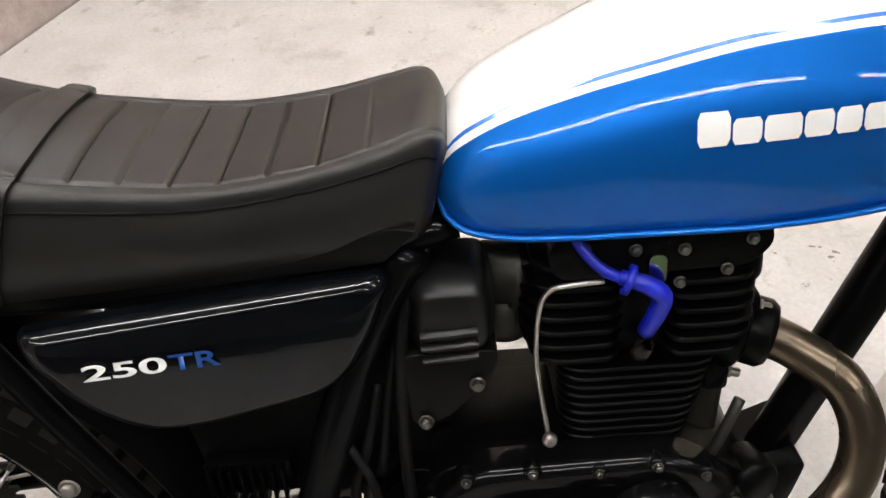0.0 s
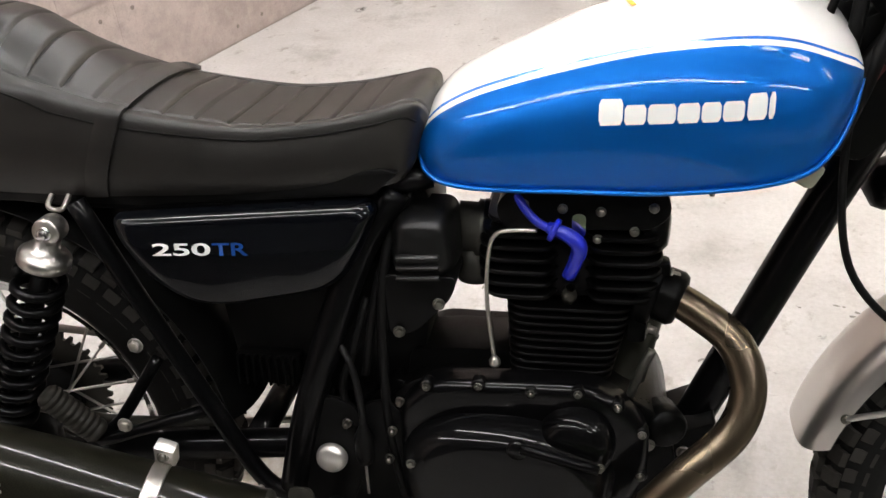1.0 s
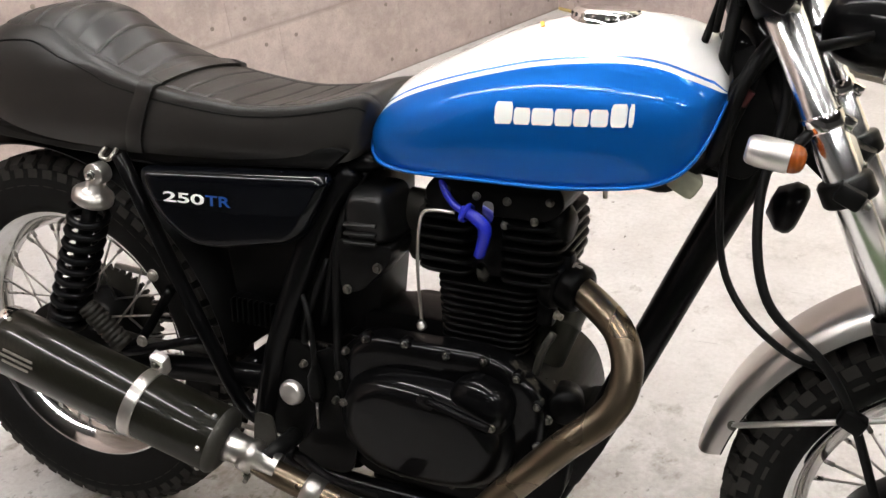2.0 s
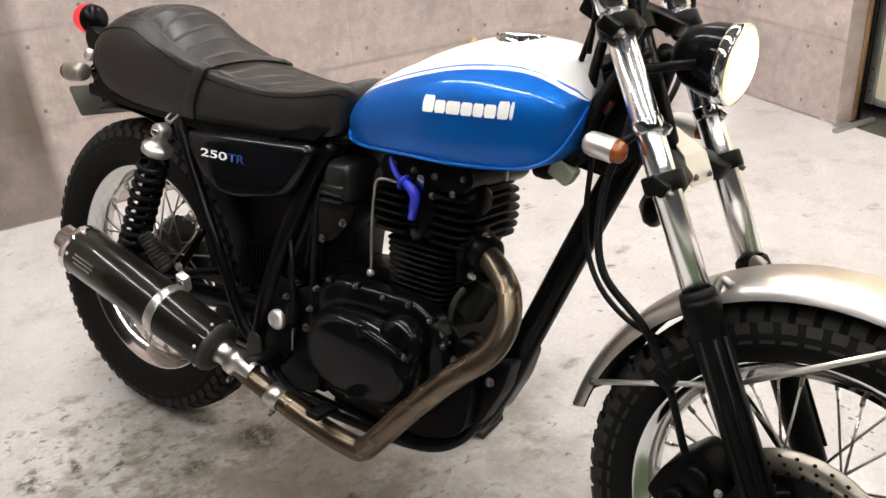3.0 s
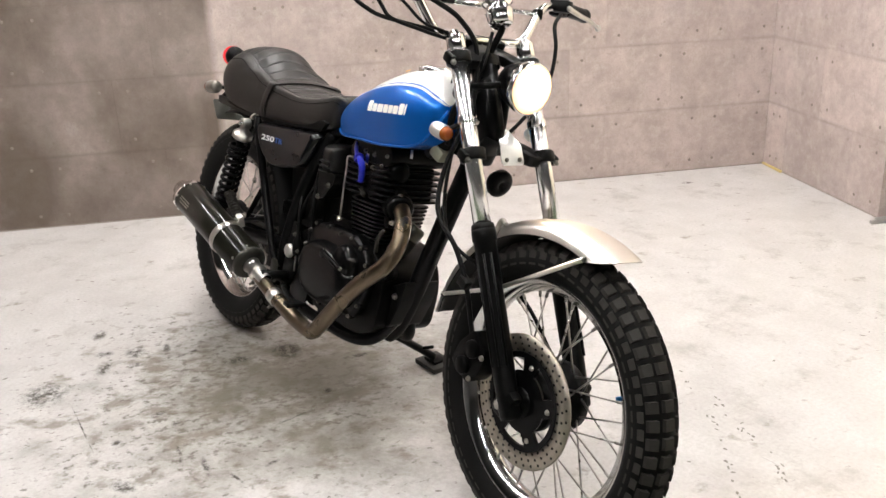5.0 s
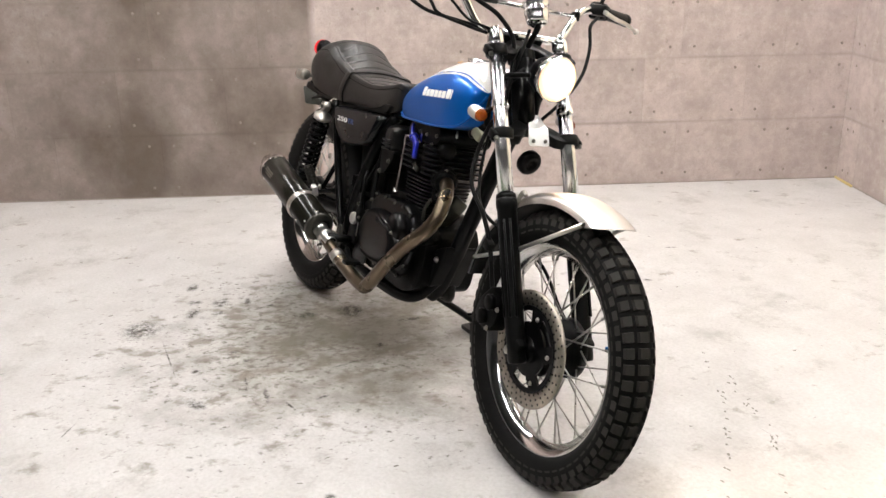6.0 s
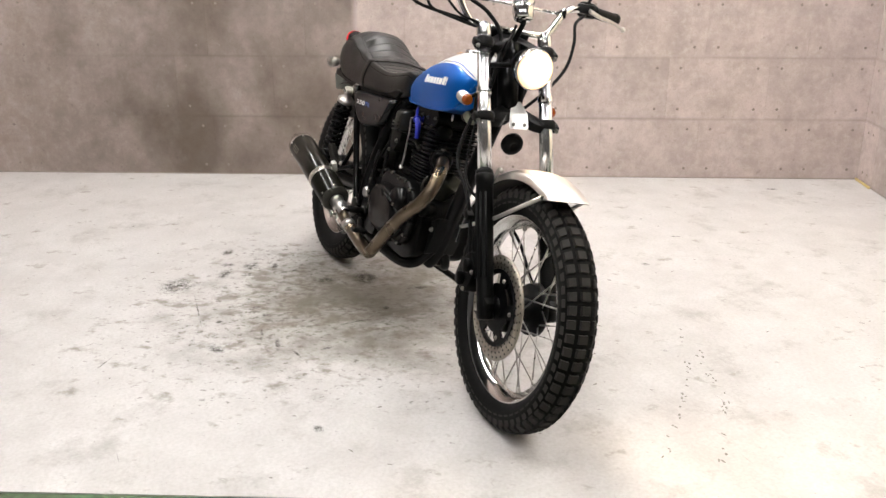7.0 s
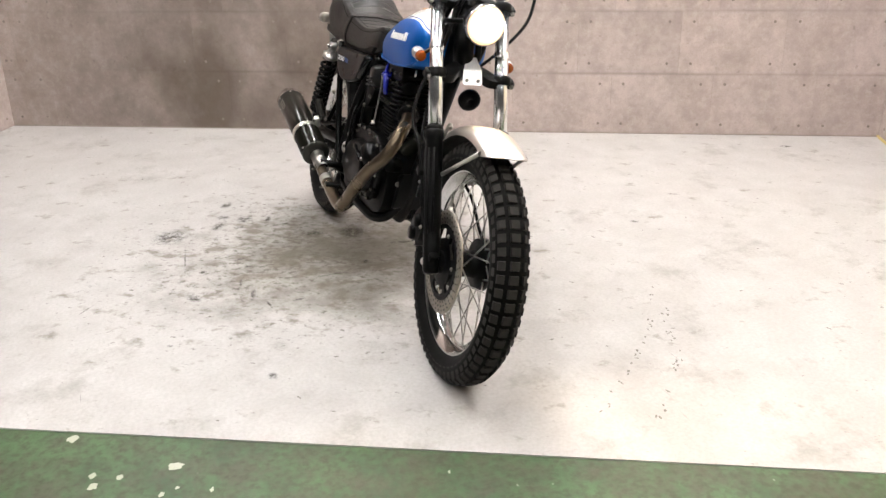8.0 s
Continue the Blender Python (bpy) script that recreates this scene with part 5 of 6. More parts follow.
xs = list(np.linspace(-0.105, -0.085, 10)) + list(np.linspace(-0.082, 0.605, 320)) + list(np.linspace(0.608, 0.630, 14))
rows = [seat_section(x) for x in xs]
bm = skin(rows, False)
n = len(rows[0])
bm.verts.ensure_lookup_table()
for i in range(len(rows) - 1):
    bm.faces.new((bm.verts[i * n], bm.verts[i * n + n - 1], bm.verts[(i + 1) * n + n - 1], bm.verts[(i + 1) * n]))
bm.faces.new([bm.verts[k] for k in range(n)])
bm.faces.new([bm.verts[(len(rows) - 1) * n + k] for k in range(n)][::-1])
bmesh.ops.recalc_face_normals(bm, faces=bm.faces)
seat = part("seat", bm, SEAT_VINYL, bike, "black pleated vinyl two-up seat", smooth=55)
for s in (-1, 1):
    line = []
    for x in np.linspace(-0.09, 0.62, 90):
        r = seat_section(x)
        half = r[:len(r) // 2 + 1]
        most = max(-q.y for q in half)
        limit = 0.945 - 0.07 * min(1.0, max(0.0, (0.22 - x) / 0.14))
        k = next(i for i, q in enumerate(half) if i > 6 and -q.y < limit * most)
        p, q = half[k - 1], half[k]
        p = p.lerp(q, (-p.y - limit * most) / max(q.y - p.y, 1e-6))
        if s > 0:
            p = Vector((p.x, -p.y, p.z))
        line.append(p + Vector((0, s * 0.0004, 0.0008)))
    part("piping", tube(line, 0.0013, 6, 1, smooth=False), PIPING, seat, "thin shoulder piping")
# strap across the middle
rows = []
for x, lift in ((0.250, 0.0005), (0.250, 0.0042), (0.2545, 0.0052), (0.2725, 0.0052), (0.277, 0.0042), (0.277, 0.0005)):
    low = seat_section(x, lift)
    rows.append([Vector((p.x + s * 0.30 * (p.z - 0.738), p.y, q.z)) for p, q, s in ((p, seat_section(x + 0.30 * (p.z - 0.738), lift)[k], 1.0) for k, p in enumerate(low))])
bm = skin(rows, False)
bmesh.ops.recalc_face_normals(bm, faces=bm.faces)
part("strap", bm, SEAT_VINYL, seat, "black vinyl passenger strap", smooth=50)
bm = tube([(0.205, -0.092, 0.742), (0.203, -0.122, 0.722), (0.214, -0.122, 0.716), (0.224, -0.122, 0.722), (0.222, -0.092, 0.742)], 0.0032, 8, 6)
part("helmet_hook", bm, DULL_STEEL, seat, "small steel helmet hook")
part("base", prism([(-0.085, 0.728), (0.12, 0.716), (0.3, 0.716), (0.58, 0.738), (0.61, 0.765), (0.59, 0.770), (0.30, 0.742), (-0.085, 0.752)], -0.103, 0.103, 0.004), PLASTIC, seat)

# ---- side covers with the model mark ----
COVER = [(0.283, 0.716), (0.575, 0.733), (0.584, 0.722), (0.568, 0.680), (0.548, 0.645), (0.525, 0.629), (0.413, 0.608), (0.364, 0.610), (0.318, 0.642), (0.288, 0.692)]


def cover_y(x, z):
    return -0.150 + (x - 0.30) * 0.09 + 0.008 * ((z - 0.67) / 0.06) ** 2 * (z > 0.67)


for side in (-1, 1):
    bm = dome(rounded(COVER, 0.030, 8), 0.026, 0.05, 0.17, True)
    for v in bm.verts:
        v.co.y = side * (-cover_y(v.co.x, v.co.z) - 0.05 + v.co.y)
    bmesh.ops.recalc_face_normals(bm, faces=bm.faces)
    cover = part("side_cover", bm, COVER_BLACK, bike, "black side cover with white and blue model lettering")
    for text, mat, x0, w, lab in (("250", MARK_WHITE, 0.336, 0.066, "white numerals"), ("TR", MARK_BLUE, 0.404, 0.040, "blue letters")):
        font = bpy.data.curves.new("lettering", "FONT")
        font.body, font.size, font.extrude, font.offset = text, 0.03, 0.0, 0.0006
        holder = new("lettering", font)
        data = bpy.data.meshes.new_from_object(holder)
        bpy.data.objects.remove(holder)
        bx = [v.co.x for v in data.vertices]
        by = [v.co.y for v in data.vertices]
        for v in data.vertices:
            u = (v.co.x - min(bx)) / (max(bx) - min(bx))
            t = (v.co.y - min(by)) / (max(by) - min(by))
            x = x0 + u * w if side < 0 else 0.336 + 0.108 - (x0 - 0.336) - u * w
            z = 0.6755 + 0.0150 * t + 0.012 * (x - 0.336)
            v.co = (x, side * (-cover_y(x, z) + 0.0022), z)
        data.materials.clear()
        data.materials.append(mat)
        ob = new("lettering", data)
        ob.parent = cover
        tagged(ob, lab)

# ---- frame ----
bm = tube([(1.085, 0, 0.985), (1.165, 0, 0.800)], 0.030, 20, 1, smooth=False)
lathe([(0.036, -0.012), (0.036, 0.012)], (1.088, 0, 0.978), FORK_DIR, 20, bm)
frame_ob = part("frame", bm, GLOSS_BLACK, bike, "gloss black tubular frame")
tubes = [("backbone", [(1.10, 0, 0.93), (0.95, 0, 0.86), (0.75, 0, 0.80), (0.60, 0, 0.74)], 0.024),
         ("downtube", [(1.135, 0, 0.845), (1.06, 0, 0.665), (0.985, 0, 0.475), (0.945, 0, 0.375), (0.905, 0, 0.298), (0.87, 0, 0.262)], 0.0235)]
for s in (-1, 1):
    tubes += [("cradle_tube", [(0.925, s * 0.02, 0.325), (0.89, s * 0.05, 0.265), (0.83, s * 0.075, 0.242), (0.70, s * 0.085, 0.238), (0.56, s * 0.09, 0.244), (0.48, s * 0.095, 0.272), (0.465, s * 0.10, 0.36)], 0.0155),
              ("pivot_tube", [(0.455, s * 0.105, 0.335), (0.48, s * 0.105, 0.44), (0.515, s * 0.10, 0.55), (0.555, s * 0.085, 0.66), (0.60, s * 0.07, 0.735)], 0.019),
              ("seat_rail", [(0.64, s * 0.06, 0.748), (0.50, s * 0.082, 0.724), (0.30, s * 0.088, 0.720), (0.15, s * 0.090, 0.726), (-0.05, s * 0.088, 0.745), (-0.10, s * 0.06, 0.755)], 0.013),
              ("rear_stay", [(0.235, s * 0.118, 0.725), (0.29, s * 0.118, 0.608), (0.366, s * 0.116, 0.45), (0.42, s * 0.112, 0.345), (0.47, s * 0.105, 0.318)], 0.0115)]
for name, pts, r in tubes:
    part(name, tube(pts, r, 16, 6), GLOSS_BLACK, frame_ob)
for s in (-1, 1):
    bm = prism(rounded([(0.445, 0.30), (0.53, 0.31), (0.565, 0.40), (0.545, 0.47), (0.50, 0.48), (0.46, 0.40)], 0.02), -0.004, 0.004, 0.0015, m=Matrix.Translation((0, s * 0.108, 0)))
    part("pivot_plate", bm, SATIN_BLACK, frame_ob)
    part("engine_plate", prism(rounded([(0.505, 0.255), (0.60, 0.262), (0.615, 0.33), (0.615, 0.44), (0.58, 0.475), (0.53, 0.45), (0.51, 0.36)], 0.02), -0.003, 0.003, 0.001, m=Matrix.Translation((0, s * 0.098, 0))), SATIN_BLACK, frame_ob, "black engine mounting plate")
    bm = lathe([(0.0, 0.012), (0.014, 0.012), (0.0185, 0.009), (0.020, 0.004), (0.020, 0.0)], (0.512, s * 0.114, 0.392), (0, s, 0), 28)
    part("pivot_cap", bm, ALLOY, frame_ob, "round silver pivot cap")
    part("gusset", prism([(1.10, 0.83), (1.03, 0.80), (1.02, 0.77), (1.10, 0.76)], s * 0.012 - 0.002, s * 0.012 + 0.002), GLOSS_BLACK, frame_ob)

# ---- swing arm and shocks ----
bm = bmesh.new()
for s in (-1, 1):
    tube([(0.50, s * 0.085, 0.392), (0.30, s * 0.095, 0.375), (0.10, s * 0.105, 0.352), (-0.04, s * 0.108, 0.338)], 0.019, 16, 6, bm, flat=1.25)
tube([(0.40, -0.09, 0.383), (0.40, 0.09, 0.383)], 0.018, 14, 1, bm, smooth=False)
swing = part("swing_arm", bm, GLOSS_BLACK, bike, "gloss black swing arm")
for s in (-1, 1):
    bm = lathe([(0.0, 0.014), (0.011, 0.014), (0.0125, 0.010), (0.016, 0.010), (0.016, 0.0)], REAR_AXLE + Vector((0, s * 0.128, 0)), (0, s, 0), 6)
    part("axle_nut", bm, STEEL, swing)
    a, b = Vector((0.213, s * 0.142, 0.700)), Vector((0.085, s * 0.135, 0.405))
    d = (b - a).normalized()
    L = (b - a).length
    bm = lathe([(0.0, 0.025), (0.011, 0.025), (0.011, L - 0.02), (0.0, L - 0.02)], a, d, 16)
    shock = part("shock_absorber", bm, CAST_BLACK, bike, "coil-over shock absorber with a silver top cup")
    bm = lathe([(0.0105, 0.008), (0.013, 0.012), (0.015, 0.026), (0.024, 0.030), (0.030, 0.036), (0.030, 0.046), (0.026, 0.049), (0.02, 0.049)], a, d, 28)
    part("top_cup", bm, STEEL, shock, "silver top cup")
    for c in (a, b):
        bm = lathe([(0.007, -0.012), (0.0155, -0.012), (0.0165, -0.009), (0.0165, 0.009), (0.0155, 0.012), (0.007, 0.012)], c, (0, 1, 0), 24)
        part("eye", bm, STEEL if c is a else CAST_BLACK, shock)
        bolt(shock, c + Vector((0, s * 0.012, 0)), (0, s, 0), 0.0075, 0.009, CHROME)
    up = d.orthogonal().normalized()
    sd = d.cross(up)
    coil = []
    turns, h0, h1 = 9.5, 0.062, L - 0.045
    for k in range(int(turns * 14) + 1):
        t = k / (turns * 14)
        ang = 2 * math.pi * turns * t
        coil.append(a + d * (h0 + (h1 - h0) * t) + 0.0265 * (math.cos(ang) * up + math.sin(ang) * sd))
    part("spring", tube(coil, 0.0062, 8, 1, smooth=False), GLOSS_BLACK, shock, "glossy black coil spring")
    part("lower_cup", lathe([(0.012, L - 0.048), (0.031, L - 0.046), (0.032, L - 0.036), (0.02, L - 0.03), (0.014, L - 0.012)], a, d, 24), CAST_BLACK, shock)

# chain side
bm = bmesh.new()
teeth = []
for k in range(42):
    for j, r in enumerate((0.098, 0.098, 0.107, 0.107)):
        a = 2 * math.pi * (k + (0.0, 0.35, 0.5, 0.85)[j]) / 42
        teeth.append((REAR_AXLE.x + r * math.cos(a), REAR_AXLE.z + r * math.sin(a)))
part("sprocket", prism(teeth, 0.062, 0.068), DARK_METAL, rear_wheel, "dark steel chain sprocket", smooth=20)
bm = tube([(0.02, 0.066, 0.448), (0.30, 0.066, 0.430), (0.56, 0.066, 0.405)], 0.006, 8, 1, smooth=False, flat=1.4)
tube([(0.02, 0.066, 0.238), (0.30, 0.066, 0.300), (0.56, 0.066, 0.335)], 0.006, 8, 1, bm, smooth=False, flat=1.4)
part("chain", bm, DULL_STEEL, bike, "drive chain")
# rear brake arm and rod
bm = prism(rounded([(0.02, 0.27), (0.05, 0.27), (0.046, 0.36), (0.024, 0.36)], 0.01), -0.082, -0.076, 0.001)
part("brake_arm", bm, DULL_STEEL, rear_wheel)
part("brake_rod", tube([(0.035, -0.079, 0.272), (0.30, -0.10, 0.30), (0.50, -0.125, 0.315)], 0.004, 8, 4), DULL_STEEL, bike)
part("torque_arm", tube([(0.06, -0.085, 0.42), (0.20, -0.09, 0.405), (0.36, -0.09, 0.415)], 0.007, 8, 4, flat=1.6), DARK_METAL, bike, "dark steel brake torque arm")

# ---- rear end ----
rows = []
for i in range(30):
    a = radians(10 + (105 - 10) * i / 29)
    r = REAR_R + 0.045
    rows.append([REAR_AXLE + Vector(((r - 0.02 * abs(k / 4) ** 3) * math.cos(a), 0.075 * k / 4, (r - 0.02 * abs(k / 4) ** 3) * math.sin(a))) for k in range(-4, 5)]
                + [REAR_AXLE + Vector(((r - 0.003 - 0.02 * abs(k / 4) ** 3) * math.cos(a), 0.073 * k / 4, (r - 0.003 - 0.02 * abs(k / 4) ** 3) * math.sin(a))) for k in range(4, -5, -1)])
bm = skin(rows, True)
bmesh.ops.recalc_face_normals(bm, faces=bm.faces)
part("rear_mudguard", bm, PLASTIC, bike, "short black rear mudguard under the seat")
bm = tube([(-0.10, 0, 0.768), (-0.19, 0, 0.80), (-0.205, 0, 0.845)], 0.012, 12, 5)
box((0.07, 0.05, 0.03), Matrix.Translation((-0.13, 0, 0.765)), 0.006, bm)
prism(rounded([(-0.095, 0.745), (-0.085, 0.790), (-0.135, 0.838), (-0.190, 0.862), (-0.205, 0.835), (-0.170, 0.765)], 0.014, 4), -0.030, 0.030, 0.006, bm)
tail = part("tail_bracket", bm, SATIN_BLACK, bike, "black tail lamp bracket")
bm = lathe([(0.0, -0.03), (0.02, -0.028), (0.030, -0.015), (0.033, 0.0), (0.033, 0.006)], (-0.215, 0, 0.872), (-0.98, 0, -0.05), 28)
tail_light = part("tail_light", bm, GLOSS_BLACK, bike, "round red tail light")
part("lens", lathe([(0.0335, 0.002), (0.0340, 0.018), (0.031, 0.030), (0.020, 0.038), (0.0, 0.041)], (-0.215, 0, 0.872), (-0.98, 0, -0.05), 28), RED, tail_light, "red lens")
part("side_reflector", lathe([(0, 0.008), (0.012, 0.007), (0.014, 0.0), (0.012, -0.006), (0, -0.007)], (-0.165, -0.045, 0.800), (0, -1, 0.1), 18), ALLOY, tail)
m = Matrix.Translation((-0.222, 0.03, 0.700)) @ pose(0, 0, 0, 0, -38, 0) @ pose(0, 0, 0, 0, 0, 90)
part("number_plate", prism(rounded([(-0.085, -0.05), (0.085, -0.05), (0.085, 0.026), (-0.085, 0.026)], 0.008), -0.001, 0.001, m=m), PLATE, bike, "grey back of the number plate")
part("plate_bracket", box((0.03, 0.06, 0.09), Matrix.Translation((-0.175, 0.01, 0.735)) @ pose(0, 0, 0, 0, -35, 0), 0.004), SATIN_BLACK, bike)

# ---- engine ----
bm = prism(rounded([(0.575, 0.30), (0.62, 0.262), (0.84, 0.258), (0.92, 0.29), (0.935, 0.40), (0.915, 0.46), (0.86, 0.495), (0.62, 0.50), (0.575, 0.46)], 0.03, 5), -0.085, 0.095, 0.014, segs=3)
prism(rounded([(0.60, 0.46), (0.735, 0.46), (0.735, 0.524), (0.66, 0.524), (0.605, 0.518)], 0.012), -0.055, 0.03, 0.006, bm)
engine = part("engine", bm, CAST_BLACK, bike, "black air-cooled single cylinder engine")
# added dark mass that closes the gap behind the clutch cover
part("gearbox_housing", prism(rounded([(0.520, 0.262), (0.60, 0.250), (0.62, 0.30), (0.62, 0.47), (0.585, 0.49), (0.535, 0.43), (0.515, 0.34)], 0.02, 4), -0.072, 0.085, 0.010, segs=3), CAST_BLACK, engine, "dark block added behind the engine cases")
# cylinder barrel and its fins
CYL = Vector((0.792, 0.0, 0))


def fin(zc, hx, hy, th, dx=0.0, notch=0.0):
    """One cooling fin; a notch leaves room for the plug."""
    out = rounded([(-hx, -hy), (hx, -hy), (hx, hy), (-hx, hy)], 0.030, 6)
    if notch:
        out = [(-hx, -hy + 0.042), *[p for p in rounded([(-hx, -hy), (-0.022, -hy), (-0.014, -notch), (0.020, -notch), (0.028, -hy), (hx, -hy), (hx, hy), (-hx, hy)], 0.036, 5)][1:]]
    m = Matrix.Translation((CYL.x + dx, 0, zc)) @ pose(0, 0, 0, 90, 0, 0)
    return prism([(x, -y) for x, y in out], -th / 2, th / 2, th * 0.3, m=m, segs=1)


part("barrel", lathe([(0.0, 0.485), (0.050, 0.485), (0.050, 0.615), (0.0, 0.615)], CYL, (0, 0, 1), 40), CAST_BLACK, engine)
for k in range(10):
    z = 0.500 + k * 0.0108
    grow = 0.012 * k / 9
    part("cooling_fin", fin(z, 0.062 + grow, 0.074 + grow * 0.7, 0.0044, -0.002 + grow * 0.7), CAST_BLACK, engine)
bm = prism(rounded([(0.705, 0.605), (0.88, 0.612), (0.88, 0.70), (0.705, 0.70)], 0.01), -0.066, 0.066, 0.006)
part("cylinder_head", bm, CAST_BLACK, engine)
for k in range(7):
    z = 0.615 + k * 0.0150
    w = (0.098, 0.103, 0.104, 0.104, 0.103, 0.100, 0.094)[k]
    part("head_fin", fin(z, w, 0.090 if k < 6 else 0.084, 0.0056, 0.004, 0.062), CAST_BLACK, engine)
bm = prism(rounded([(0.722, 0.697), (0.885, 0.702), (0.905, 0.722), (0.895, 0.752), (0.735, 0.750), (0.712, 0.725)], 0.014), -0.085, 0.085, 0.014, segs=4)
part("rocker_cover", bm, CAST_BLACK, engine)
part("cam_cap", lathe([(0.0, -0.012), (0.018, -0.012), (0.027, -0.004), (0.028, 0.012)], (0.893, -0.05, 0.690), (-1, 0.2, 0), 24), CAST_BLACK, engine)
for x, z in ((0.787, 0.724), (0.828, 0.722), (0.826, 0.690), (0.884, 0.728), (0.745, 0.728), (0.865, 0.700)):
    bolt(engine, (x, -0.085, z), (0, -1, 0), 0.0052, 0.005)
# clutch side cover
CLUTCH = [(0.600, 0.392), (0.614, 0.437), (0.655, 0.463), (0.712, 0.470), (0.775, 0.465), (0.825, 0.448), (0.857, 0.410), (0.858, 0.366), (0.838, 0.331), (0.79, 0.311), (0.70, 0.306), (0.64, 0.321), (0.608, 0.352)]
bm = dome(CLUTCH, -0.100, -0.154)
clutch = part("clutch_cover", bm, CASE_BLACK, engine, "glossy black clutch cover")
bm = plate(rounded([(0.600, 0.475), (0.64, 0.508), (0.83, 0.515), (0.895, 0.47), (0.90, 0.40), (0.86, 0.305), (0.68, 0.288), (0.60, 0.335)], 0.035, 5), -0.075, -0.112, 0.012, 5)
part("crankcase_cover", bm, CASE_BLACK, engine, "glossy black crankcase cover")
bm = lathe([(0.0, 0.014), (0.024, 0.013), (0.036, 0.009), (0.043, 0.001), (0.046, -0.012), (0.047, -0.03)], (0.812, -0.132, 0.442), (0, -1, 0), 36)
part("filter_cap", bm, CASE_BLACK, engine)
bm = lathe([(0.0, 0.006), (0.011, 0.006), (0.013, 0.003), (0.013, 0.0)], (0.746, -0.150, 0.450), (0, -1, 0), 20)
part("filler_plug", bm, CASE_BLACK, engine)
part("rib", tube([(0.750, -0.155, 0.455), (0.79, -0.160, 0.449), (0.838, -0.156, 0.434)], 0.006, 8, 4), GLOSS_BLACK, engine)
for x, z in ((0.634, 0.502), (0.696, 0.507), (0.758, 0.502), (0.812, 0.505), (0.858, 0.490), (0.888, 0.455), (0.890, 0.395), (0.872, 0.345), (0.840, 0.308), (0.770, 0.300), (0.690, 0.298), (0.618, 0.338)):
    bm = lathe([(0.0085, 0.0), (0.0085, 0.012), (0.007, 0.014), (0.0, 0.014)], (x, -0.098, z), (0, -1, 0), 14)
    boss = part("bolt_boss", bm, CASE_BLACK, engine)
    bolt(engine, (x, -0.112, z), (0, -1, 0), 0.0048, 0.0045)
for x, z in ((0.840, 0.434), (0.62, 0.42)):
    bolt(engine, (x, -0.152, z), (0, -1, 0), 0.0055, 0.005)
# starter and front boss
bm = lathe([(0.0, -0.055), (0.021, -0.055), (0.0265, -0.049), (0.0265, 0.020), (0.028, 0.021), (0.028, 0.026), (0.0265, 0.027), (0.0265, 0.05), (0.022, 0.058), (0.0, 0.058)], (0.877, 0.0, 0.505), (0.25, 0.5, 0.83), 28)
part("starter_motor", bm, STARTER_GREY, engine, "dark olive-grey starter motor")
bm = lathe([(0.0, 0.02), (0.020, 0.02), (0.025, 0.014), (0.026, -0.02), (0.0, -0.02)], (0.915, -0.07, 0.445), (0.3, -0.9, 0.1), 22)
part("oil_housing", bm, CAST_BLACK, engine)
part("oil_line", tube([(0.872, -0.075, 0.478), (0.882, -0.082, 0.52), (0.895, -0.075, 0.548)], 0.0055, 10, 4), DARK_METAL, engine, "short dark oil pipe")
for p in ((0.872, -0.088, 0.476), (0.845, -0.090, 0.482), (0.898, -0.095, 0.43)):
    bolt(engine, p, (0, -1, 0), 0.007, 0.006)
# oil feed pipe and breather
part("feed_pipe", tube([(0.760, -0.092, 0.700), (0.735, -0.096, 0.701), (0.715, -0.092, 0.694), (0.706, -0.086, 0.668), (0.704, -0.086, 0.61), (0.713, -0.092, 0.535)], 0.0025, 10, 6), STEEL, engine, "thin bright oil feed pipe")
bm = lathe([(0.0, 0.008), (0.0042, 0.008), (0.0042, 0.002), (0.0068, 0.002), (0.0068, -0.003), (0.0, -0.003)], (0.714, -0.095, 0.532), (0, -0.4, 0.9), 18)
part("banjo_bolt", bm, STEEL, engine)
part("front_mount", prism(rounded([(0.90, 0.40), (0.985, 0.44), (0.97, 0.38), (0.93, 0.30), (0.89, 0.31)], 0.015), -0.05, 0.05, 0.004), SATIN_BLACK, engine)
for s in (-1, 1):
    bolt(engine, (0.945, s * 0.05, 0.39), (0, s, 0), 0.008, 0.007, DULL_STEEL)
# blue plug lead
lead = part("plug_lead", tube([(0.715, -0.03, 0.765), (0.736, -0.080, 0.738), (0.757, -0.094, 0.714), (0.785, -0.100, 0.701)], 0.0050, 12, 6), BLUE_RUBBER, engine, "bright blue spark plug lead and cap")
bm = tube([(0.772, -0.098, 0.707), (0.792, -0.104, 0.702), (0.806, -0.105, 0.690), (0.804, -0.102, 0.672), (0.796, -0.096, 0.648)], [0.0065, 0.0080, 0.0090, 0.0084, 0.0076], 16, 5)
lathe([(0.009, 0), (0.0135, 0.001), (0.0135, 0.006), (0.009, 0.007)], (0.776, -0.099, 0.706), (0.85, -0.2, -0.35), 16, bm)
part("plug_cap", bm, BLUE_RUBBER, lead, "blue plug cap")
part("lead_clip", prism(rounded([(-0.0075, -0.014), (0.0075, -0.014), (0.0075, 0.014), (-0.0075, 0.014)], 0.007), -0.0015, 0.0015, m=Matrix.Translation((0.805, -0.090, 0.707))), CHROME, engine)
part("spark_plug", lathe([(0.0, 0.0), (0.009, 0.0), (0.009, 0.014), (0.006, 0.016), (0.006, 0.03)], (0.797, -0.078, 0.612), (0.05, -0.5, 0.6), 6), DARK_METAL, engine)

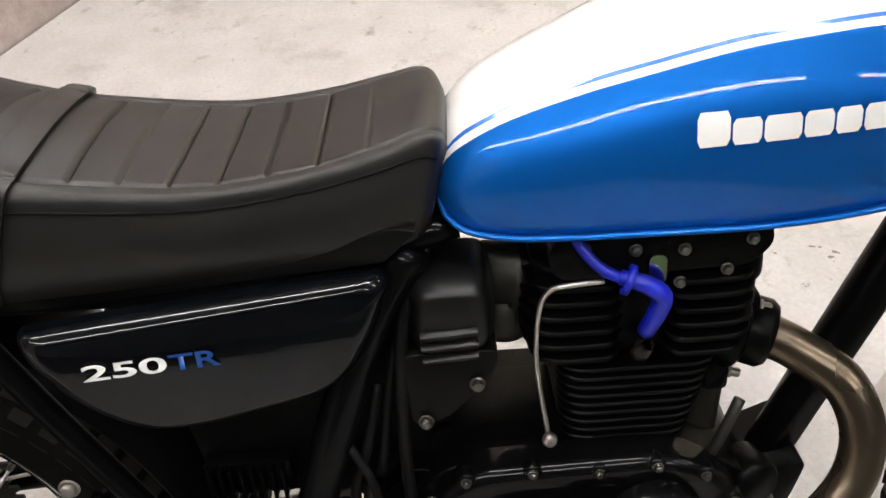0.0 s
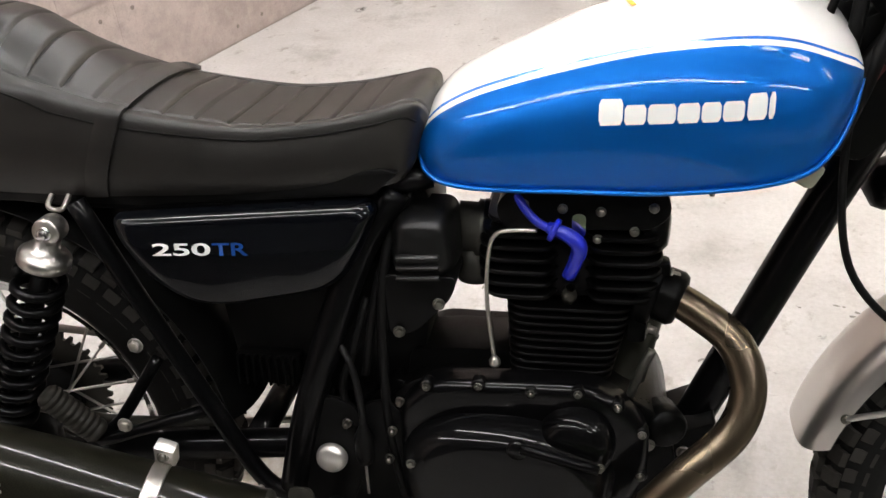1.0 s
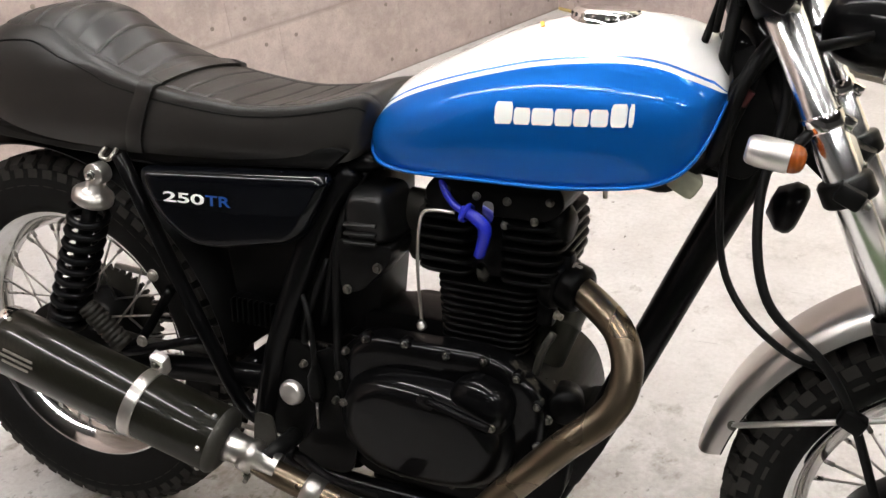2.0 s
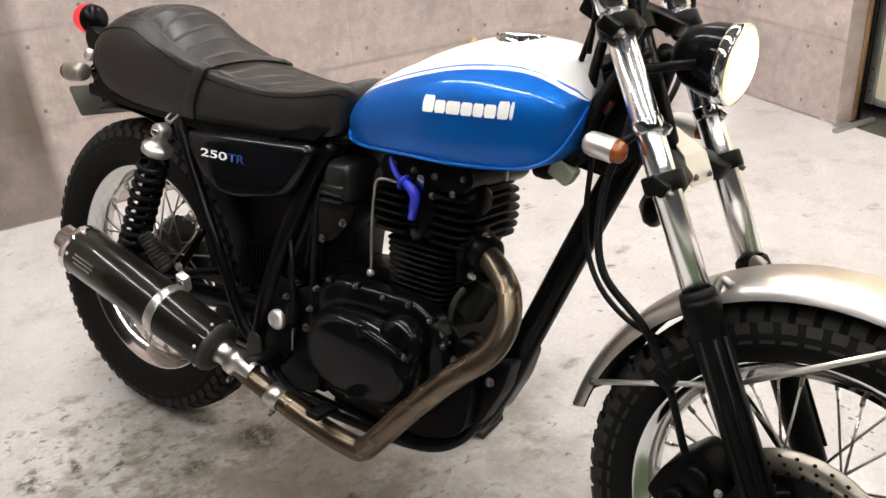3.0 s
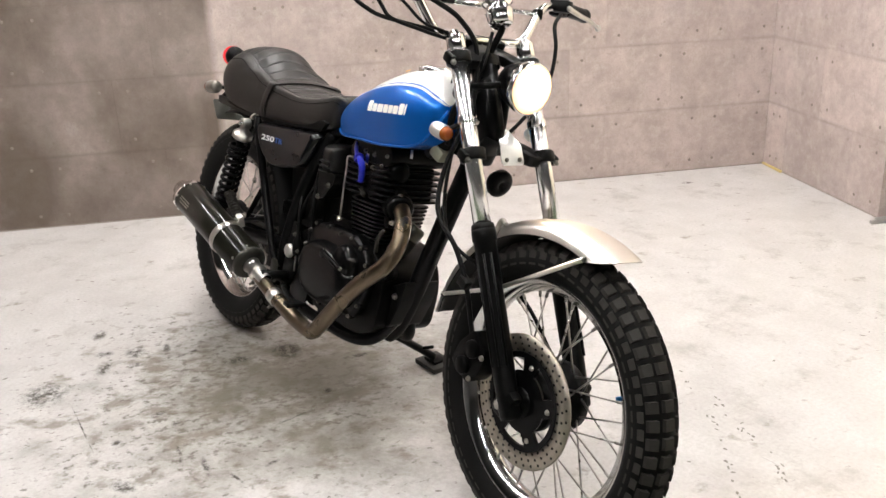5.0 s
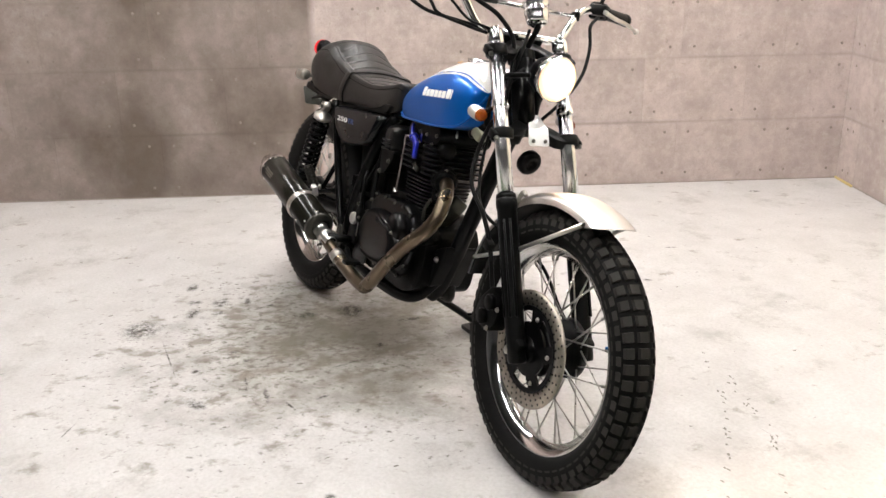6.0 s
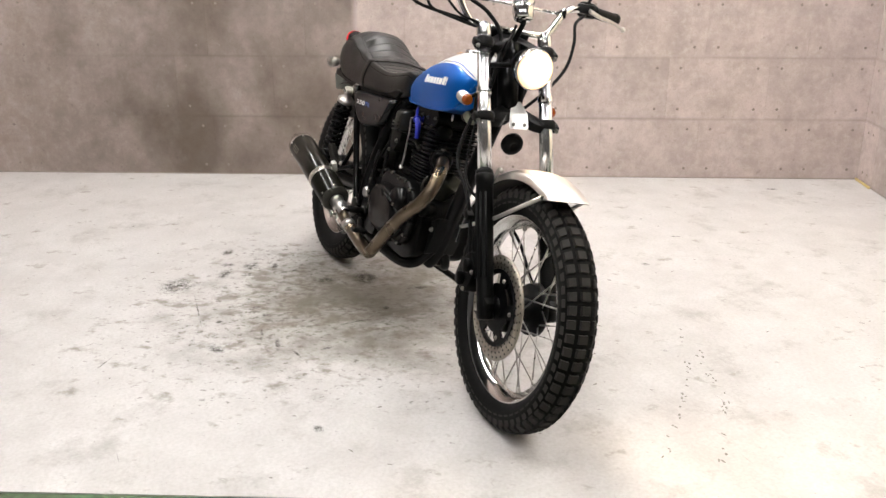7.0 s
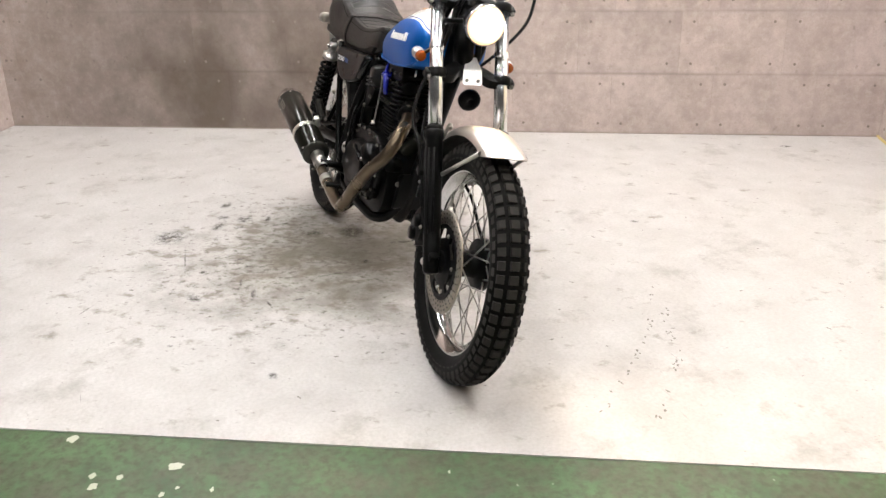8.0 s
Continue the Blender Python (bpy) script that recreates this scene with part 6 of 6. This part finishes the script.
# ---- carburettor side: black duct cover with louvres ----
POD = rounded([(0.592, 0.716), (0.662, 0.716), (0.670, 0.690), (0.672, 0.632), (0.588, 0.628)], 0.026, 5)
bm = dome(POD, -0.03, -0.106, 0.42, True)
pod = part("duct_cover", bm, POD_PLASTIC, bike, "black louvred duct cover")
part("lower_plate", prism(rounded([(0.584, 0.640), (0.672, 0.640), (0.664, 0.612), (0.622, 0.566), (0.590, 0.560)], 0.012, 4), -0.096, -0.03, 0.008, segs=3), PLASTIC, pod)
for k in range(3):
    z = 0.668 - k * 0.0125
    part("louvre", box((0.050, 0.008, 0.0055), Matrix.Translation((0.628, -0.1065, z)) @ pose(0, 0, 0, 25, -3, 0), 0.0022), POD_PLASTIC, pod)
for x, z in ((0.650, 0.607), (0.602, 0.568)):
    bolt(pod, (x, -0.099, z), (0, -1, 0), 0.0068, 0.006)
bm = lathe([(0.0, -0.01), (0.030, -0.01), (0.030, 0.012), (0.034, 0.014), (0.034, 0.024), (0.028, 0.026), (0.027, 0.05), (0.0, 0.05)], (0.672, -0.02, 0.672), (1, 0.1, -0.1), 28)
part("carburettor", bm, DARK_METAL, bike, "grey carburettor with a rubber intake boot")
part("intake_boot", lathe([(0.029, 0.0), (0.034, 0.003), (0.034, 0.014), (0.030, 0.018), (0.032, 0.026), (0.028, 0.04)], (0.690, -0.02, 0.672), (1, 0.1, -0.1), 28), HOSE, bike)
part("carburettor_bowl", lathe([(0.0, -0.03), (0.022, -0.028), (0.026, -0.018), (0.026, 0.02), (0.0, 0.02)], (0.682, -0.01, 0.628), (0, 0, 1), 20), DARK_METAL, bike)
part("air_box", prism(rounded([(0.33, 0.63), (0.56, 0.64), (0.58, 0.70), (0.40, 0.71), (0.33, 0.70)], 0.02), -0.085, 0.085, 0.01), PLASTIC, bike)
part("battery_tray", prism(rounded([(0.385, 0.455), (0.56, 0.45), (0.57, 0.64), (0.36, 0.63)], 0.01), -0.055, 0.055, 0.006), PLASTIC, bike)
reg = part("rectifier", box((0.085, 0.03, 0.040), Matrix.Translation((0.425, -0.06, 0.490)), 0.004), CAST_BLACK, bike, "finned black rectifier under the side cover")
for k in range(8):
    part("fin", box((0.0035, 0.012, 0.038), Matrix.Translation((0.39 + k * 0.010, -0.080, 0.490)), 0.001), CAST_BLACK, reg)

# hoses, wires and the rear brake switch behind the engine
for pts, r in (([(0.60, -0.06, 0.72), (0.585, -0.09, 0.64), (0.58, -0.095, 0.52), (0.585, -0.10, 0.42), (0.60, -0.10, 0.33)], 0.006),
               ([(0.62, -0.05, 0.74), (0.602, -0.075, 0.70), (0.575, -0.085, 0.62), (0.555, -0.09, 0.50)], 0.005),
               ([(0.53, -0.105, 0.55), (0.548, -0.118, 0.52), (0.556, -0.122, 0.47), (0.555, -0.12, 0.44)], 0.0045),
               ([(0.56, -0.08, 0.60), (0.545, -0.10, 0.54), (0.53, -0.105, 0.48), (0.56, -0.11, 0.40)], 0.005),
               ([(1.03, -0.035, 0.79), (0.99, -0.055, 0.775), (0.93, -0.05, 0.765)], 0.007),
               ([(1.10, -0.035, 0.90), (1.07, -0.05, 0.86), (1.045, -0.045, 0.82)], 0.007),
               ([(1.12, 0.03, 0.90), (1.08, 0.045, 0.85), (1.03, 0.04, 0.80)], 0.006)):
    part("hose", tube(pts, r, 10, 6), HOSE, bike)
sw = part("brake_switch", lathe([(0.0, -0.035), (0.009, -0.033), (0.012, -0.02), (0.012, 0.005), (0.006, 0.02), (0.004, 0.035)], (0.556, -0.12, 0.425), (0, 0, 1), 16), PLASTIC, bike)
part("spring_rod", tube([(0.556, -0.12, 0.39), (0.558, -0.122, 0.345)], 0.002, 6, 1, smooth=False), STEEL, sw)
for p in ((0.535, -0.115, 0.445), (0.59, -0.11, 0.435), (0.585, -0.112, 0.395), (0.60, -0.105, 0.475)):
    bolt(bike, p, (0, -1, 0), 0.0056, 0.008)
bm = box((0.04, 0.035, 0.03), Matrix.Translation((1.035, -0.045, 0.765)) @ pose(0, 0, 0, 0, 30, 10), 0.007)
part("connector", bm, FOAM, bike, "weathered pale wiring connector")
bm = tube([(1.06, -0.03, 0.80), (1.02, -0.05, 0.765), (0.99, -0.04, 0.76)], 0.014, 12, 5)
part("loom_sleeve", bm, HOSE, bike)
for pts, r in (([(1.12, -0.03, 0.93), (1.085, -0.055, 0.88), (1.05, -0.06, 0.83), (1.00, -0.05, 0.79)], 0.009),
               ([(1.13, -0.01, 0.95), (1.10, -0.05, 0.91), (1.08, -0.062, 0.85), (1.065, -0.05, 0.79)], 0.008),
               ([(1.11, 0.02, 0.92), (1.075, 0.05, 0.87), (1.04, 0.055, 0.81)], 0.009),
               ([(1.135, 0.035, 0.95), (1.10, 0.070, 0.90), (1.075, 0.078, 0.85), (1.07, 0.06, 0.79)], 0.013),
               ([(1.15, 0.020, 0.93), (1.125, 0.050, 0.87), (1.11, 0.055, 0.81), (1.09, 0.03, 0.77)], 0.010)):
    part("wiring_sleeve", tube(pts, r, 10, 6), HOSE, bike)
# added dark block standing in for the wiring clutter at the headstock
part("head_gusset", prism(rounded([(1.105, 0.93), (1.045, 0.90), (1.0, 0.85), (1.02, 0.79), (1.10, 0.765), (1.150, 0.815)], 0.012), -0.026, 0.026, 0.004), SATIN_BLACK, frame_ob)
part("red_connector", box((0.009, 0.008, 0.020), Matrix.Translation((1.095, -0.048, 0.868)) @ pose(0, 0, 0, 0, 30, 0), 0.002), DULL_RED, bike, "small dull red wiring connector")
# added dark panel that hides the floor between the frame tubes
part("inner_panel", prism(rounded([(0.545, 0.40), (0.615, 0.42), (0.64, 0.70), (0.62, 0.745), (0.57, 0.72)], 0.01), -0.045, 0.045, 0.004), PLASTIC, bike)
part("drain_pipe", tube([(0.945, -0.06, 0.755), (0.946, -0.06, 0.735)], 0.003, 8, 1, smooth=False), STEEL, bike)

# ---- exhaust ----
HEADER = [(0.872, -0.036, 0.612), (0.905, -0.045, 0.608), (0.946, -0.061, 0.592), (0.984, -0.085, 0.568), (1.0, -0.107, 0.525), (0.985, -0.128, 0.478), (0.932, -0.148, 0.425), (0.868, -0.163, 0.352), (0.802, -0.173, 0.270), (0.786, -0.175, 0.254), (0.765, -0.177, 0.249), (0.69, -0.180, 0.258), (0.58, -0.186, 0.285)]
exhaust = part("exhaust_pipe", tube(HEADER, 0.0203, 28, 10), PIPE, bike, "heat-browned steel exhaust header")
bm = lathe([(0.020, -0.012), (0.036, -0.012), (0.038, -0.008), (0.038, 0.006), (0.034, 0.010), (0.024, 0.010)], (0.891, -0.042, 0.607), (0.90, -0.25, -0.25), 28)
part("flange", bm, CAST_BLACK, exhaust, "black exhaust flange")
part("collar", lathe([(0.0215, -0.006), (0.031, -0.006), (0.033, -0.002), (0.033, 0.014), (0.029, 0.020), (0.0215, 0.022)], (0.906, -0.046, 0.607), (0.93, -0.33, -0.22), 24), CAST_BLACK, exhaust)
for dz in (-0.038, 0.034):
    part("flange_ear", box((0.024, 0.026, 0.034), Matrix.Translation((0.888 + dz * 0.3, -0.048, 0.602 + dz)), 0.006), CAST_BLACK, exhaust)
    bolt(exhaust, (0.900 + dz * 0.3, -0.052, 0.602 + dz), (1, -0.2, -0.2), 0.006, 0.010, DULL_STEEL)
# link pipe, bright clamp and muffler
part("link_pipe", tube([(0.60, -0.184, 0.278), (0.52, -0.192, 0.305), (0.47, -0.196, 0.330)], 0.0185, 20, 6), PIPE, exhaust)
for c, r, w in (((0.585, -0.186, 0.284), 0.0225, 0.014), ((0.485, -0.196, 0.320), 0.0225, 0.010)):
    bm = lathe([(r - 0.003, -w), (r, -w), (r, w), (r - 0.003, w)], c, (-0.93, -0.09, 0.36), 24)
    part("pipe_clamp", bm, STEEL, exhaust, "bright pipe clamp")
    bolt(exhaust, Vector(c) + Vector((0, -0.008, -r - 0.003)), (0.3, -0.9, -0.2), 0.005, 0.012)
MUF_A, MUF_B = Vector((0.478, -0.196, 0.328)), Vector((0.072, -0.246, 0.458))
axis = (MUF_B - MUF_A).normalized()
L = (MUF_B - MUF_A).length
MR = 0.050
bm = lathe([(MR - 0.003, 0.036), (MR, 0.039), (MR, L - 0.018), (MR - 0.002, L - 0.015), (MR - 0.004, L - 0.015)], MUF_A, axis, 48)
muffler = part("muffler", bm, CARBON, exhaust, "dark glossy carbon muffler shell")
bm = lathe([(0.019, -0.055), (0.020, -0.022), (0.0245, -0.020), (0.0245, -0.008), (0.0215, -0.006), (0.0225, 0.018), (0.026, 0.026), (0.020, 0.028)], MUF_A, axis, 40)
part("end_plate", lathe([(0.020, 0.026), (0.030, 0.025), (MR - 0.008, 0.030), (MR - 0.002, 0.034), (MR + 0.0005, 0.039), (MR + 0.0005, 0.043)], MUF_A, axis, 40), DARK_METAL, muffler, "dark front end plate")
part("front_neck", bm, STEEL, muffler, "ringed steel front neck")
bm = lathe([(MR + 0.0005, L - 0.025), (MR + 0.0005, L - 0.010), (MR - 0.004, L - 0.006), (0.034, L - 0.004), (0.031, L), (0.030, L + 0.030), (0.0275, L + 0.032), (0.0255, L + 0.028), (0.0255, L - 0.03), (0.0, L - 0.03)], MUF_A, axis, 40)
part("end_cap", bm, CHROME, muffler, "bright end cap with a short outlet")
for k in range(6):
    a = 2 * math.pi * k / 6
    u = axis.orthogonal().normalized()
    v = axis.cross(u)
    n = math.cos(a) * u + math.sin(a) * v
    for h in (0.052, L - 0.030):
        part("rivet", lathe([(0.0, 0.003), (0.003, 0.002), (0.004, 0.0)], MUF_A + axis * h + n * MR, n, 10), STEEL, muffler)
h = 0.170
bm = lathe([(MR, h - 0.010), (MR + 0.002, h - 0.010), (MR + 0.0025, h - 0.008), (MR + 0.0025, h + 0.008), (MR + 0.002, h + 0.010), (MR, h + 0.010)], MUF_A, axis, 48)
band = part("hanger_band", bm, STEEL, muffler, "silver hanger band")
c = MUF_A + axis * h
up = Vector((0.25, 0.45, 0.86)).normalized()
up = (up - axis * up.dot(axis)).normalized()
bm = box((0.026, 0.018, 0.036), Matrix.Translation(c + up * (MR + 0.014)) @ pose(0, 0, 0, 20, 15, 0), 0.004)
part("band_lug", bm, ALLOY, band)
bolt(band, c + up * (MR + 0.018) + Vector((0, -0.012, 0)), (0, -1, 0), 0.007, 0.006)
for k, (dz, w) in enumerate(((0.006, 0.045), (-0.002, 0.055), (-0.010, 0.05))):
    hh = L - 0.075
    n = (Vector((0, -1, 0.25)) - axis * axis.dot(Vector((0, -1, 0.25)))).normalized()
    t = axis.cross(n)
    part("maker_bar", box((w, 0.001, 0.004), Matrix.Translation(MUF_A + axis * hh + n * (MR + 0.0006) - t * dz * 1.0) @ axis.to_track_quat("X", "Z").to_matrix().to_4x4()), DULL_STEEL, muffler, "illegible grey badge bar")

# ---- stand, pegs and pedals ----
bm = tube([(0.70, 0.09, 0.215), (0.700, 0.16, 0.180), (0.695, 0.305, 0.104)], 0.0115, 12, 1, smooth=False)
stand = part("side_stand", bm, SATIN_BLACK, bike, "black side stand, folded out")
foot = Vector((0.692, 0.316, 0.0935))
m = Matrix.Translation(foot) @ pose(0, 0, 0, LEAN_LEFT, 0, 0)
part("foot", box((0.055, 0.045, 0.010), m, 0.003), SATIN_BLACK, stand)
part("stand_block", box((0.10, 0.08, 0.016), m @ Matrix.Translation((0.0, 0.0, -0.0125)), 0.002), PAD_RUBBER, bike, "flat grey pad under the stand")
part("tang", tube([(0.697, 0.25, 0.135), (0.73, 0.27, 0.150)], 0.005, 8, 1, smooth=False), SATIN_BLACK, stand)
for s in (-1, 1):
    peg = part("footpeg", tube([(0.515, s * 0.12, 0.322), (0.515, s * 0.200, 0.327)], 0.013, 14, 1, smooth=False), HOSE, bike, "rubber covered footpeg")
    part("peg_bracket", tube([(0.50, s * 0.10, 0.30), (0.515, s * 0.14, 0.318)], 0.012, 10, 1, smooth=False), SATIN_BLACK, peg)
    # pillion peg folded up behind the shock
    p, q = Vector((0.215, s * 0.135, 0.415)), Vector((0.165, s * 0.155, 0.485))
    ribs = [(0.0, 0.0), (0.013, 0.0)]
    for k in range(9):
        ribs += [(0.0168, 0.006 + k * 0.0085), (0.0168, 0.0105 + k * 0.0085), (0.0148, 0.0115 + k * 0.0085), (0.0148, 0.0135 + k * 0.0085)]
    ppeg = part("pillion_peg", lathe(ribs + [(0.016, 0.083), (0.012, 0.088), (0.0, 0.088)], p, q - p, 20), PEG_RUBBER, bike, "folded ribbed rubber pillion footpeg")
    part("peg_bracket", tube([(0.30, s * 0.112, 0.52), (0.24, s * 0.12, 0.43), (0.215, s * 0.135, 0.405), (0.36, s * 0.112, 0.45)], 0.008, 10, 4), GLOSS_BLACK, ppeg)
    for p in ((0.252, s * 0.135, 0.432), (0.282, s * 0.128, 0.545)):
        bolt(ppeg, p, (0, s, 0), 0.009, 0.006, DULL_STEEL)
pedal = part("brake_pedal", tube([(0.52, -0.125, 0.29), (0.60, -0.150, 0.28), (0.68, -0.168, 0.292), (0.70, -0.185, 0.298)], 0.008, 10, 6, flat=1.3), SATIN_BLACK, bike, "black brake pedal")
part("pedal_pad", box((0.03, 0.05, 0.012), Matrix.Translation((0.705, -0.195, 0.302)), 0.003), SATIN_BLACK, pedal)
part("heel_guard", prism(rounded([(0.45, 0.28), (0.50, 0.30), (0.49, 0.36), (0.46, 0.36)], 0.01), -0.142, -0.138, 0.001), DARK_METAL, bike, "small dark heel guard")
part("skid_plate", prism(rounded([(0.62, 0.244), (0.85, 0.244), (0.875, 0.256), (0.62, 0.256)], 0.006), -0.07, 0.07, 0.003), SATIN_BLACK, frame_ob)

# ---- formwork panels of the concrete walls, with their tie holes ----
PANEL_W, PANEL_H, PROUD = 0.524, 0.3235, 0.0015


def panel_mesh(width, ties):
    bm = box((PROUD, width - 0.0016, PANEL_H - 0.0022), Matrix.Translation((-PROUD / 2, 0, 0)), 0.0006, segs=1)
    for y, z in ties:
        lathe([(0.0076, 0.0003), (0.0062, -0.0002), (0.0, -0.0004)], (0.0006, y, z), (1, 0, 0), 8, bm, slot=1)
    data = bpy.data.meshes.new("concrete_panel")
    bm.to_mesh(data)
    bm.free()
    return data


TIE_Z = (-PANEL_H / 2 + 0.054, PANEL_H / 2 - 0.054)
FULL = panel_mesh(PANEL_W, [(y, z) for y in (-PANEL_W / 2 + 0.061, PANEL_W / 2 - 0.061) for z in TIE_Z])


def clad(parent, length, place, first_row, mats, turn):
    """Courses of panels along a wall; place(s, z) gives the middle of a panel's face."""
    for row in range(8):
        start = first_row[row % 2]
        cuts = [0.0] + [start + PANEL_W * k for k in range(-2, 14) if 0.03 < start + PANEL_W * k < length - 0.03] + [length]
        for s0, s1 in zip(cuts, cuts[1:]):
            whole = abs(s1 - s0 - PANEL_W) < 0.002
            if whole:
                data = FULL
            else:
                w = s1 - s0
                ys = [y for y in (-w / 2 + 0.061, w / 2 - 0.061) if abs(y) < w / 2 - 0.02]
                data = panel_mesh(w, [(y, z) for y in ys for z in TIE_Z])
            if not data.materials or data.materials[0] is not mats[0]:
                if data.materials:
                    data = data.copy()
                    data.materials.clear()
                for one in mats:
                    data.materials.append(one)
                if whole:
                    shared[mats[0].name] = data
            if whole:
                data = shared.get(mats[0].name, data)
            ob = new("concrete_panel", data)
            ob.parent = parent
            ob.matrix_basis = place((s0 + s1) / 2, PANEL_H * (row + 0.5)) @ turn


shared = {}
clad(back_wall, BAY_LONG, lambda s, z: ROOM @ Matrix.Translation((0, -s, z)), (0.352, 0.536), [WALL_STAINED, TIE], pose(0, 0, 0))
clad(side_wall, 0.94, lambda s, z: ROOM @ Matrix.Translation((s, 0, z)), (0.18, 0.44), [WALL, TIE], pose(0, 0, 0, 0, 0, -90))
clad(right_wall, 0.94, lambda s, z: ROOM @ Matrix.Translation((s, -BAY_LONG, z)), (0.30, 0.50), [WALL, TIE], pose(0, 0, 0, 0, 0, 90))
